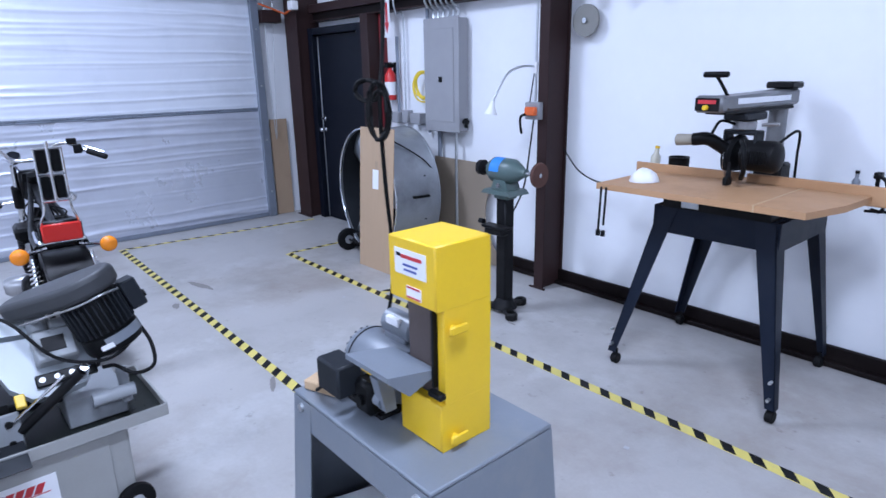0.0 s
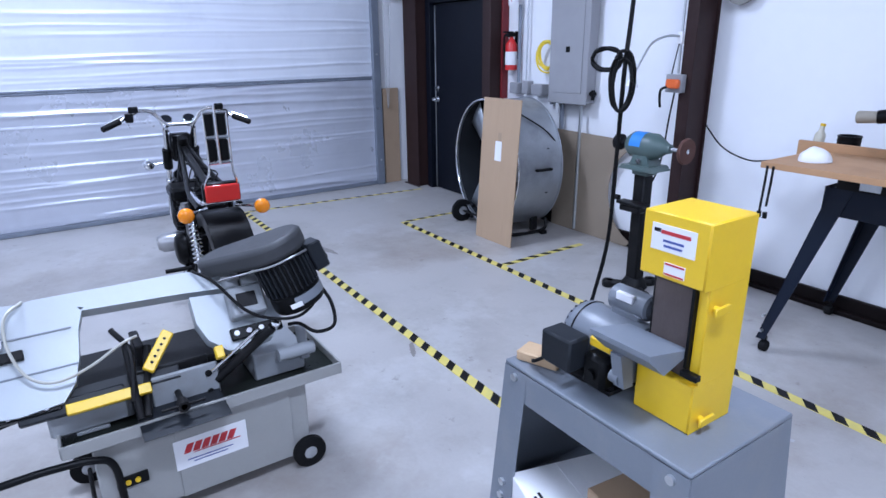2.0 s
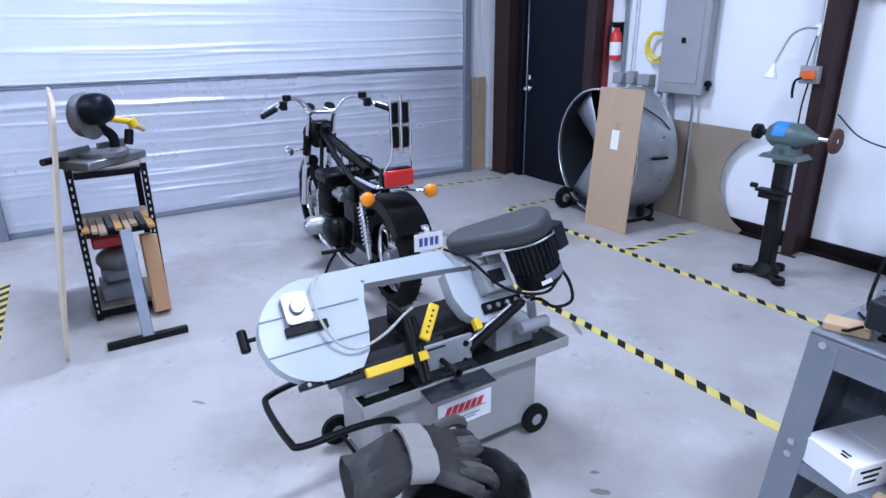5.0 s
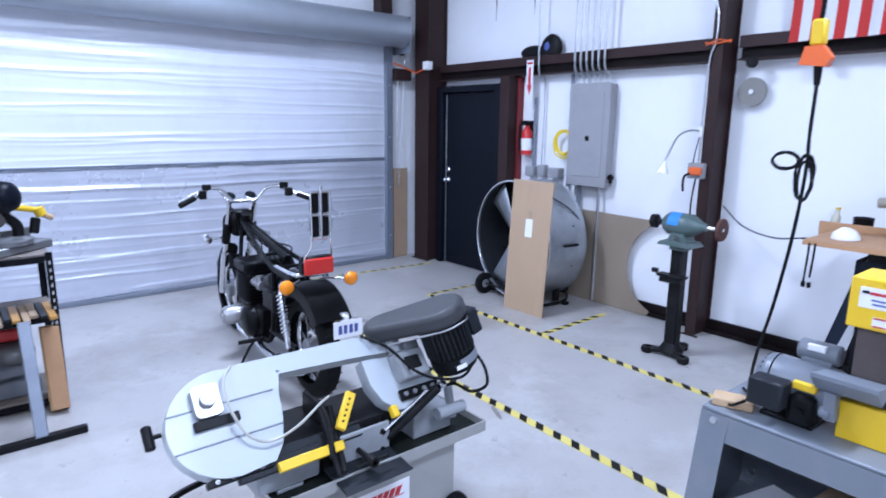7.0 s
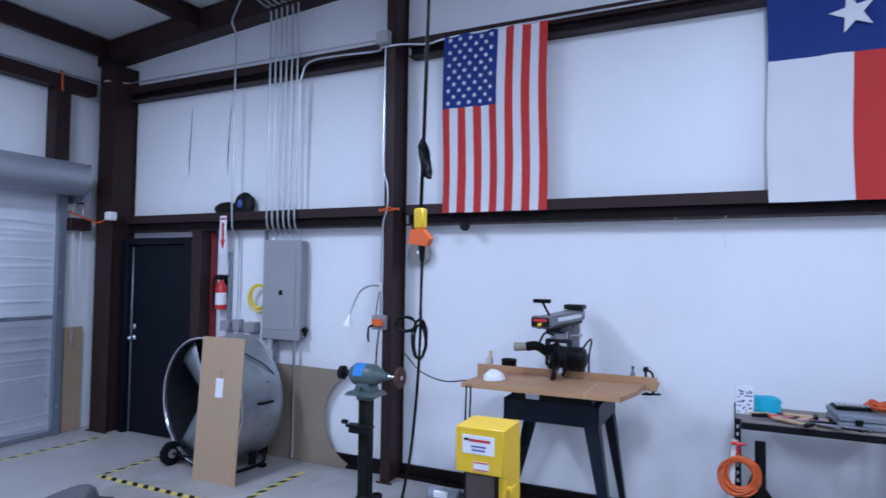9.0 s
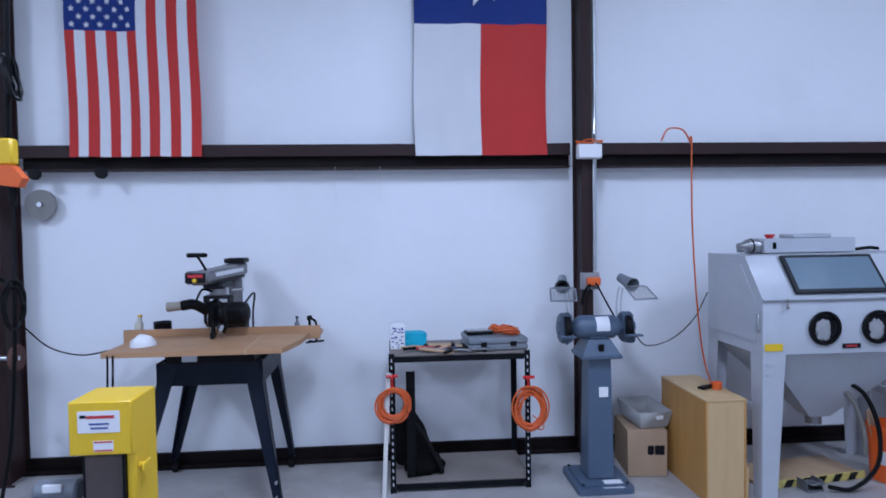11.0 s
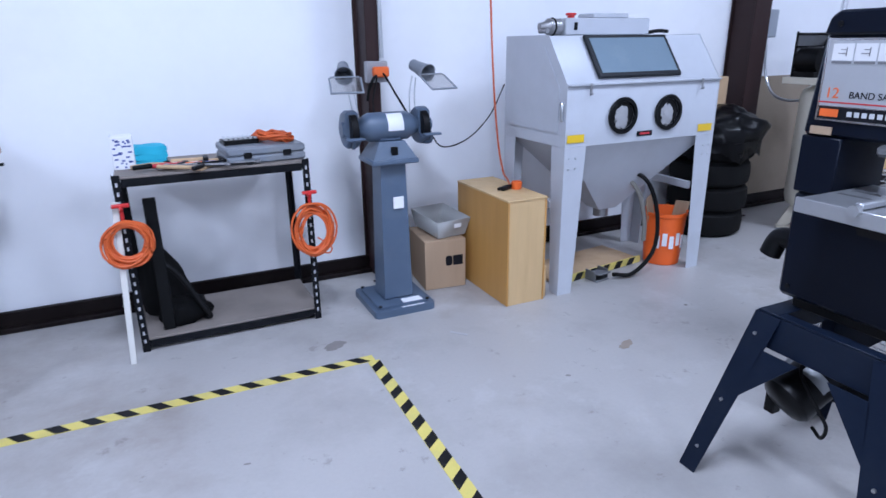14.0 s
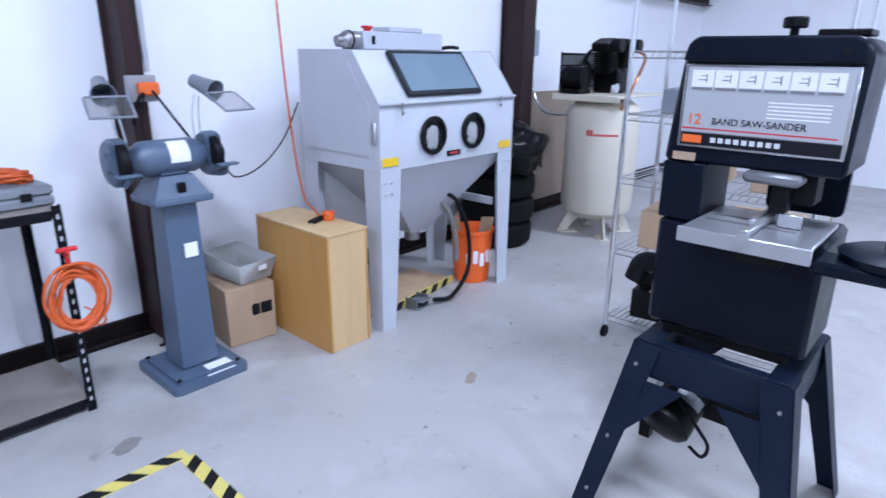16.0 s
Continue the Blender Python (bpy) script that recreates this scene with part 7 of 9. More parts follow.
for k in range(24):
    ln = rnd.uniform(0.12, 0.24)
    m = pose(rnd.uniform(0.48, 0.86), rnd.uniform(3.13, 3.32), ZT + 0.0075 + 0.0045 * (k % 5), 0, 0, rnd.uniform(-35, 30))
    if k % 3 == 0:
        t = thing("screwdriver", m, "screwdriver with a coloured handle among the tools", "screwdriver", "hand tools")
        bm = B()
        cyl(bm, (0, 0, 0), (0.09, 0, 0), 0.011, 0.013, seg=10, bev=0.003)
        part("handle", bm, (M_YELLOW, M_REDP, M_BLUEP, M_BLKPL, M_ORANGE)[k // 3 % 5], t)
        bm = B()
        cyl(bm, (0.09, 0, 0), (0.09 + ln * 0.6, 0, 0), 0.004, seg=8)
        part("shaft", bm, M_CHROME, t)
    elif k % 3 == 1:
        t = thing("wrench", m, "steel wrench lying on the shelving", "wrench", "hand tools")
        bm = B()
        box(bm, 0, -0.008, -0.004, ln, 0.008, 0.004, 0.002)
        cyl(bm, (0, 0, -0.006), (0, 0, 0.006), 0.017, seg=12)
        cyl(bm, (ln, 0, -0.006), (ln, 0, 0.006), 0.014, seg=12)
        part("body", bm, M_CASTG if k % 2 else M_DARK, t)
    else:
        t = thing("hammer", m, "claw hammer with a wooden handle among the tools", "hammer", "hand tools")
        bm = B()
        cyl(bm, (0, 0, 0), (ln, 0, 0), 0.011, 0.009, seg=10)
        part("handle", bm, M_WOOD, t)
        bm = B()
        box(bm, ln - 0.012, -0.045, -0.007, ln + 0.015, 0.045, 0.012, 0.005)
        part("head", bm, M_DARK, t)
bm = B()
box(bm, -0.16, -0.025, 0, 0.16, 0.025, 0.012, 0.003)
o = tagged(part("wood_lath", bm, M_WOOD), "thin wooden slat on the shelving", "wood strip")
o.matrix_basis = pose(0.86, 3.22, ZT + 0.0003, 0, 0, 60)

for x, z, sq, seed in ((0.425, 0.60, 1.06, 21), (1.31, 0.565, 1.26, 22)):
    t = thing("cord_hook", pose(x, 3.098, z + 0.155), "red handled hook on the shelving post", "hook", "cord hooks")
    bm = B()
    tube(bm, [(0, -0.002, 0.0), (0, -0.035, 0.0), (0, -0.055, 0.018)], 0.008, 8)
    part("hook", bm, M_RED, t)
    bm = B()
    cyl(bm, (-0.038, -0.04, 0.025), (0.038, -0.04, 0.025), 0.010, seg=10, bev=0.003)
    box(bm, -0.008, -0.034, -0.05, 0.008, -0.024, 0.02, 0.003)
    part("handle", bm, M_RED, t)
    coil("orange_cord_coil", (x + 0.005, 3.045, z + 0.125 - 0.12 * sq), (0.1, -1, 0.05), 0.095 if sq < 1.2 else 0.104, 0.0058, 16, M_OCORD, "coil of orange cord hanging on the shelving post", "cord coil", seed, sq, 0.017)
bm = B()
tube(bm, [(1.33, 3.04, 0.50), (1.40, 3.04, 0.44), (1.39, 3.05, 0.40), (1.33, 3.05, 0.42)], 0.004, 6)
tagged(part("cord_end", bm, M_OCORD), "loose end of orange cord", "cord")
bm = B()
box(bm, -0.012, -0.010, 0, 0.016, 0.010, 0.80, 0.002)
o = tagged(part("wood_stick", bm, mat("whitewashed_stick", (0.62, 0.6, 0.56), 0.7, var=0.1)), "pale wooden stick leaning on the shelving post", "stick")
o.matrix_basis = pose(0.36, 2.995, 0, -7, 3, 0)
t = thing("black_bag", pose(0.60, 3.34, 0.0715), "slumped black fabric bag standing on the lower shelf", "bag")
bm = B()
blob(bm, (0, 0, 0), 1, 1, 1, 0.12, 7, 30)
for vv in bm.verts:
    h = min(1, max(0, (vv.co.z + 1) / 2))
    k = 0.155 * (1 - h) ** 0.9 + 0.032
    vv.co = Vector((-0.03 - 0.05 * h + vv.co.x * k, vv.co.y * k * 0.9 + 0.03, 0.47 * h ** 1.15))
    vv.co += Vector((0.016 * noise.noise(vv.co * 11), 0.02 * noise.noise(vv.co * 9), 0))
blob(bm, (0.03, -0.05, 0.05), 0.13, 0.12, 0.09, 0.3, 3, 20)
for vv in bm.verts:
    vv.co.z = max(vv.co.z, 0.0)
part("body", bm, mat("black_nylon", (0.0024, 0.0024, 0.0027), 0.85, var=0.3, bump=0.2, spec=0.2), t)
bm = B()
tube(bm, [(-0.05, -0.1, 0.36), (0.03, -0.13, 0.27), (0.11, -0.16, 0.12), (0.15, -0.15, 0.03), (0.12, -0.10, 0.014)], 0.014, 8)
part("strap", bm, M_BLACK, t)
bm = B()
box(bm, -0.03, -0.012, 0.0, 0.03, 0.012, 0.70, 0.003)
o = tagged(part("black_bar", bm, M_BLKPL), "black flat bar standing on the lower shelf", "bar")
o.matrix_basis = pose(0.545, 3.18, 0.0715, -3, 0, 0)

# ---- blue pedestal grinder ----
M_BLUE = mat("blue_grey_machine_enamel", (0.075, 0.11, 0.165), 0.4, var=0.1, bump=0.05, dirt=(0.13, 0.15, 0.17), dscale=6, damount=0.35)
t = thing("pedestal_grinder", pose(1.785, 3.13, 0), "blue-grey double wheel grinder on a tall pedestal", "grinder")
bm = B()
prism(bm, rounded(-0.185, -0.205, 0.185, 0.205, 0.03), 0.0, 0.04, "z")
prism(bm, rounded(-0.155, -0.175, 0.155, 0.175, 0.03), 0.0405, 0.055, "z")
bp = part("base_plate", bm, M_BLUE, t)
for sx in (-1, 1):
    for sy in (-1, 1):
        bm = B()
        cyl(bm, (sx * 0.145, sy * 0.165, 0.0555), (sx * 0.145, sy * 0.165, 0.062), 0.011, seg=8)
        part("anchor_bolt", bm, M_DARK, bp)
bm = B()
box(bm, -0.02, -0.19, 0.0402, 0.12, -0.178, 0.041, 0)
box(bm, 0.0, -0.16, 0.0552, 0.12, -0.10, 0.0562, 0)
part("label", bm, M_PAPER, bp, "white paper label on the base", 0)
bm = B()
vs = []
for z, w_, d_ in ((0.0555, 0.088, 0.085), (0.855, 0.074, 0.07)):
    for sx in (-1, 1):
        for sy in (-1, 1):
            vs.append(bm.verts.new((sx * w_, sy * d_, z)))
bmesh.ops.convex_hull(bm, input=vs)
cl = part("column", bm, M_BLUE, t)
cl.modifiers.new("round", "BEVEL").width = 0.008
bm = B()
box(bm, -0.01, -0.0855, 0.60, 0.05, -0.0765, 0.665, 0.0)
part("label", bm, M_PAPER, cl, "small white label on the column", 0)
bm = B()
vs = []
for z, w_, d_ in ((0.885, 0.125, 0.115), (0.975, 0.075, 0.07)):
    for sx in (-1, 1):
        for sy in (-1, 1):
            vs.append(bm.verts.new((sx * w_, sy * d_, z)))
bmesh.ops.convex_hull(bm, input=vs)
box(bm, -0.135, -0.125, 0.8555, 0.135, 0.125, 0.8845, 0.006)
cp = part("pedestal_cap", bm, M_BLUE, t)
bm = B()
box(bm, -0.018, -0.112, 0.905, 0.018, -0.092, 0.95, 0.004)
part("switch", bm, M_BLKPL, cp)
bm = B()
lathe(bm, (-0.17, 0, 1.05), (1, 0, 0), [(0, 0.04), (0.02, 0.055), (0.06, 0.078), (0.28, 0.078), (0.32, 0.055), (0.34, 0.04)], 28)
box(bm, -0.06, -0.05, 0.9755, 0.06, 0.05, 1.0, 0.006)
bd = part("motor_body", bm, M_BLUE, t)
bm = B()
lathe(bm, (-0.02, 0, 1.05), (1, 0, 0), [(0, 0.0795), (0.09, 0.0795)], 28, False)
for f_ in [f_ for f_ in bm.faces if f_.calc_center_median().y > -0.03 or f_.calc_center_median().z < 1.04]:
    bm.faces.remove(f_)
part("label", bm, M_PAPER, bd, "white and yellow rating label")
for s in (-1, 1):
    bm = B()
    lathe(bm, (s * 0.172, 0.01, 1.045), (s, 0, 0), [(0, 0.03), (0, 0.092), (0.012, 0.102), (0.058, 0.102), (0.072, 0.09), (0.076, 0.045), (0.088, 0.04), (0.088, 0.0)], 32)
    for vv in bm.verts:
        if vv.co.y < -0.03 and vv.co.z > 1.0:
            vv.co.y = -0.03
    gd_ = part("wheel_guard", bm, M_BLUE, t)
    bm = B()
    lathe(bm, (s * 0.187, -0.006, 1.045), (s, 0, 0), [(0, 0.02), (0, 0.085), (0.036, 0.085), (0.036, 0.02)], 32)
    part("grinding_wheel", bm, M_DARK, gd_)
    bm = B()
    box(bm, s * 0.22 - 0.05, -0.135, 1.0, s * 0.22 + 0.05, -0.095, 1.012, 0.003)
    tube(bm, [(s * 0.22, -0.11, 1.0), (s * 0.22, -0.08, 0.96), (s * 0.2, 0.0, 0.95)], 0.010, 8)
    part("tool_rest", bm, M_BLUE, t)
    bm = B()
    tube(bm, [(s * 0.15, 0.03, 1.10), (s * 0.16, 0.05, 1.22), (s * 0.18, 0.05, 1.31)], 0.004, 7)
    tube(bm, [(s * 0.18, 0.03, 1.12), (s * 0.19, 0.05, 1.22), (s * 0.20, 0.05, 1.30)], 0.004, 7)
    ar = part("lamp_arm", bm, M_GALV, t)
    bm = B()
    lathe(bm, (s * 0.20, 0.10, 1.37), (s * 0.25, -0.92, -0.30), [(0, 0.018), (0.01, 0.031), (0.11, 0.036), (0.15, 0.05), (0.15, 0.046), (0.02, 0.029)], 20)
    lh = part("lamp_shade", bm, M_GREY, ar, "grey lamp shade over the wheel")
    bm = B()
    m = pose(s * 0.255, -0.125, 1.285, 30, 0, s * 12)
    for b in ((-0.085, -0.075, 0.085, -0.065), (-0.075, 0.065, 0.075, 0.075), (-0.085, -0.065, -0.075, 0.065), (0.075, -0.065, 0.085, 0.065)):
        box(bm, b[0], b[1], -0.004, b[2], b[3], 0.004, 0.002, m)
    part("eye_shield_frame", bm, M_GREY, ar)
    bm = B()
    box(bm, -0.074, -0.064, -0.0012, 0.074, 0.064, 0.0012, 0, m)
    gm = bpy.data.materials.get("clear_shield") or bpy.data.materials.new("clear_shield")
    gm.use_nodes = True
    gm.node_tree.nodes["Principled BSDF"].inputs["Transmission Weight"].default_value = 1.0
    gm.node_tree.nodes["Principled BSDF"].inputs["Roughness"].default_value = 0.12
    part("eye_shield", bm, gm, ar, "clear scratched eye shield")
bm = B()
tube(bm, [(0.15, 0.02, 1.08), (0.12, 0.15, 1.2), (0.09, 0.28, 1.32), (0.07, 0.32, 1.325)], 0.006, 7)
tube(bm, [(-0.02, 0.07, 1.05), (0.0, 0.22, 1.15), (0.06, 0.30, 1.30)], 0.005, 7)
part("power_cord", bm, M_BLACK, t)
bm = B()
tube(bm, [(2.04, 3.15, 1.02), (2.2, 3.3, 0.88), (2.45, 3.45, 0.89), (2.64, 3.5, 1.02), (2.74, 3.48, 1.22)], 0.0042, 7)
tagged(part("grinder_cord", bm, M_BLACK), "black cord sagging from grinder to blast cabinet", "cord")
bm = B()
tube(bm, [(2.66, 3.60, 2.34), (2.66, 3.56, 2.36), (2.60, 3.44, 2.1), (2.585, 3.40, 1.72), (2.612, 3.40, 1.24), (2.65, 3.40, 0.87), (2.68, 3.38, 0.67), (2.62, 3.22, 0.649), (2.55, 3.08, 0.649)], 0.006, 7)
tagged(part("orange_drop_cord", bm, M_OCORD), "orange cord hanging from the girt to the cabinet", "cord")
bm = B()
tube(bm, [(2.44, 3.585, 2.345), (2.49, 3.575, 2.43), (2.60, 3.57, 2.42), (2.66, 3.55, 2.30)], 0.006, 7)
tagged(part("orange_cord_hoop", bm, M_OCORD), "orange cord looped over the girt", "cord")

# ---- wood cabinet and boxes ----
M_OAK = mat("yellow_oak_veneer", (0.48, 0.245, 0.065), 0.45, var=0.10, scale=4, bump=0.06, bscale=40, stretch=(5, 5, 0.6), dirt=(0.44, 0.23, 0.07), damount=0.4)
M_OAKL = mat("pale_birch_veneer", (0.56, 0.38, 0.19), 0.5, var=0.10, scale=4, bump=0.06, bscale=40, stretch=(5, 5, 0.6), dirt=(0.48, 0.31, 0.15), damount=0.4)
t = thing("wood_cabinet", pose(2.345, 2.752, 0), "narrow yellow oak cabinet standing by the blast cabinet", "cabinet")
bm = B()
box(bm, 0, 0.0, 0, 0.012, 0.63, 0.628, 0.002)
part("side_panel", bm, M_OAK, t)
bm = B()
box(bm, 0.249, 0.0, 0, 0.261, 0.63, 0.628, 0.002)
part("side_panel", bm, M_OAK, t)
bm = B()
box(bm, 0.0125, 0.002, 0, 0.2485, 0.014, 0.628, 0.002)
part("end_panel", bm, M_OAKL, t)
bm = B()
box(bm, 0.0125, 0.616, 0, 0.2485, 0.628, 0.628, 0.002)
part("end_panel", bm, M_OAKL, t)
bm = B()
box(bm, -0.002, -0.002, 0.6285, 0.263, 0.632, 0.640, 0.002)
part("top_panel", bm, M_OAKL, t)
bm = B()
box(bm, 0.264, 0.03, 0, 0.295, 0.05, 0.20, 0.003)
tagged(part("wood_offcut", bm, M_OAKL), "small wood offcut beside the cabinet", "wood offcut").matrix_basis = pose(2.345, 2.752, 0)
t = thing("orange_clamp", pose(2.52, 3.02, 0.6405, 0, 0, 25), "orange and black spring clamp lying on the cabinet", "clamp")
bm = B()
box(bm, -0.09, -0.012, 0, 0.02, 0.012, 0.024, 0.006)
tube(bm, [(-0.1, 0.02, 0.012), (-0.03, 0.0, 0.02), (0.06, -0.03, 0.014)], 0.009, 8)
part("jaw", bm, M_DARK, t)
bm = B()
lathe(bm, (0.02, -0.03, 0.0), (0, 0, 1), [(0, 0.03), (0.04, 0.034), (0.045, 0.028), (0.02, 0.024)], 18)
part("orange_knob", bm, M_ORANGE, t)

t = carton("cardboard_box", pose(2.175, 3.36, 0, 0, 0, -6), 0.27, 0.36, 0.32, M_CARD, "brown corrugated box printed with a black mark")
bm = B()
prism(bm, rounded(0.0, 0.15, 0.045, 0.215, 0.015), -0.1815, -0.1803, "y")
prism(bm, [(0.05, 0.15), (0.115, 0.15), (0.115, 0.215), (0.05, 0.215)], -0.1815, -0.1803, "y")
part("print", bm, M_PRINT, t, "bold black printed mark", 0)
t = thing("plastic_bin", pose(2.20, 3.36, 0.3215, 5, 0, 8), "grey translucent plastic bin on the box", "bin")
bm = B()
vs = []
prof_o = [(-0.10, -0.14), (0.10, -0.14), (0.10, 0.14), (-0.10, 0.14)]
lo = [bm.verts.new((x, y, 0.016)) for x, y in prof_o]
hi = [bm.verts.new((x * 1.25, y * 1.15, 0.13)) for x, y in prof_o]
bm.faces.new(lo)
for i in range(4):
    bm.faces.new((lo[i], lo[(i + 1) % 4], hi[(i + 1) % 4], hi[i]))
o = part("tub", bm, mat("grey_bin_plastic", (0.33, 0.33, 0.32), 0.35, var=0.08), t)
o.modifiers.new("thick", "SOLIDIFY").thickness = 0.004
bm = B()
box(bm, 0.0, -0.166, 0.08, 0.05, -0.160, 0.105, 0.0)
part("label", bm, M_PAPER, t, "", 0)

# ---- abrasive blast cabinet ----
M_BLAST = mat("pale_grey_powder_coat", (0.47, 0.49, 0.53), 0.4, var=0.05, bump=0.06, dirt=(0.40, 0.41, 0.43), dscale=3, damount=0.4)
M_BGLASS = mat("dusty_window_glass", (0.16, 0.22, 0.27), 0.12, var=0.1, scale=2, bump=0.0, dirt=(0.24, 0.30, 0.34), dscale=3, damount=0.5)
M_PLATEG = mat("grey_cloth_cuff", (0.30, 0.30, 0.31), 0.8, var=0.2, bump=0.2)
BW, BD = 1.16, 0.66
t = thing("blast_cabinet", pose(2.71, 2.755, 0), "pale grey abrasive blast cabinet with window and two arm ports", "blast cabinet")
prof = [(0.0, 0.905), (0.0, 1.25), (0.20, 1.515), (BD, 1.515), (BD, 0.905)]
bm = B()
prism(bm, [(0.004, 0.905), (0.004, 1.25), (0.203, 1.511), (BD - 0.004, 1.511), (BD - 0.004, 0.905)], 0.004, BW - 0.004, "x")
bd = part("housing", bm, M_BLAST, t)
for x in (0.0, BW - 0.004):
    bm = B()
    prism(bm, prof, x, x + 0.004, "x")
    sd = part("side_door", bm, M_BLAST, t)
    bm = B()
    xo = -0.006 if x == 0 else BW + 0.002
    prism(bm, [(0.07, 0.98), (0.07, 1.23), (0.235, 1.455), (BD - 0.06, 1.455), (BD - 0.06, 0.98)], xo, xo + 0.005, "x")
    part("raised_panel", bm, M_BLAST, sd)
    bm = B()
    box(bm, xo - 0.012, 0.02, 1.05, xo + 0.004, 0.05, 1.16, 0.004)
    part("latch", bm, M_GALV, sd)
sl = math.atan2(0.265, 0.20)
SM = Matrix.Translation((0, 0, 1.25)) @ Matrix.Rotation(sl, 4, "X")
slen = math.hypot(0.265, 0.20)
bm = B()
box(bm, 0.22, 0.03, 0.0005, 0.84, slen - 0.015, 0.022, 0.006, SM)
wn = part("window_frame", bm, M_DKBOX, t)
bm = B()
box(bm, 0.248, 0.056, 0.0222, 0.812, slen - 0.041, 0.0245, 0.0, SM)
part("window_pane", bm, M_BGLASS, wn, "dusty blue-grey window pane")
bm = B()
box(bm, -0.004, -0.014, 1.243, BW + 0.004, -0.0005, 1.256, 0.003)
part("lid_lip", bm, M_BLAST, t)
for x in (0.40, 0.75):
    bm = B()
    lathe(bm, (x, 0.0, 1.065), (0, -1, 0), [(-0.02, 0.076), (0.0, 0.104), (0.012, 0.107), (0.018, 0.101), (0.018, 0.083), (0.004, 0.08)], 36, False)
    pr = part("arm_port", bm, M_BLKPL, t)
    bm = B()
    lathe(bm, (x, -0.004, 1.065), (0, 1, 0), [(0.0, 0.0), (0.001, 0.079), (0.002, 0.079)], 28)
    pg = part("port_sleeve", bm, M_DARK, pr)
    bm = B()
    blob(bm, (x - 0.014, -0.010, 1.05), 0.045, 0.010, 0.062, 0.55, int(x * 10), 18)
    part("sleeve_cuff", bm, M_PLATEG, pr)
for x in (0.15, 1.0):
    bm = B()
    box(bm, x - 0.008, -0.016, 1.19, x + 0.008, -0.0145, 1.256, 0.0)
    cyl(bm, (x, -0.017, 1.20), (x, -0.028, 1.20), 0.008, seg=10)
    part("toggle_latch", bm, M_CASTG, t)
for x in (0.075, 1.08):
    bm = B()
    box(bm, x - 0.062, -0.0016, 0.93, x + 0.055, -0.0004, 0.975, 0)
    part("warning_label", bm, M_YELLOW, t, "yellow warning label", 0)
bm = B()
box(bm, 0.52, -0.0018, 0.935, 0.64, -0.0004, 0.965, 0)
mk = part("maker_label", bm, M_PRINT, t, "black label with red print", 0)
bars(t, pose(0.58, -0.0019, 0.95, 90), [(0.0, 0, 0.075)], 0, M_REDP, 0.012)
for x0, sx in ((0.0, 1), (BW, -1)):
    for y0, sy in ((0.0, 1), (BD, -1)):
        bm = B()
        for (wt, wb, ax_) in ((0.15, 0.10, "x"), (0.13, 0.09, "y")):
            vs = []
            for z, w_ in ((0.0, wb), (0.904, wt)):
                for th in (0.0, 0.004):
                    for e in (0.0, w_):
                        if ax_ == "x":
                            vs.append(bm.verts.new((x0 + sx * e, y0 + sy * th, z)))
                        else:
                            vs.append(bm.verts.new((x0 + sx * th, y0 + sy * max(e, 0.0045), z)))
            bmesh.ops.convex_hull(bm, input=vs)
        lg = part("leg", bm, M_BLAST, t)
        for z in (0.78, 0.84):
            for e in (0.03, 0.08):
                bm = B()
                cyl(bm, (x0 + sx * e, y0, z), (x0 + sx * e, y0 - sy * 0.005, z), 0.006, seg=8)
                part("bolt", bm, M_GALV, lg)
bm = B()
lo = [bm.verts.new(p) for p in ((0.5, 0.27, 0.42), (0.64, 0.27, 0.42), (0.64, 0.40, 0.42), (0.5, 0.40, 0.42))]
hi = [bm.verts.new(p) for p in ((0.03, 0.02, 0.904), (BW - 0.03, 0.02, 0.904), (BW - 0.03, BD - 0.02, 0.904), (0.03, BD - 0.02, 0.904))]
bm.faces.new(lo)
bm.faces.new(hi)
for i in range(4):
    bm.faces.new((lo[i], lo[(i + 1) % 4], hi[(i + 1) % 4], hi[i]))
part("hopper", bm, M_BLAST, t)
bm = B()
cyl(bm, (0.57, 0.335, 0.36), (0.57, 0.335, 0.419), 0.05, seg=18)
part("hopper_outlet", bm, M_CASTG, t)
for x in (0.006, BW - 0.03):
    bm = B()
    box(bm, x, 0.13, 0.52, x + 0.024, BD - 0.13, 0.57, 0.003)
    part("side_brace", bm, M_BLAST, t)
bm = B()
box(bm, 0.26, 0.40, 1.516, 0.92, 0.60, 1.615, 0.006)
box(bm, 0.48, 0.42, 1.616, 0.76, 0.58, 1.645, 0.006)
bx = part("light_box", bm, M_BLAST, t)
bm = B()
cyl(bm, (0.33, 0.45, 1.616), (0.33, 0.45, 1.63), 0.022, seg=14)
cyl(bm, (0.33, 0.45, 1.63), (0.33, 0.45, 1.645), 0.034, seg=16, bev=0.004)
part("red_knob", bm, M_RED, bx, "red mushroom knob")
bm = B()
box(bm, 0.32, 0.396, 1.545, 0.345, 0.3995, 1.59, 0.002)
part("rocker_switch", bm, M_BLKPL, bx)
bm = B()
lathe(bm, (0.255, 0.44, 1.565), (-1, 0, 0), [(0, 0.03), (0.02, 0.048), (0.10, 0.048), (0.12, 0.03), (0.16, 0.022)], 20)
cyl(bm, (0.10, 0.44, 1.54), (0.10, 0.36, 1.54), 0.014, seg=10)
rg = part("air_regulator", bm, M_CASTG, t)
bm = B()
torus(bm, (0.185, 0.44, 1.565), (1, 0, 0), 0.048, 0.006, 20, 6)
part("clamp_band", bm, M_BLKPL, rg)
bm = B()
tube(bm, [(0.98, 0.48, 1.53), (1.06, 0.46, 1.54), (1.12, 0.44, 1.535)], 0.012, 8)
part("air_fitting", bm, M_DARK, t)
bm = B()
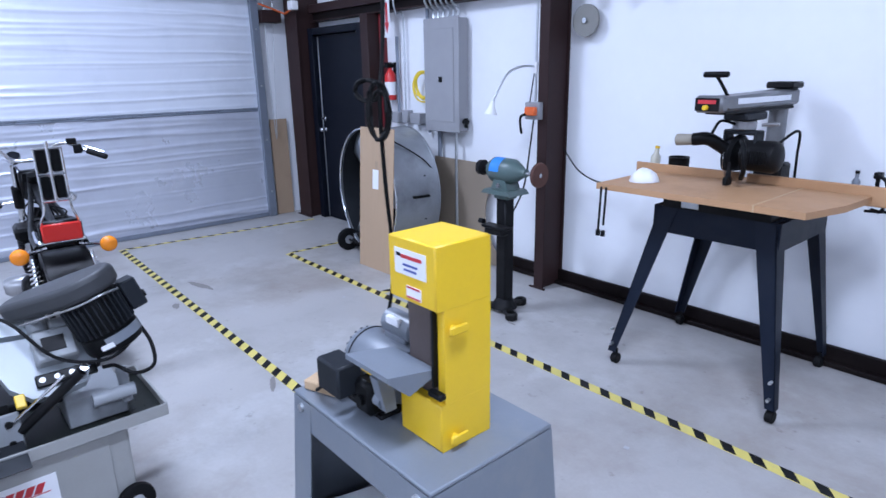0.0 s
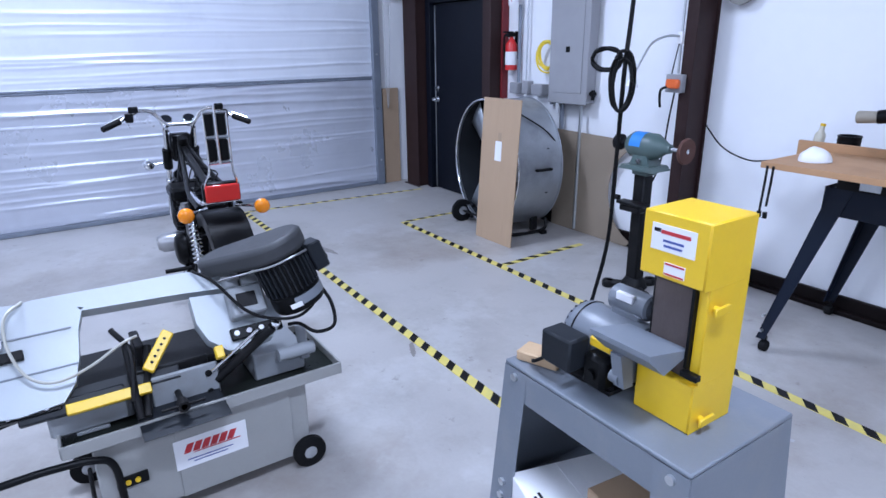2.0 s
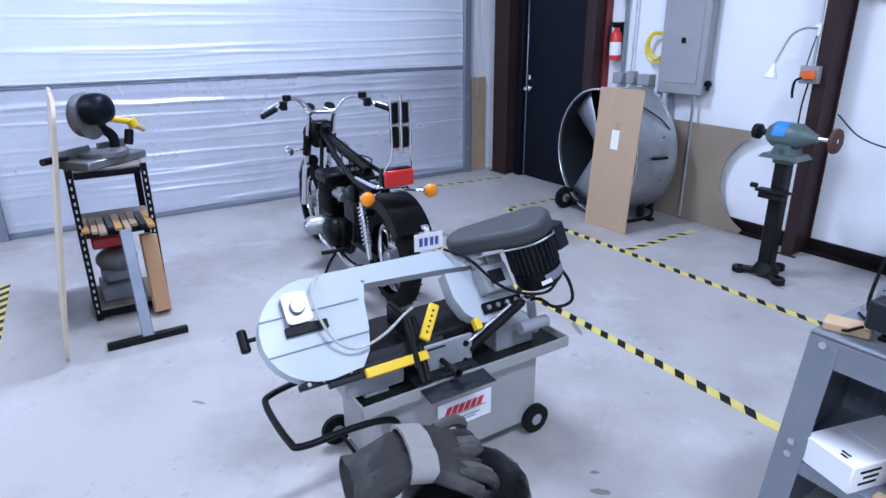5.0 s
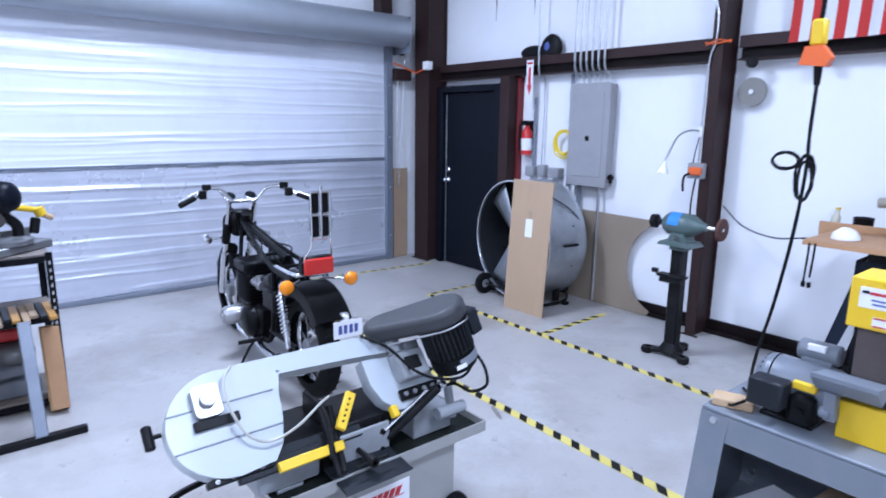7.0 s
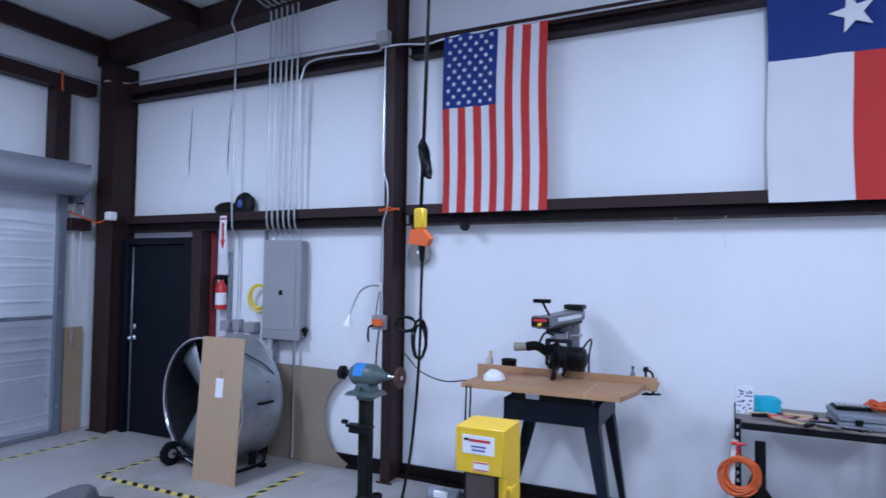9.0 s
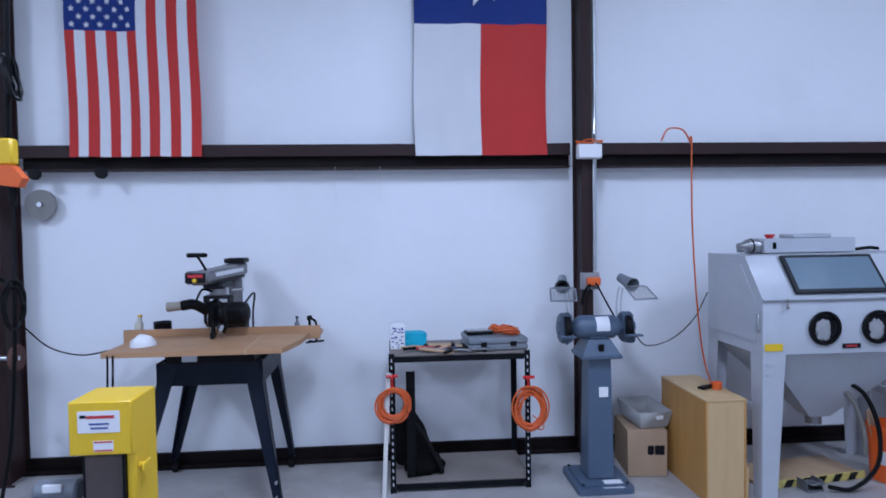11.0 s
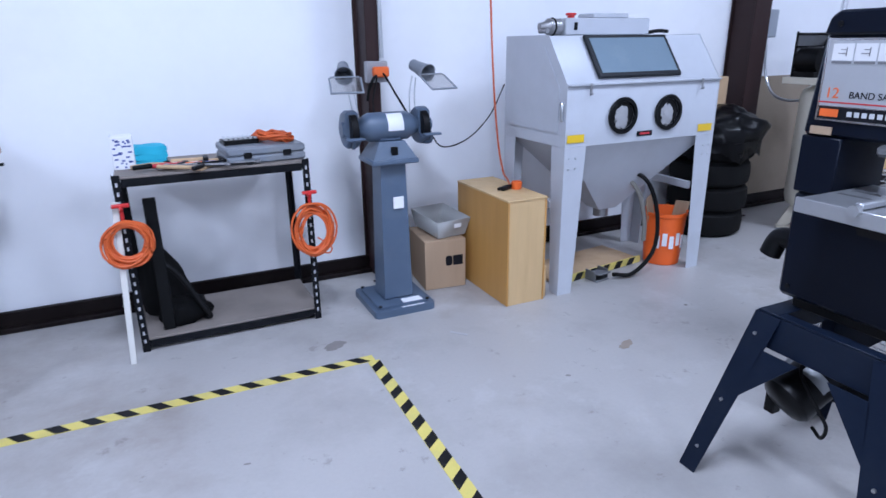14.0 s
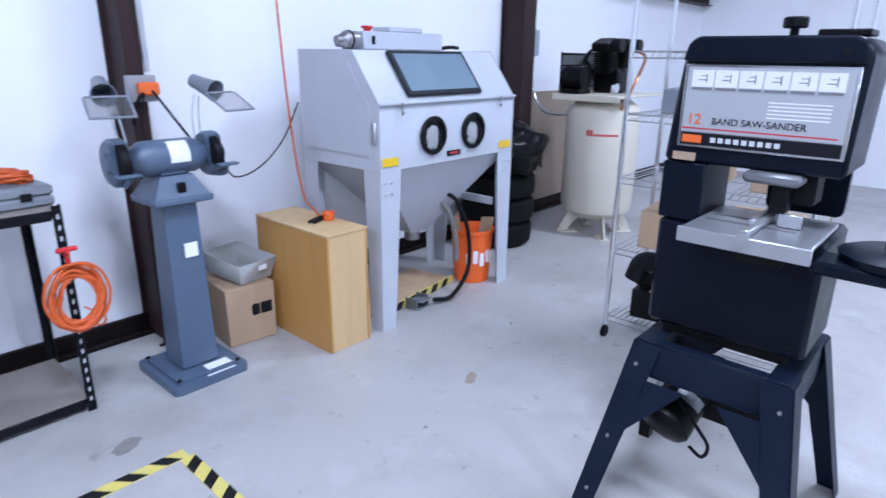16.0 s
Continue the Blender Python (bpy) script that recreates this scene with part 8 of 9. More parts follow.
tube(bm, [(0.62, 0.22, 0.70), (0.75, 0.12, 0.62), (0.83, 0.08, 0.40), (0.80, 0.05, 0.16), (0.62, 0.03, 0.03), (0.48, 0.06, 0.035)], 0.014, 8)
part("blast_hose", bm, M_BLACK, t)
bm = B()
tube(bm, [(0.60, 0.22, 0.69), (0.72, 0.16, 0.55), (0.78, 0.14, 0.35), (0.79, 0.14, 0.20)], 0.016, 8)
part("suction_hose", bm, mat("milky_hose", (0.2, 0.19, 0.17), 0.4, var=0.1), t)
# foot pedal on its striped board
t = thing("foot_pedal", pose(3.10, 2.84, 0, 0, 0, 8), "silver foot pedal on a hazard-striped board", "foot pedal")
bm = B()
box(bm, -0.28, 0.10, 0.0, 0.52, 0.46, 0.022, 0.003)
part("board", bm, M_WOOD, t)
bm = B()
box(bm, -0.26, 0.085, 0.0, 0.50, 0.0995, 0.05, 0.003)
ba = part("front_bar", bm, M_YEL, t)
for k in range(6):
    bm = B()
    x = -0.24 + 0.125 * k
    prism(bm, [(x, 0.0505), (x + 0.06, 0.0505), (x + 0.03, 0.002), (x - 0.03, 0.002)], 0.0835, 0.0848, "y")
    part("stripe", bm, M_BLK, ba, "", 0)
bm = B()
box(bm, -0.05, -0.02, 0.0, 0.07, 0.08, 0.012, 0.003)
box(bm, -0.05, -0.01, 0.012, -0.042, 0.08, 0.07, 0.002)
box(bm, 0.062, -0.01, 0.012, 0.07, 0.08, 0.07, 0.002)
box(bm, -0.04, -0.05, 0.045, 0.06, 0.07, 0.056, 0.003, pose(0, 0, 0, -10))
part("pedal", bm, M_TIN, t)
t = thing("orange_bucket", pose(3.74, 2.96, 0), "orange plastic bucket with white print holding scrap cardboard", "bucket")
bm = B()
lathe(bm, (0, 0, 0), (0, 0, 1), [(0, 0.115), (0.004, 0.12), (0.34, 0.14), (0.345, 0.148), (0.37, 0.15), (0.37, 0.143), (0.02, 0.114), (0.02, 0)], 36)
bk = part("pail", bm, mat("orange_pail", (0.85, 0.13, 0.02), 0.4, var=0.06, bump=0.03), t)
for k in range(5):
    a = radians(-150 + 20 * k)
    bm = B()
    m = Matrix.Rotation(a, 4, "Z") @ Matrix.Translation((0.132, 0, 0.17 + 0.02 * (k % 2)))
    box(bm, 0.0, -0.016, -0.045, 0.0035, 0.016, 0.045, 0.001, m)
    part("print", bm, M_PAPER, bk, "", 0)
bm = B()
box(bm, -0.06, -0.004, 0.02, 0.06, 0.004, 0.46, 0.001, pose(-0.02, 0.03, 0.02, -8, -10, 30))
box(bm, -0.05, -0.004, 0.02, 0.05, 0.004, 0.42, 0.001, pose(0.05, 0.0, 0.02, 6, 8, -20))
part("scrap", bm, M_CARD, t)

# ---- tyres, bag and carton beside the column ----
for k in range(4):
    bm = B()
    lathe(bm, (0, 0, 0), (0, 0, 1), [(0.0, 0.19), (0.0, 0.26), (0.03, 0.295), (0.10, 0.302), (0.17, 0.295), (0.198, 0.26), (0.198, 0.19), (0.10, 0.215)], 40, False)
    bm.faces.ensure_lookup_table()
    o = tagged(part("tyre", bm, M_TYRE), "worn black car tyre in a stack", "tyre", "tyre stack")
    o.location = (4.595 + 0.012 * (k % 2), 3.40 - 0.008 * k, 0.199 * k)
t = thing("bin_bag", pose(4.60, 3.37, 0.797), "shiny black plastic bag draped over the tyre stack", "plastic bag")
bm = B()
blob(bm, (0.02, -0.02, 0.02), 0.335, 0.33, 0.17, 0.2, 6, 40)
for vv in bm.verts:
    if vv.co.z < 0.03 and vv.co.xy.length > 0.25:
        vv.co.xy *= 0.325 / vv.co.xy.length * (1 + 0.05 * noise.noise(vv.co * 9))
        vv.co.z = -0.16 + (0.08 * noise.noise(Vector((vv.co.x * 7, vv.co.y * 7, 2))) if vv.co.z < -0.05 else 0.12)
    vv.co += Vector((0.02 * noise.noise(vv.co * 16), 0.02 * noise.noise(vv.co * 15 + Vector((4, 0, 0))), 0.015 * noise.noise(vv.co * 18)))
    if vv.co.xy.length < 0.31:
        vv.co.z = max(vv.co.z, 0.002)
part("film", bm, M_SHINY, t, "", 80)
bm = B()
box(bm, -0.12, -0.10, 0.0, 0.12, 0.10, 0.24, 0.004)
o = tagged(part("wood_crate", bm, M_WOOD), "small pale wooden box on top of the tyre stack", "box")
o.matrix_basis = pose(4.62, 3.52, 0.965, 0, 0, 10)
bm = B()
box(bm, 5.22, WY - 0.012, 0.112, 7.6, WY - 0.001, 1.17, 0.002)
tagged(part("wall_panel", bm, M_KRAFT), "brown kraft panel along the lower wall", "panel", kind="structure")

# ---- air compressor ----
M_CREAM = mat("cream_tank_enamel", (0.6, 0.55, 0.45), 0.35, var=0.05, bump=0.03, dirt=(0.5, 0.45, 0.36), dscale=4, damount=0.3)
t = thing("air_compressor", pose(5.42, 2.92, 0), "cream upright tank air compressor with black pump on top", "air compressor")
bm = B()
lathe(bm, (0, 0, 0), (0, 0, 1), [(0.12, 0.0), (0.125, 0.10), (0.16, 0.20), (0.22, 0.29), (0.28, 0.305), (1.05, 0.305), (1.10, 0.288), (1.145, 0.22), (1.172, 0.11), (1.175, 0)], 44)
tk = part("tank", bm, M_CREAM, t)
for k in range(9):
    a = 186 + 5.5 * k
    big = k < 2
    bars(tk, pose(0.3056 * math.cos(radians(a)), 0.3056 * math.sin(radians(a)), 0.90 if big else 0.885, 90, 0, a + 90), [(0, 0, 0.024)], 0, M_REDP, 0.05 if big else 0.018)
for k in range(4):
    a = radians(45 + 90 * k)
    bm = B()
    box(bm, 0.16, -0.045, 0.0, 0.33, 0.045, 0.012, 0.003, Matrix.Rotation(a, 4, "Z"))
    prism(bm, [(0.14, 0.15), (0.24, 0.20), (0.33, 0.013), (0.25, 0.013)], -0.006, 0.006, "y", Matrix.Rotation(a, 4, "Z"))
    part("foot", bm, M_CREAM, t)
bm = B()
box(bm, -0.33, -0.30, 1.18, 0.45, 0.30, 1.20, 0.004)
box(bm, -0.345, -0.30, 1.15, -0.3305, 0.30, 1.20, 0.003)
part("top_plate", bm, M_CREAM, t)
bm = B()
lathe(bm, (-0.24, 0.05, 1.32), (0, 1, 0), [(0, 0.06), (0.01, 0.10), (0.18, 0.10), (0.20, 0.06)], 26)
box(bm, -0.33, 0.06, 1.2005, -0.15, 0.23, 1.24, 0.004)
part("motor", bm, M_MBLK, t)
bm = B()
box(bm, 0.02, -0.10, 1.2005, 0.26, 0.14, 1.40, 0.02)
pu = part("pump_crankcase", bm, M_MBLK, t)
for dx, ry in ((0.02, -18), (0.22, 18)):
    m = Matrix.Translation((dx, 0.02, 1.38)) @ Matrix.Rotation(radians(ry), 4, "Y")
    for k in range(9):
        bm = B()
        box(bm, -0.075, -0.075, 0.02 * k, 0.075, 0.075, 0.02 * k + 0.008, 0.002, m)
        part("cooling_fin", bm, M_MBLK, pu)
    bm = B()
    cyl(bm, m @ Vector((0, 0, -0.02)), m @ Vector((0, 0, 0.17)), 0.05, seg=18)
    box(bm, -0.08, -0.08, 0.18, 0.08, 0.08, 0.25, 0.01, m)
    part("cylinder", bm, M_MBLK, pu)
    bm = B()
    cyl(bm, m @ Vector((0, -0.08, 0.21)), m @ Vector((0, -0.16, 0.21)), 0.055, seg=18, bev=0.006)
    part("air_filter", bm, M_BLKPL, pu)
bm = B()
torus(bm, (0.14, 0.20, 1.36), (0, 1, 0), 0.19, 0.018, 32, 8)
for k in range(5):
    a = 2 * math.pi * k / 5
    cyl(bm, (0.14, 0.20, 1.36), (0.14 + 0.19 * math.cos(a), 0.20, 1.36 + 0.19 * math.sin(a)), 0.013, seg=8)
part("flywheel", bm, M_MBLK, pu)
bm = B()
for z in (1.24, 1.33, 1.42, 1.51):
    tube(bm, [(-0.30, 0.26, z), (0.36, 0.26, z)], 0.006, 6, bend=False)
    tube(bm, [(-0.30, 0.17, z), (-0.30, 0.26, z)], 0.006, 6, bend=False)
for x in (-0.30, 0.36):
    tube(bm, [(x, 0.26, 1.20), (x, 0.26, 1.53)], 0.008, 6, bend=False)
gu = part("belt_guard", bm, M_DARK, t)
bm = B()
box(bm, -0.29, 0.262, 1.21, 0.35, 0.266, 1.52, 0.001)
part("guard_sheet", bm, M_TIN, gu, "grey sheet of the belt guard")
bm = B()
tube(bm, [(0.25, -0.06, 1.55), (0.30, -0.18, 1.50), (0.0, -0.28, 1.36), (-0.16, -0.25, 1.12), (-0.14, -0.22, 1.08)], 0.012, 8)
part("discharge_pipe", bm, mat("copper_pipe", (0.5, 0.2, 0.1), 0.35, metal=0.9, var=0.1), t)
bm = B()
cyl(bm, (-0.12, -0.12, 1.175), (-0.12, -0.12, 1.24), 0.015, seg=10)
cyl(bm, (-0.12, -0.16, 1.25), (-0.12, -0.13, 1.25), 0.04, seg=20)
part("pressure_gauge", bm, M_CHROME, t)
bm = B()
tube(bm, [(5.42, 3.68, 1.49), (5.42, 3.64, 1.2), (5.40, 3.5, 1.02), (5.45, 3.3, 1.0), (5.48, 3.22, 1.10)], 0.011, 8)
tagged(part("flex_conduit", bm, M_GALV), "grey flexible conduit from the disconnect to the compressor", "conduit")
conduit([(5.42, 3.70, 1.71), (5.42, 3.70, 2.15)], 0.012, "galvanised conduit above the disconnect box")

# ---- chrome wire rack ----
t = thing("wire_rack", pose(3.52, 0.92, 0), "chrome wire shelving rack on casters", "wire rack")
RW, RD = 0.46, 0.90
for x in (0.0, RW):
    for y in (0.0, RD):
        bm = B()
        cyl(bm, (x, y, 0.075), (x, y, 1.95), 0.0127, seg=12)
        ps = part("post", bm, M_CHROME, t)
        bm = B()
        cyl(bm, (x, y - 0.012, 0.033), (x, y + 0.012, 0.033), 0.033, seg=16, bev=0.004)
        cyl(bm, (x, y, 0.05), (x, y, 0.08), 0.008, seg=8)
        part("caster", bm, M_BLACK, ps)
for z in (0.13, 0.52, 0.90, 1.22, 1.52, 1.90):
    bm = B()
    for zz in (z, z - 0.03):
        tube(bm, [(0, 0, zz), (RW, 0, zz), (RW, RD, zz), (0, RD, zz), (0, 0, zz)], 0.004, 6, bend=False)
    for e in range(25):
        y = RD * e / 24
        tube(bm, [(0, y, z), (0, y + RD / 48 if e < 24 else y, z - 0.03)], 0.002, 4, bend=False)
    for e in range(12):
        x = RW * e / 11
        tube(bm, [(x, 0, z - 0.03), (x + RW / 22 if e < 11 else x, 0, z)], 0.002, 4, bend=False)
    for e in range(30):
        y = RD * (e + 0.5) / 30
        tube(bm, [(0, y, z + 0.003), (RW, y, z + 0.003)], 0.002, 4, bend=False)
    part("wire_shelf", bm, M_CHROME, t)
for (x, y, z, w, d_, h, mt, nm, lb) in ((3.74, 1.62, 0.1355, 0.30, 0.22, 0.16, M_BLKPL, "black_case", "small black case on the low wire shelf"),
                                        (3.76, 1.62, 0.5255, 0.28, 0.24, 0.2, M_CARD, "cardboard_box", "brown carton on the wire rack"),
                                        (3.76, 1.48, 0.9055, 0.30, 0.25, 0.14, M_OAKL, "wood_box", "pale wooden box on the wire rack"),
                                        (3.76, 1.10, 0.9055, 0.32, 0.26, 0.10, M_CARD, "cardboard_box", "flat brown carton on the wire rack"),
                                        (3.76, 1.60, 1.2255, 0.26, 0.20, 0.12, M_GREY, "grey_bin", "grey bin on the wire rack"),
                                        (3.76, 1.14, 1.2255, 0.30, 0.30, 0.18, M_CARD, "cardboard_box", "brown carton on the wire rack"),
                                        (3.76, 1.16, 0.5255, 0.34, 0.32, 0.24, M_OAKL, "wood_box", "pale wooden box on the wire rack")):
    carton(nm, pose(x, y, z, 0, 0, 7), w, d_, h, mt, lb)
t = thing("black_pot", pose(3.70, 1.67, 0.1355 + 0.1625), "round dark motor lying on the low shelf's case", "motor")
bm = B()
lathe(bm, (-0.09, 0, 0.075), (1, 0, 0), [(0, 0.03), (0.01, 0.07), (0.15, 0.075), (0.17, 0.04)], 24)
part("body", bm, M_MBLK, t)
bm = B()
torus(bm, (-0.02, 0, 0.075), (1, 0, 0), 0.073, 0.004, 24, 6)
part("band", bm, M_CHROME, t)

# ---- upright band saw ----
M_BSAW = mat("navy_machine_enamel", (0.00375, 0.006, 0.013), 0.33, var=0.12, bump=0.06, bscale=200, dirt=(0.007, 0.01, 0.019), dscale=7, damount=0.35, spec=0.16)
M_PLATE = mat("printed_silver_plate", (0.42, 0.43, 0.45), 0.4, metal=0.3, var=0.05, bump=0.02)
M_PLATEL = mat("printed_pale_plate", (0.56, 0.57, 0.59), 0.45, metal=0.1, var=0.05, bump=0.02)
M_PLATEW = mat("printed_white_cells", (0.68, 0.68, 0.69), 0.45, var=0.05, bump=0.02)
M_PLATED = mat("printed_grey_lines", (0.16, 0.16, 0.17), 0.5, var=0.1, bump=0.0)
M_BSTAND = mat("worn_navy_stand", (0.006, 0.011, 0.024), 0.4, var=0.15, bump=0.06, dirt=(0.015, 0.02, 0.03), dscale=8, damount=0.4, spec=0.22)
M_ALU = mat("cast_aluminium_table", (0.46, 0.47, 0.49), 0.36, metal=0.7, var=0.08, bump=0.05, dirt=(0.45, 0.45, 0.46), dscale=6, damount=0.4)
t = thing("upright_band_saw", pose(2.42, 0.92, 0), "dark navy upright band saw on an open steel stand", "band saw")
# local: x away from the front, y across (its left is +y)
bm = B()
box(bm, 0.0, -0.225, 0.672, 0.31, 0.238, 1.022, 0.014)
lo_ = part("lower_housing", bm, M_BSAW, t)
bm = B()
box(bm, 0.0, 0.118, 1.0225, 0.24, 0.242, 1.197, 0.004)
part("neck", bm, M_BSAW, t)
bm = B()
prism(bm, [(-0.232, 1.1975), (0.245, 1.1975), (0.222, 1.47), (0.213, 1.525), (0.185, 1.552), (-0.20, 1.552), (-0.228, 1.535), (-0.24, 1.50)], 0.0, 0.29, "x")
up = part("upper_housing", bm, M_BSAW, t)
up.modifiers.new("round", "BEVEL").width = 0.012
bm = B()
prism(bm, [(-0.235, 1.485), (0.218, 1.485), (0.205, 1.535), (0.18, 1.552), (-0.196, 1.552), (-0.226, 1.535)], -0.016, -0.0005, "x")
o = part("top_cover", bm, M_BSAW, up, "raised moulded top cover")
o.modifiers.new("round", "BEVEL").width = 0.007
bm = B()
prism(bm, rounded(-0.20, 1.03, 0.02, 1.19, 0.02), 0.33, 0.36, "x")
part("rear_panel", bm, M_BSAW, t)
bm = B()
box(bm, -0.006, -0.222, 1.245, -0.0005, 0.208, 1.478, 0.004)
pl = part("plate_frame", bm, M_CHROME, up)
bm = B()
box(bm, -0.0085, -0.212, 1.29, -0.0062, 0.198, 1.470, 0.0)
part("name_plate", bm, M_PLATE, up, "silver instruction plate", 0)
bm = B()
box(bm, -0.0085, -0.212, 1.252, -0.0062, 0.198, 1.287, 0.0)
part("name_plate", bm, M_PRINT, up, "black maker's strip", 0)
PM = pose(-0.0086, 0, 0, 90, 0, -90)
bars(up, PM @ Matrix.Translation((0, 1.30, 0)), [(-0.0, 0.0, 0.40)], 0, M_REDP, 0.004)
bars(up, PM @ Matrix.Translation((-0.165, 1.27, 0)), [(0, 0, 0.055)], 0, M_ORANGE, 0.022)
bars(up, PM @ Matrix.Translation((0, 1.27, 0)), [(-0.105 + 0.021 * k, 0, 0.014) for k in range(9)], 0, M_PLATEL, 0.014)
for k in range(6):
    bm = B()
    y = 0.155 - 0.064 * k
    box(bm, -0.0094, y - 0.030, 1.416, -0.0087, y + 0.030, 1.462, 0)
    part("diagram", bm, M_PLATEW, up, "", 0)
    bm = B()
    box(bm, -0.0100, y - 0.012, 1.428, -0.0095, y - 0.009, 1.452, 0)
    box(bm, -0.0100, y - 0.0085, 1.434, -0.0095, y + 0.012, 1.4365, 0)
    box(bm, -0.0100, y - 0.0085, 1.445, -0.0095, y + 0.006, 1.447, 0)
    box(bm, -0.0100, y - 0.028, 1.408, -0.0087, y + 0.028, 1.414, 0)
    part("diagram_print", bm, M_PLATED, up, "", 0)
bars(up, PM @ Matrix.Translation((0.10, 1.37, 0)), [(0.0, 0.012 - 0.010 * k, 0.15) for k in range(5)], 0, M_PAPER, 0.003)
words("12", 0.042, PM @ Matrix.Translation((-0.165, 1.325, 0.0008)), M_ORANGE, up)
words("BAND SAW-SANDER", 0.026, PM @ Matrix.Translation((0.005, 1.322, 0.0008)), M_PRINT, up)
bm = B()
box(bm, -0.02, -0.14, 1.165, 0.05, 0.01, 1.197, 0.012)
part("blade_cover", bm, M_TIN, t, "clear grey blade guide cover")
bm = B()
box(bm, 0.08, -0.16, 1.10, 0.18, -0.08, 1.197, 0.006)
box(bm, 0.02, -0.105, 1.08, 0.08, -0.06, 1.164, 0.004)
part("blade_guide", bm, M_DARK, t)
bm = B()
box(bm, 0.06, -0.082, 1.035, 0.072, -0.0815, 1.20, 0)
part("blade", bm, M_CHROME, t, "", 0)
bm = B()
box(bm, 0.09, -0.21, 1.5525, 0.21, -0.09, 1.57, 0.004)
cyl(bm, (0.15, -0.02, 1.552), (0.15, -0.02, 1.575), 0.012, seg=10)
cyl(bm, (0.15, -0.02, 1.575), (0.15, -0.02, 1.605), 0.032, seg=10, bev=0.004)
part("tension_knob", bm, M_BLKPL, t)
for y in (0.17, -0.18):
    bm = B()
    cyl(bm, (-0.0165, y, 1.515), (-0.021, y, 1.515), 0.008, seg=8)
    part("cover_screw", bm, M_DARK, t)
# table
bm = B()
box(bm, -0.15, -0.215, 1.032, 0.19, 0.112, 1.044, 0.003)
tb = part("table", bm, M_ALU, t, "bright cast aluminium table")
for k in range(2):
    bm = B()
    box(bm, -0.02 + 0.07 * k, -0.15, 1.0442, 0.0 + 0.07 * k, 0.09, 1.0448, 0)
    part("table_groove", bm, M_TIN, tb, "", 0)
bm = B()
box(bm, -0.162, -0.22, 1.002, -0.1505, 0.118, 1.046, 0.003)
part("front_rail", bm, M_ALU, tb)
bm = B()
box(bm, -0.16, -0.07, 1.0465, 0.16, -0.048, 1.066, 0.004)
cyl(bm, (-0.18, -0.058, 1.045), (-0.163, -0.058, 1.045), 0.016, seg=12)
part("rip_fence", bm, M_ALU, tb)
bm = B()
box(bm, -0.01, -0.045, 1.0455, 0.15, -0.025, 1.062, 0.003)
box(bm, 0.02, -0.15, 1.0455, 0.035, -0.09, 1.085, 0.003)
part("mitre_gauge", bm, M_ALU, tb)
bm = B()
prism(bm, [(-0.18, 1.0315), (0.0, 1.0315), (-0.03, 0.96), (-0.14, 0.96)], -0.09, -0.001, "x")
part("trunnion", bm, M_DARK, t)
bm = B()
box(bm, -0.16, -0.50, 0.985, -0.04, -0.222, 1.02, 0.008)
lathe(bm, (-0.05, -0.38, 1.0205), (0, 0, 1), [(0, 0.12), (0.02, 0.125), (0.03, 0.10), (0.03, 0)], 30)
ds = part("sanding_arm", bm, M_BSAW, t)
bm = B()
cyl(bm, (-0.05, -0.38, 1.0515), (-0.05, -0.38, 1.12), 0.03, seg=16, bev=0.004)
part("sanding_drum", bm, M_BLKPL, ds)
bm = B()
tube(bm, [(0.05, 0.236, 0.85), (0.05, 0.29, 0.84), (0.04, 0.31, 0.78)], 0.035, 12)
part("dust_port", bm, M_BLKPL, t)
for (y, z) in ((0.2, 0.71), (-0.18, 0.71), (-0.18, 0.98)):
    bm = B()
    cyl(bm, (-0.0005, y, z), (-0.006, y, z), 0.008, seg=8)
    part("cover_screw", bm, M_DARK, t)
bm = B()
box(bm, -0.006, 0.15, 1.205, -0.0008, 0.215, 1.228, 0.0)
part("data_plate", bm, M_TAN, t, "", 0)
# stand
bm = B()
for b in ((-0.09, -0.23, 0.36, -0.224), (-0.09, 0.219, 0.36, 0.225), (-0.09, -0.2235, -0.084, 0.2185), (0.354, -0.2235, 0.36, 0.2185)):
    box(bm, b[0], b[1], 0.515, b[2], b[3], 0.632, 0.002)
for b in ((-0.09, -0.23, 0.36, -0.16), (-0.09, 0.155, 0.36, 0.225), (-0.09, -0.1595, -0.05, 0.1545)):
    box(bm, b[0], b[1], 0.6325, b[2], b[3], 0.639, 0.002)
sr = part("stand_frame", bm, M_BSTAND, t)
bm = B()
box(bm, 0.02, -0.18, 0.6395, 0.29, 0.19, 0.6715, 0.004)
part("saw_foot", bm, M_DARK, t)
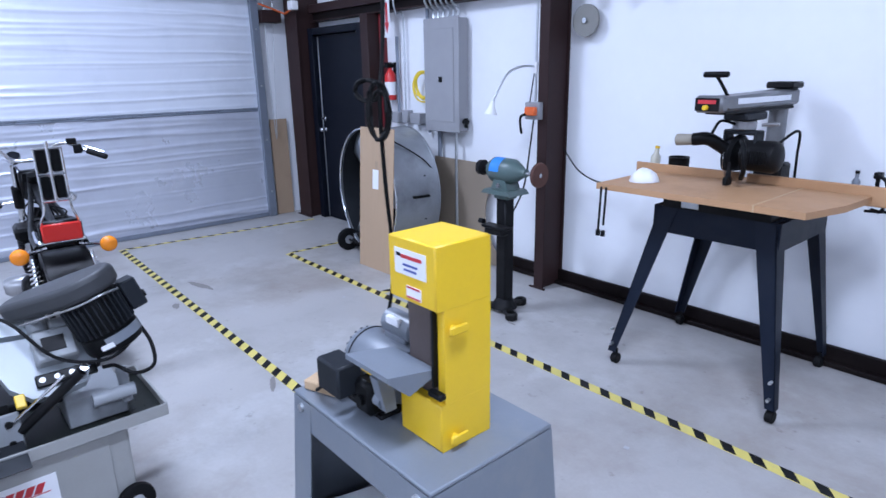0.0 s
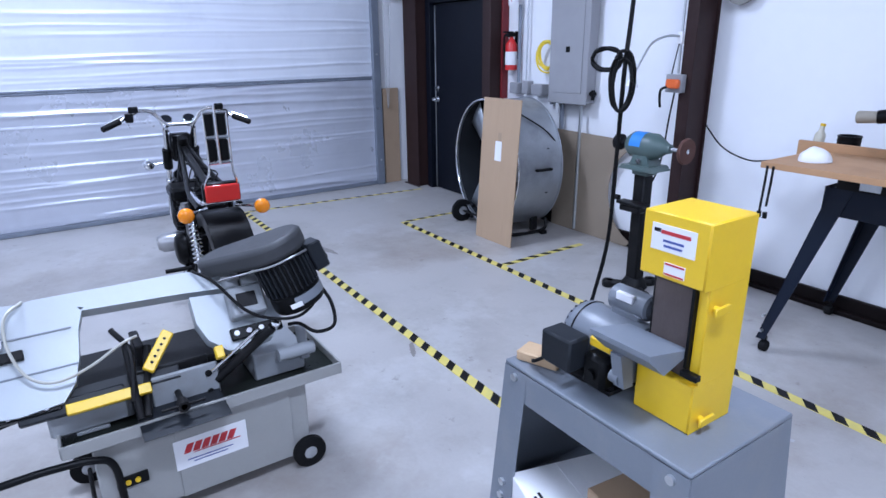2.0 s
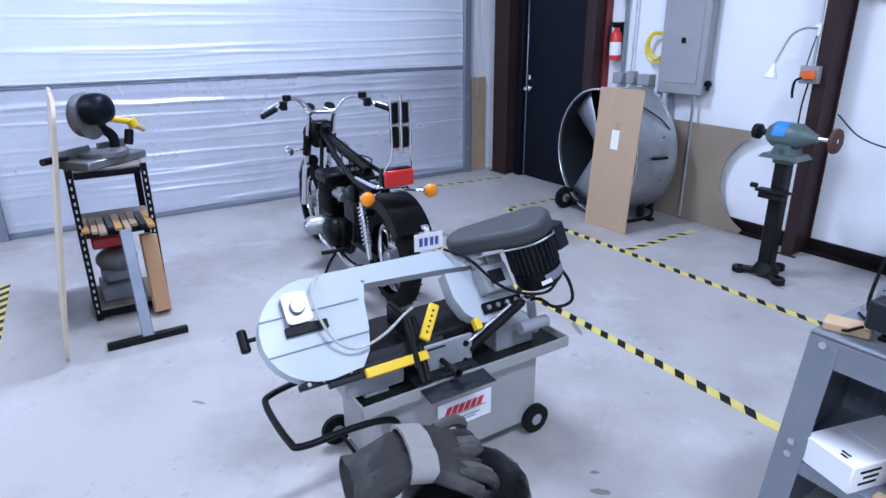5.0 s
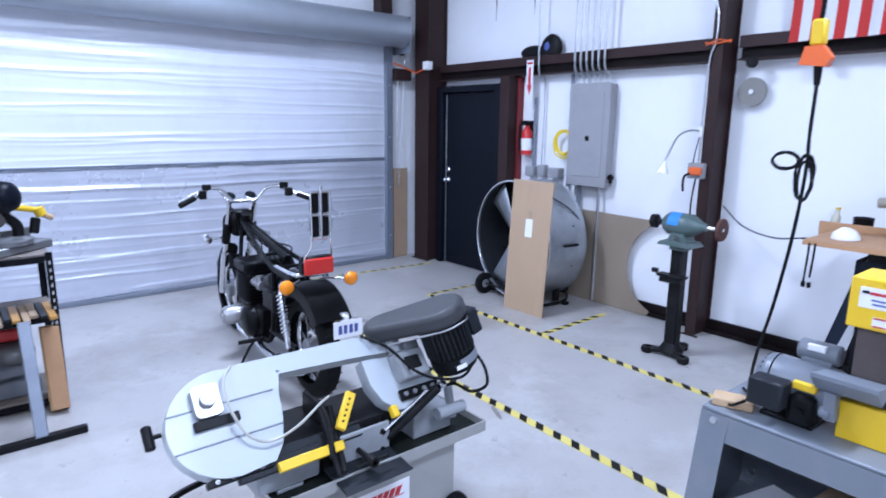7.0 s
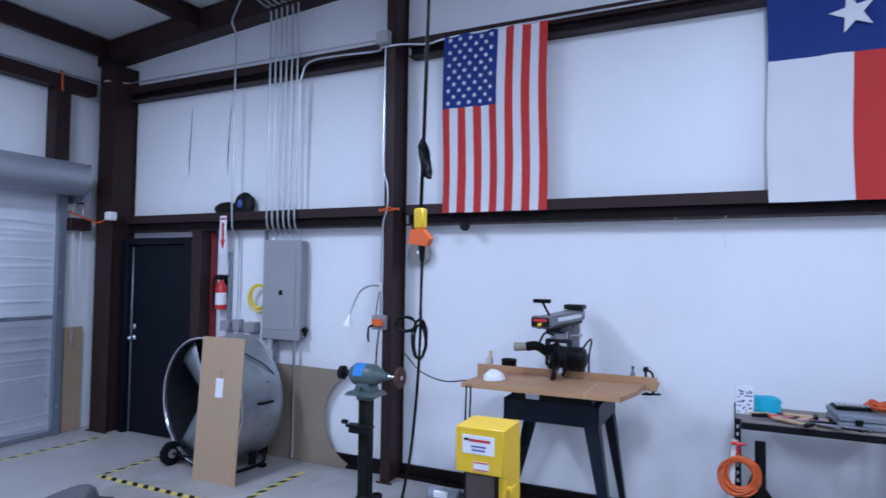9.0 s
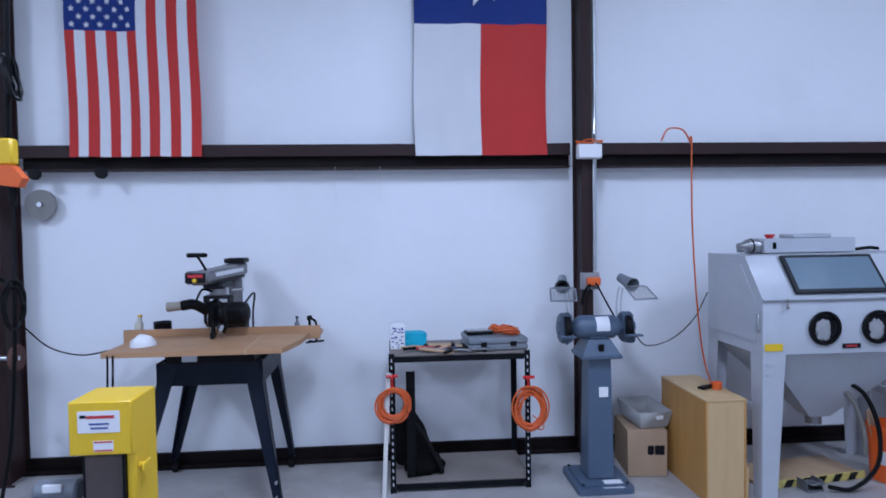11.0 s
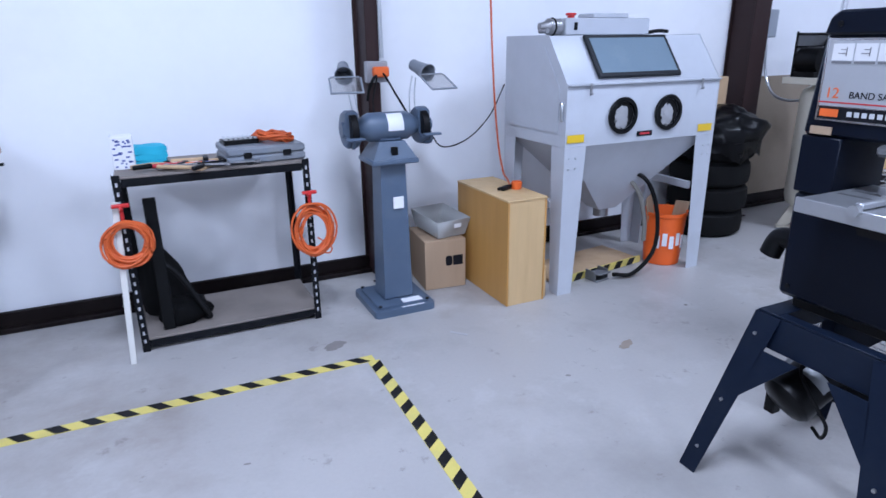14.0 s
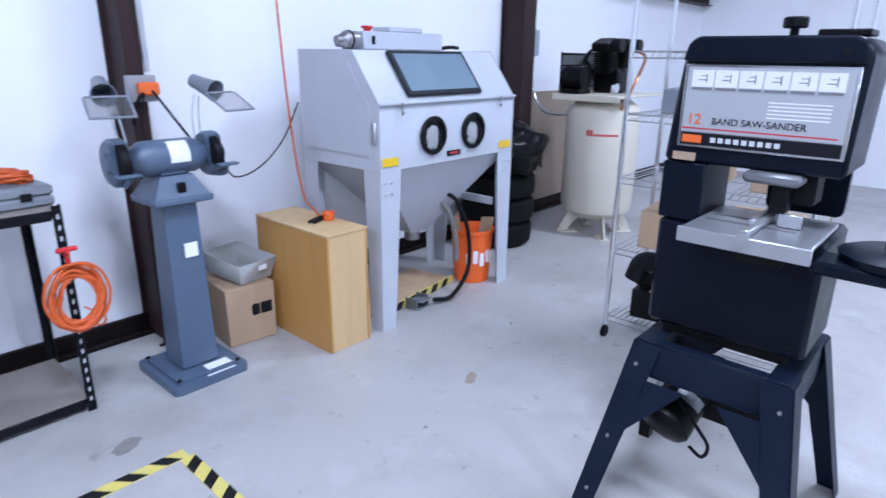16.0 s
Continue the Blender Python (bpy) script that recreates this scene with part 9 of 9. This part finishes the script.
for tx, ty, fx, fy in ((-0.09, 0.225, -0.225, 0.335), (-0.09, -0.23, -0.225, -0.34), (0.36, 0.225, 0.50, 0.335), (0.36, -0.23, 0.50, -0.34)):
    sx, sy = (1 if tx > 0.1 else -1), (1 if ty > 0 else -1)
    bm = B()
    for wx, wy in ((0.09, 0.004), (0.004, 0.09)):
        vs = []
        for (cx, cy, z, k) in ((fx, fy, 0.0, 0.75), (tx, ty, 0.632, 1.0)):
            for a_ in (0, 1):
                for b_ in (0, 1):
                    vs.append(bm.verts.new((cx + sx * 0.005 - sx * a_ * max(wx * k, 0.004), cy + sy * 0.005 - sy * b_ * max(wy * k, 0.004), z)))
        bmesh.ops.convex_hull(bm, input=vs)
    lg = part("leg", bm, M_BSTAND, t)
    bm = B()
    vs = []
    for z, e in ((0.34, 0.075), (0.515, 0.075), (0.515, 0.20)):
        q = 1 - z / 0.632
        for th in (0.001, 0.005):
            vs.append(bm.verts.new((tx + (fx - tx) * q + sx * th, ty + (fy - ty) * q - sy * e, z)))
    bmesh.ops.convex_hull(bm, input=vs)
    part("gusset", bm, M_BSTAND, lg)
    for z in (0.10, 0.30, 0.56):
        bm = B()
        s = 1 - z / 0.632
        cyl(bm, (tx + (fx - tx) * s + sx * 0.004, ty + (fy - ty) * s - sy * 0.03, z), (tx + (fx - tx) * s + sx * 0.011, ty + (fy - ty) * s - sy * 0.03, z), 0.006, seg=8)
        part("bolt", bm, M_CASTG, lg)
bm = B()
lathe(bm, (0.12, 0.11, 0.40), (-0.62, 0.12, -0.42), [(-0.10, 0.03), (-0.09, 0.078), (0.10, 0.084), (0.115, 0.088), (0.15, 0.088), (0.165, 0.075), (0.175, 0.035), (0.176, 0)], 32)
mo = part("motor", bm, M_MBLK, t, "black motor slung under the stand")
bm = B()
lathe(bm, (0.12, 0.11, 0.40), (-0.62, 0.12, -0.42), [(0.03, 0.0855), (0.07, 0.0865)], 32, False)
for f_ in [f_ for f_ in bm.faces if f_.calc_center_median().z < 0.39 or f_.calc_center_median().y > 0.11]:
    bm.faces.remove(f_)
part("label", bm, M_TIN, mo, "pale worn rating label", 40)
bm = B()
box(bm, 0.05, 0.03, 0.475, 0.22, 0.18, 0.515, 0.004)
part("motor_bracket", bm, M_DARK, mo)
bm = B()
box(bm, 0.20, -0.12, 0.27, 0.21, 0.20, 0.515, 0.003)
part("mount_plate", bm, M_BLKPL, mo, "black motor mounting plate")
bm = B()
cyl(bm, (0.10, 0.17, 0.43), (0.0, 0.19, 0.36), 0.028, seg=16, bev=0.004)
part("capacitor", bm, M_TIN, mo, "grey capacitor on the motor")
bm = B()
box(bm, 0.02, 0.185, 0.22, 0.06, 0.225, 0.40, 0.004)
part("bracket_foot", bm, M_DARK, mo)
bm = B()
tube(bm, [(0.06, 0.14, 0.46), (0.0, 0.10, 0.43), (-0.03, 0.02, 0.37), (-0.02, -0.02, 0.31), (0.0, 0.0, 0.25), (0.03, 0.05, 0.25)], 0.006, 8)
part("motor_cord", bm, M_BLACK, mo)

# ---- chop saw on slotted shelving, by the roll-up door ----
slotted_shelf(pose(-4.33, -1.06, 0), 0.44, 0.42, 0.93, (0.06, 0.56, 0.91), "black slotted steel shelving holding a chop saw")
t = thing("chop_saw", pose(-4.08, -0.86, 0.9215, 0, 0, 130), "grey and navy chop saw with a yellow handle", "chop saw")
bm = B()
box(bm, -0.22, -0.14, 0.0, 0.22, 0.14, 0.05, 0.008)
lathe(bm, (0, -0.03, 0.05), (0, 0, 1), [(0, 0.14), (0.025, 0.14), (0.03, 0.12)], 28)
part("base", bm, M_TIN, t)
bm = B()
box(bm, -0.24, 0.03, 0.051, -0.03, 0.05, 0.11, 0.004)
box(bm, 0.03, 0.03, 0.051, 0.24, 0.05, 0.11, 0.004)
part("fence", bm, M_TIN, t)
bm = B()
cyl(bm, (-0.22, 0.0, 0.07), (-0.36, -0.02, 0.08), 0.012, seg=10)
cyl(bm, (-0.34, -0.02, 0.08), (-0.40, -0.025, 0.08), 0.02, seg=12)
part("clamp_screw", bm, M_DARK, t)
bm = B()
tube(bm, [(0.10, -0.02, 0.05), (0.10, -0.02, 0.14), (0.05, 0.0, 0.20), (-0.02, 0.0, 0.27)], 0.03, 10)
ar = part("arm", bm, M_DARK, t)
bm = B()
lathe(bm, (-0.04, 0.03, 0.285), (0.15, -1, 0), [(0, 0), (0.0, 0.125), (0.03, 0.13), (0.05, 0.12), (0.05, 0)], 32)
part("blade_guard", bm, M_TIN, ar)
bm = B()
lathe(bm, (-0.03, -0.024, 0.265), (0.15, -1, 0), [(0, 0.0), (0, 0.12), (0.003, 0.12), (0.003, 0)], 36)
part("blade", bm, M_CASTG, ar)
bm = B()
lathe(bm, (-0.05, -0.03, 0.315), (0.15, -1, 0.15), [(0, 0.05), (0.01, 0.088), (0.07, 0.09), (0.12, 0.075), (0.14, 0.045), (0.141, 0)], 28)
part("motor", bm, M_NAVY, ar)
bm = B()
tube(bm, [(0.03, -0.02, 0.26), (0.12, -0.06, 0.24), (0.19, -0.09, 0.22)], 0.018, 10)
tube(bm, [(0.185, -0.09, 0.235), (0.20, -0.10, 0.19)], 0.03, 12, bend=False)
part("handle_arm", bm, M_YELLOW, ar)
bm = B()
cyl(bm, (0.205, -0.10, 0.195), (0.265, -0.11, 0.165), 0.017, seg=12, bev=0.003)
part("grip", bm, M_WOOD, ar)
bm = B()
cyl(bm, (0.165, -0.09, 0.18), (0.14, -0.09, 0.09), 0.026, seg=14, bev=0.006)
part("trigger_grip", bm, M_BLKPL, ar)
for k in range(9):
    bm = B()
    box(bm, 0, -0.02 + 0.006 * (k % 2), 0, 0.30 + 0.03 * (k % 3), 0.018, 0.018, 0.002)
    o = tagged(part("wood_strip", bm, (M_OAK, M_CARD, M_TAN, M_DKBOX)[k % 4]), "thin wooden strip piled on the middle shelf", "wood strip", "wood strips")
    o.matrix_basis = pose(-4.12 + 0.012 * (k % 3), -1.02 + 0.042 * k, 0.5715 + 0.0005 * k, 0, 0, 0)
t = thing("red_toolbox", pose(-4.10, -0.88, 0.0715), "red and grey bench tool on the low shelf", "tool")
bm = B()
box(bm, -0.12, -0.12, 0.0, 0.12, 0.12, 0.10, 0.01)
box(bm, -0.10, -0.10, 0.10, 0.10, 0.10, 0.20, 0.03)
part("body", bm, M_GREY, t)
bm = B()
blob(bm, (0.0, 0.0, 0.24), 0.12, 0.12, 0.08, 0.08, 3, 20)
part("dome", bm, M_TIN, t)
bm = B()
box(bm, -0.10, -0.12, 0.33, 0.06, 0.10, 0.40, 0.01)
part("red_cap", bm, M_RED, t)
t = thing("plank_bundle", pose(-3.84, -0.70, 0, 0, -14, 0), "bundle of short boards leaning on the shelving", "boards")
for k, (y, z0, ln) in enumerate(((0.0, 0.0, 0.50), (0.004, 0.0, 0.47), (-0.004, 0.0, 0.44), (0.002, 0.0, 0.49))):
    bm = B()
    box(bm, 0.024 * k, y - 0.045, z0 + 0.004 * k, 0.022 + 0.024 * k, y + 0.045, ln, 0.003)
    part("board", bm, M_CHIP if k % 2 else M_OAKL, t)
t = thing("roller_stand", pose(-3.45, -0.83, 0), "blue-grey steel roller stand with a dark T foot", "roller stand")
bm = B()
box(bm, -0.02, -0.21, 0.0, 0.02, 0.21, 0.04, 0.004)
part("foot_bar", bm, M_DARK, t)
bm = B()
box(bm, -0.022, -0.03, 0.0, 0.022, 0.03, 0.62, 0.004, pose(0, 0, 0.03, 0, -24, 0))
part("upright", bm, M_TRACK, t)
bm = B()
prism(bm, rounded(-0.60, 0.0, 0.60, 1.36, 0.12), -0.009, 0.009, "y")
o = tagged(part("plywood_sheet", bm, mat("pale_plywood", (0.5, 0.42, 0.32), 0.6, var=0.08, scale=3, stretch=(1, 1, 5), dirt=(0.42, 0.34, 0.25), damount=0.4)), "pale plywood sheet with rounded corners standing on edge", "plywood")
o.matrix_basis = pose(-3.95, -1.235, 0, -8, 0, 0)

# ---- marks and litter on the floor ----
M_STAIN = mat("grey_floor_stain", (0.20, 0.185, 0.175), 0.55, var=0.2, scale=20, bump=0.05)
M_RUST = mat("brown_floor_stain", (0.27, 0.225, 0.185), 0.55, var=0.15, scale=20, bump=0.05)


def floor_mark(x, y, rx, ry, turn, material, seed, label):
    """A thin uneven stain."""
    rnd = random.Random(seed)
    bm = B()
    pts = []
    for k in range(26):
        a = 2 * math.pi * k / 26
        r = 1 + 0.22 * math.sin(2 * a + seed) + rnd.uniform(-0.16, 0.16)
        pts.append((rx * r * math.cos(a), ry * r * math.sin(a)))
    prism(bm, pts, 0.0003, 0.0008, "z")
    o = tagged(part("floor_stain", bm, material, None, "", 0), label, "stain", "floor stains", "structure")
    o.matrix_basis = pose(x, y, 0, 0, 0, turn)


for k, (x, y, rx, ry, a, m_) in enumerate(((1.305, 2.735, 0.055, 0.042, 0, M_STAIN), (2.65, 2.07, 0.05, 0.03, 20, M_RUST), (-2.65, -0.73, 0.03, 0.012, 40, M_STAIN),
                                           (-1.19, 0.42, 0.035, 0.018, 60, M_STAIN), (-1.28, 0.48, 0.022, 0.008, 70, M_STAIN), (-3.80, 1.30, 0.07, 0.02, -20, M_STAIN),
                                           (-4.13, 1.60, 0.16, 0.03, 10, M_STAIN), (-2.22, 1.30, 0.08, 0.018, -30, M_STAIN), (-1.90, 2.85, 0.03, 0.012, 0, M_STAIN),
                                           (0.75, 1.96, 0.012, 0.006, 0, M_STAIN), (2.2, 1.95, 0.012, 0.008, 0, M_STAIN), (3.3, 2.3, 0.014, 0.009, 0, M_STAIN))):
    floor_mark(x, y, rx, ry, a, m_, k, "dark irregular stain on the concrete floor")
for k, (x, y, ln, a) in enumerate(((1.94, 2.57, 0.10, -48), (0.2, 1.5, 0.03, 20), (-3.1, 2.3, 0.02, 70), (-0.6, 2.2, 0.025, 10))):
    bm = B()
    box(bm, -ln / 2, -0.011, 0.0, ln / 2, 0.011, 0.0012, 0.0003)
    o = tagged(part("paper_scrap", bm, M_PLATE, None, "", 0), "small flat grey scrap lying on the floor", "scrap", "floor scraps")
    o.matrix_basis = pose(x, y, 0.0004, 0, 0, a)
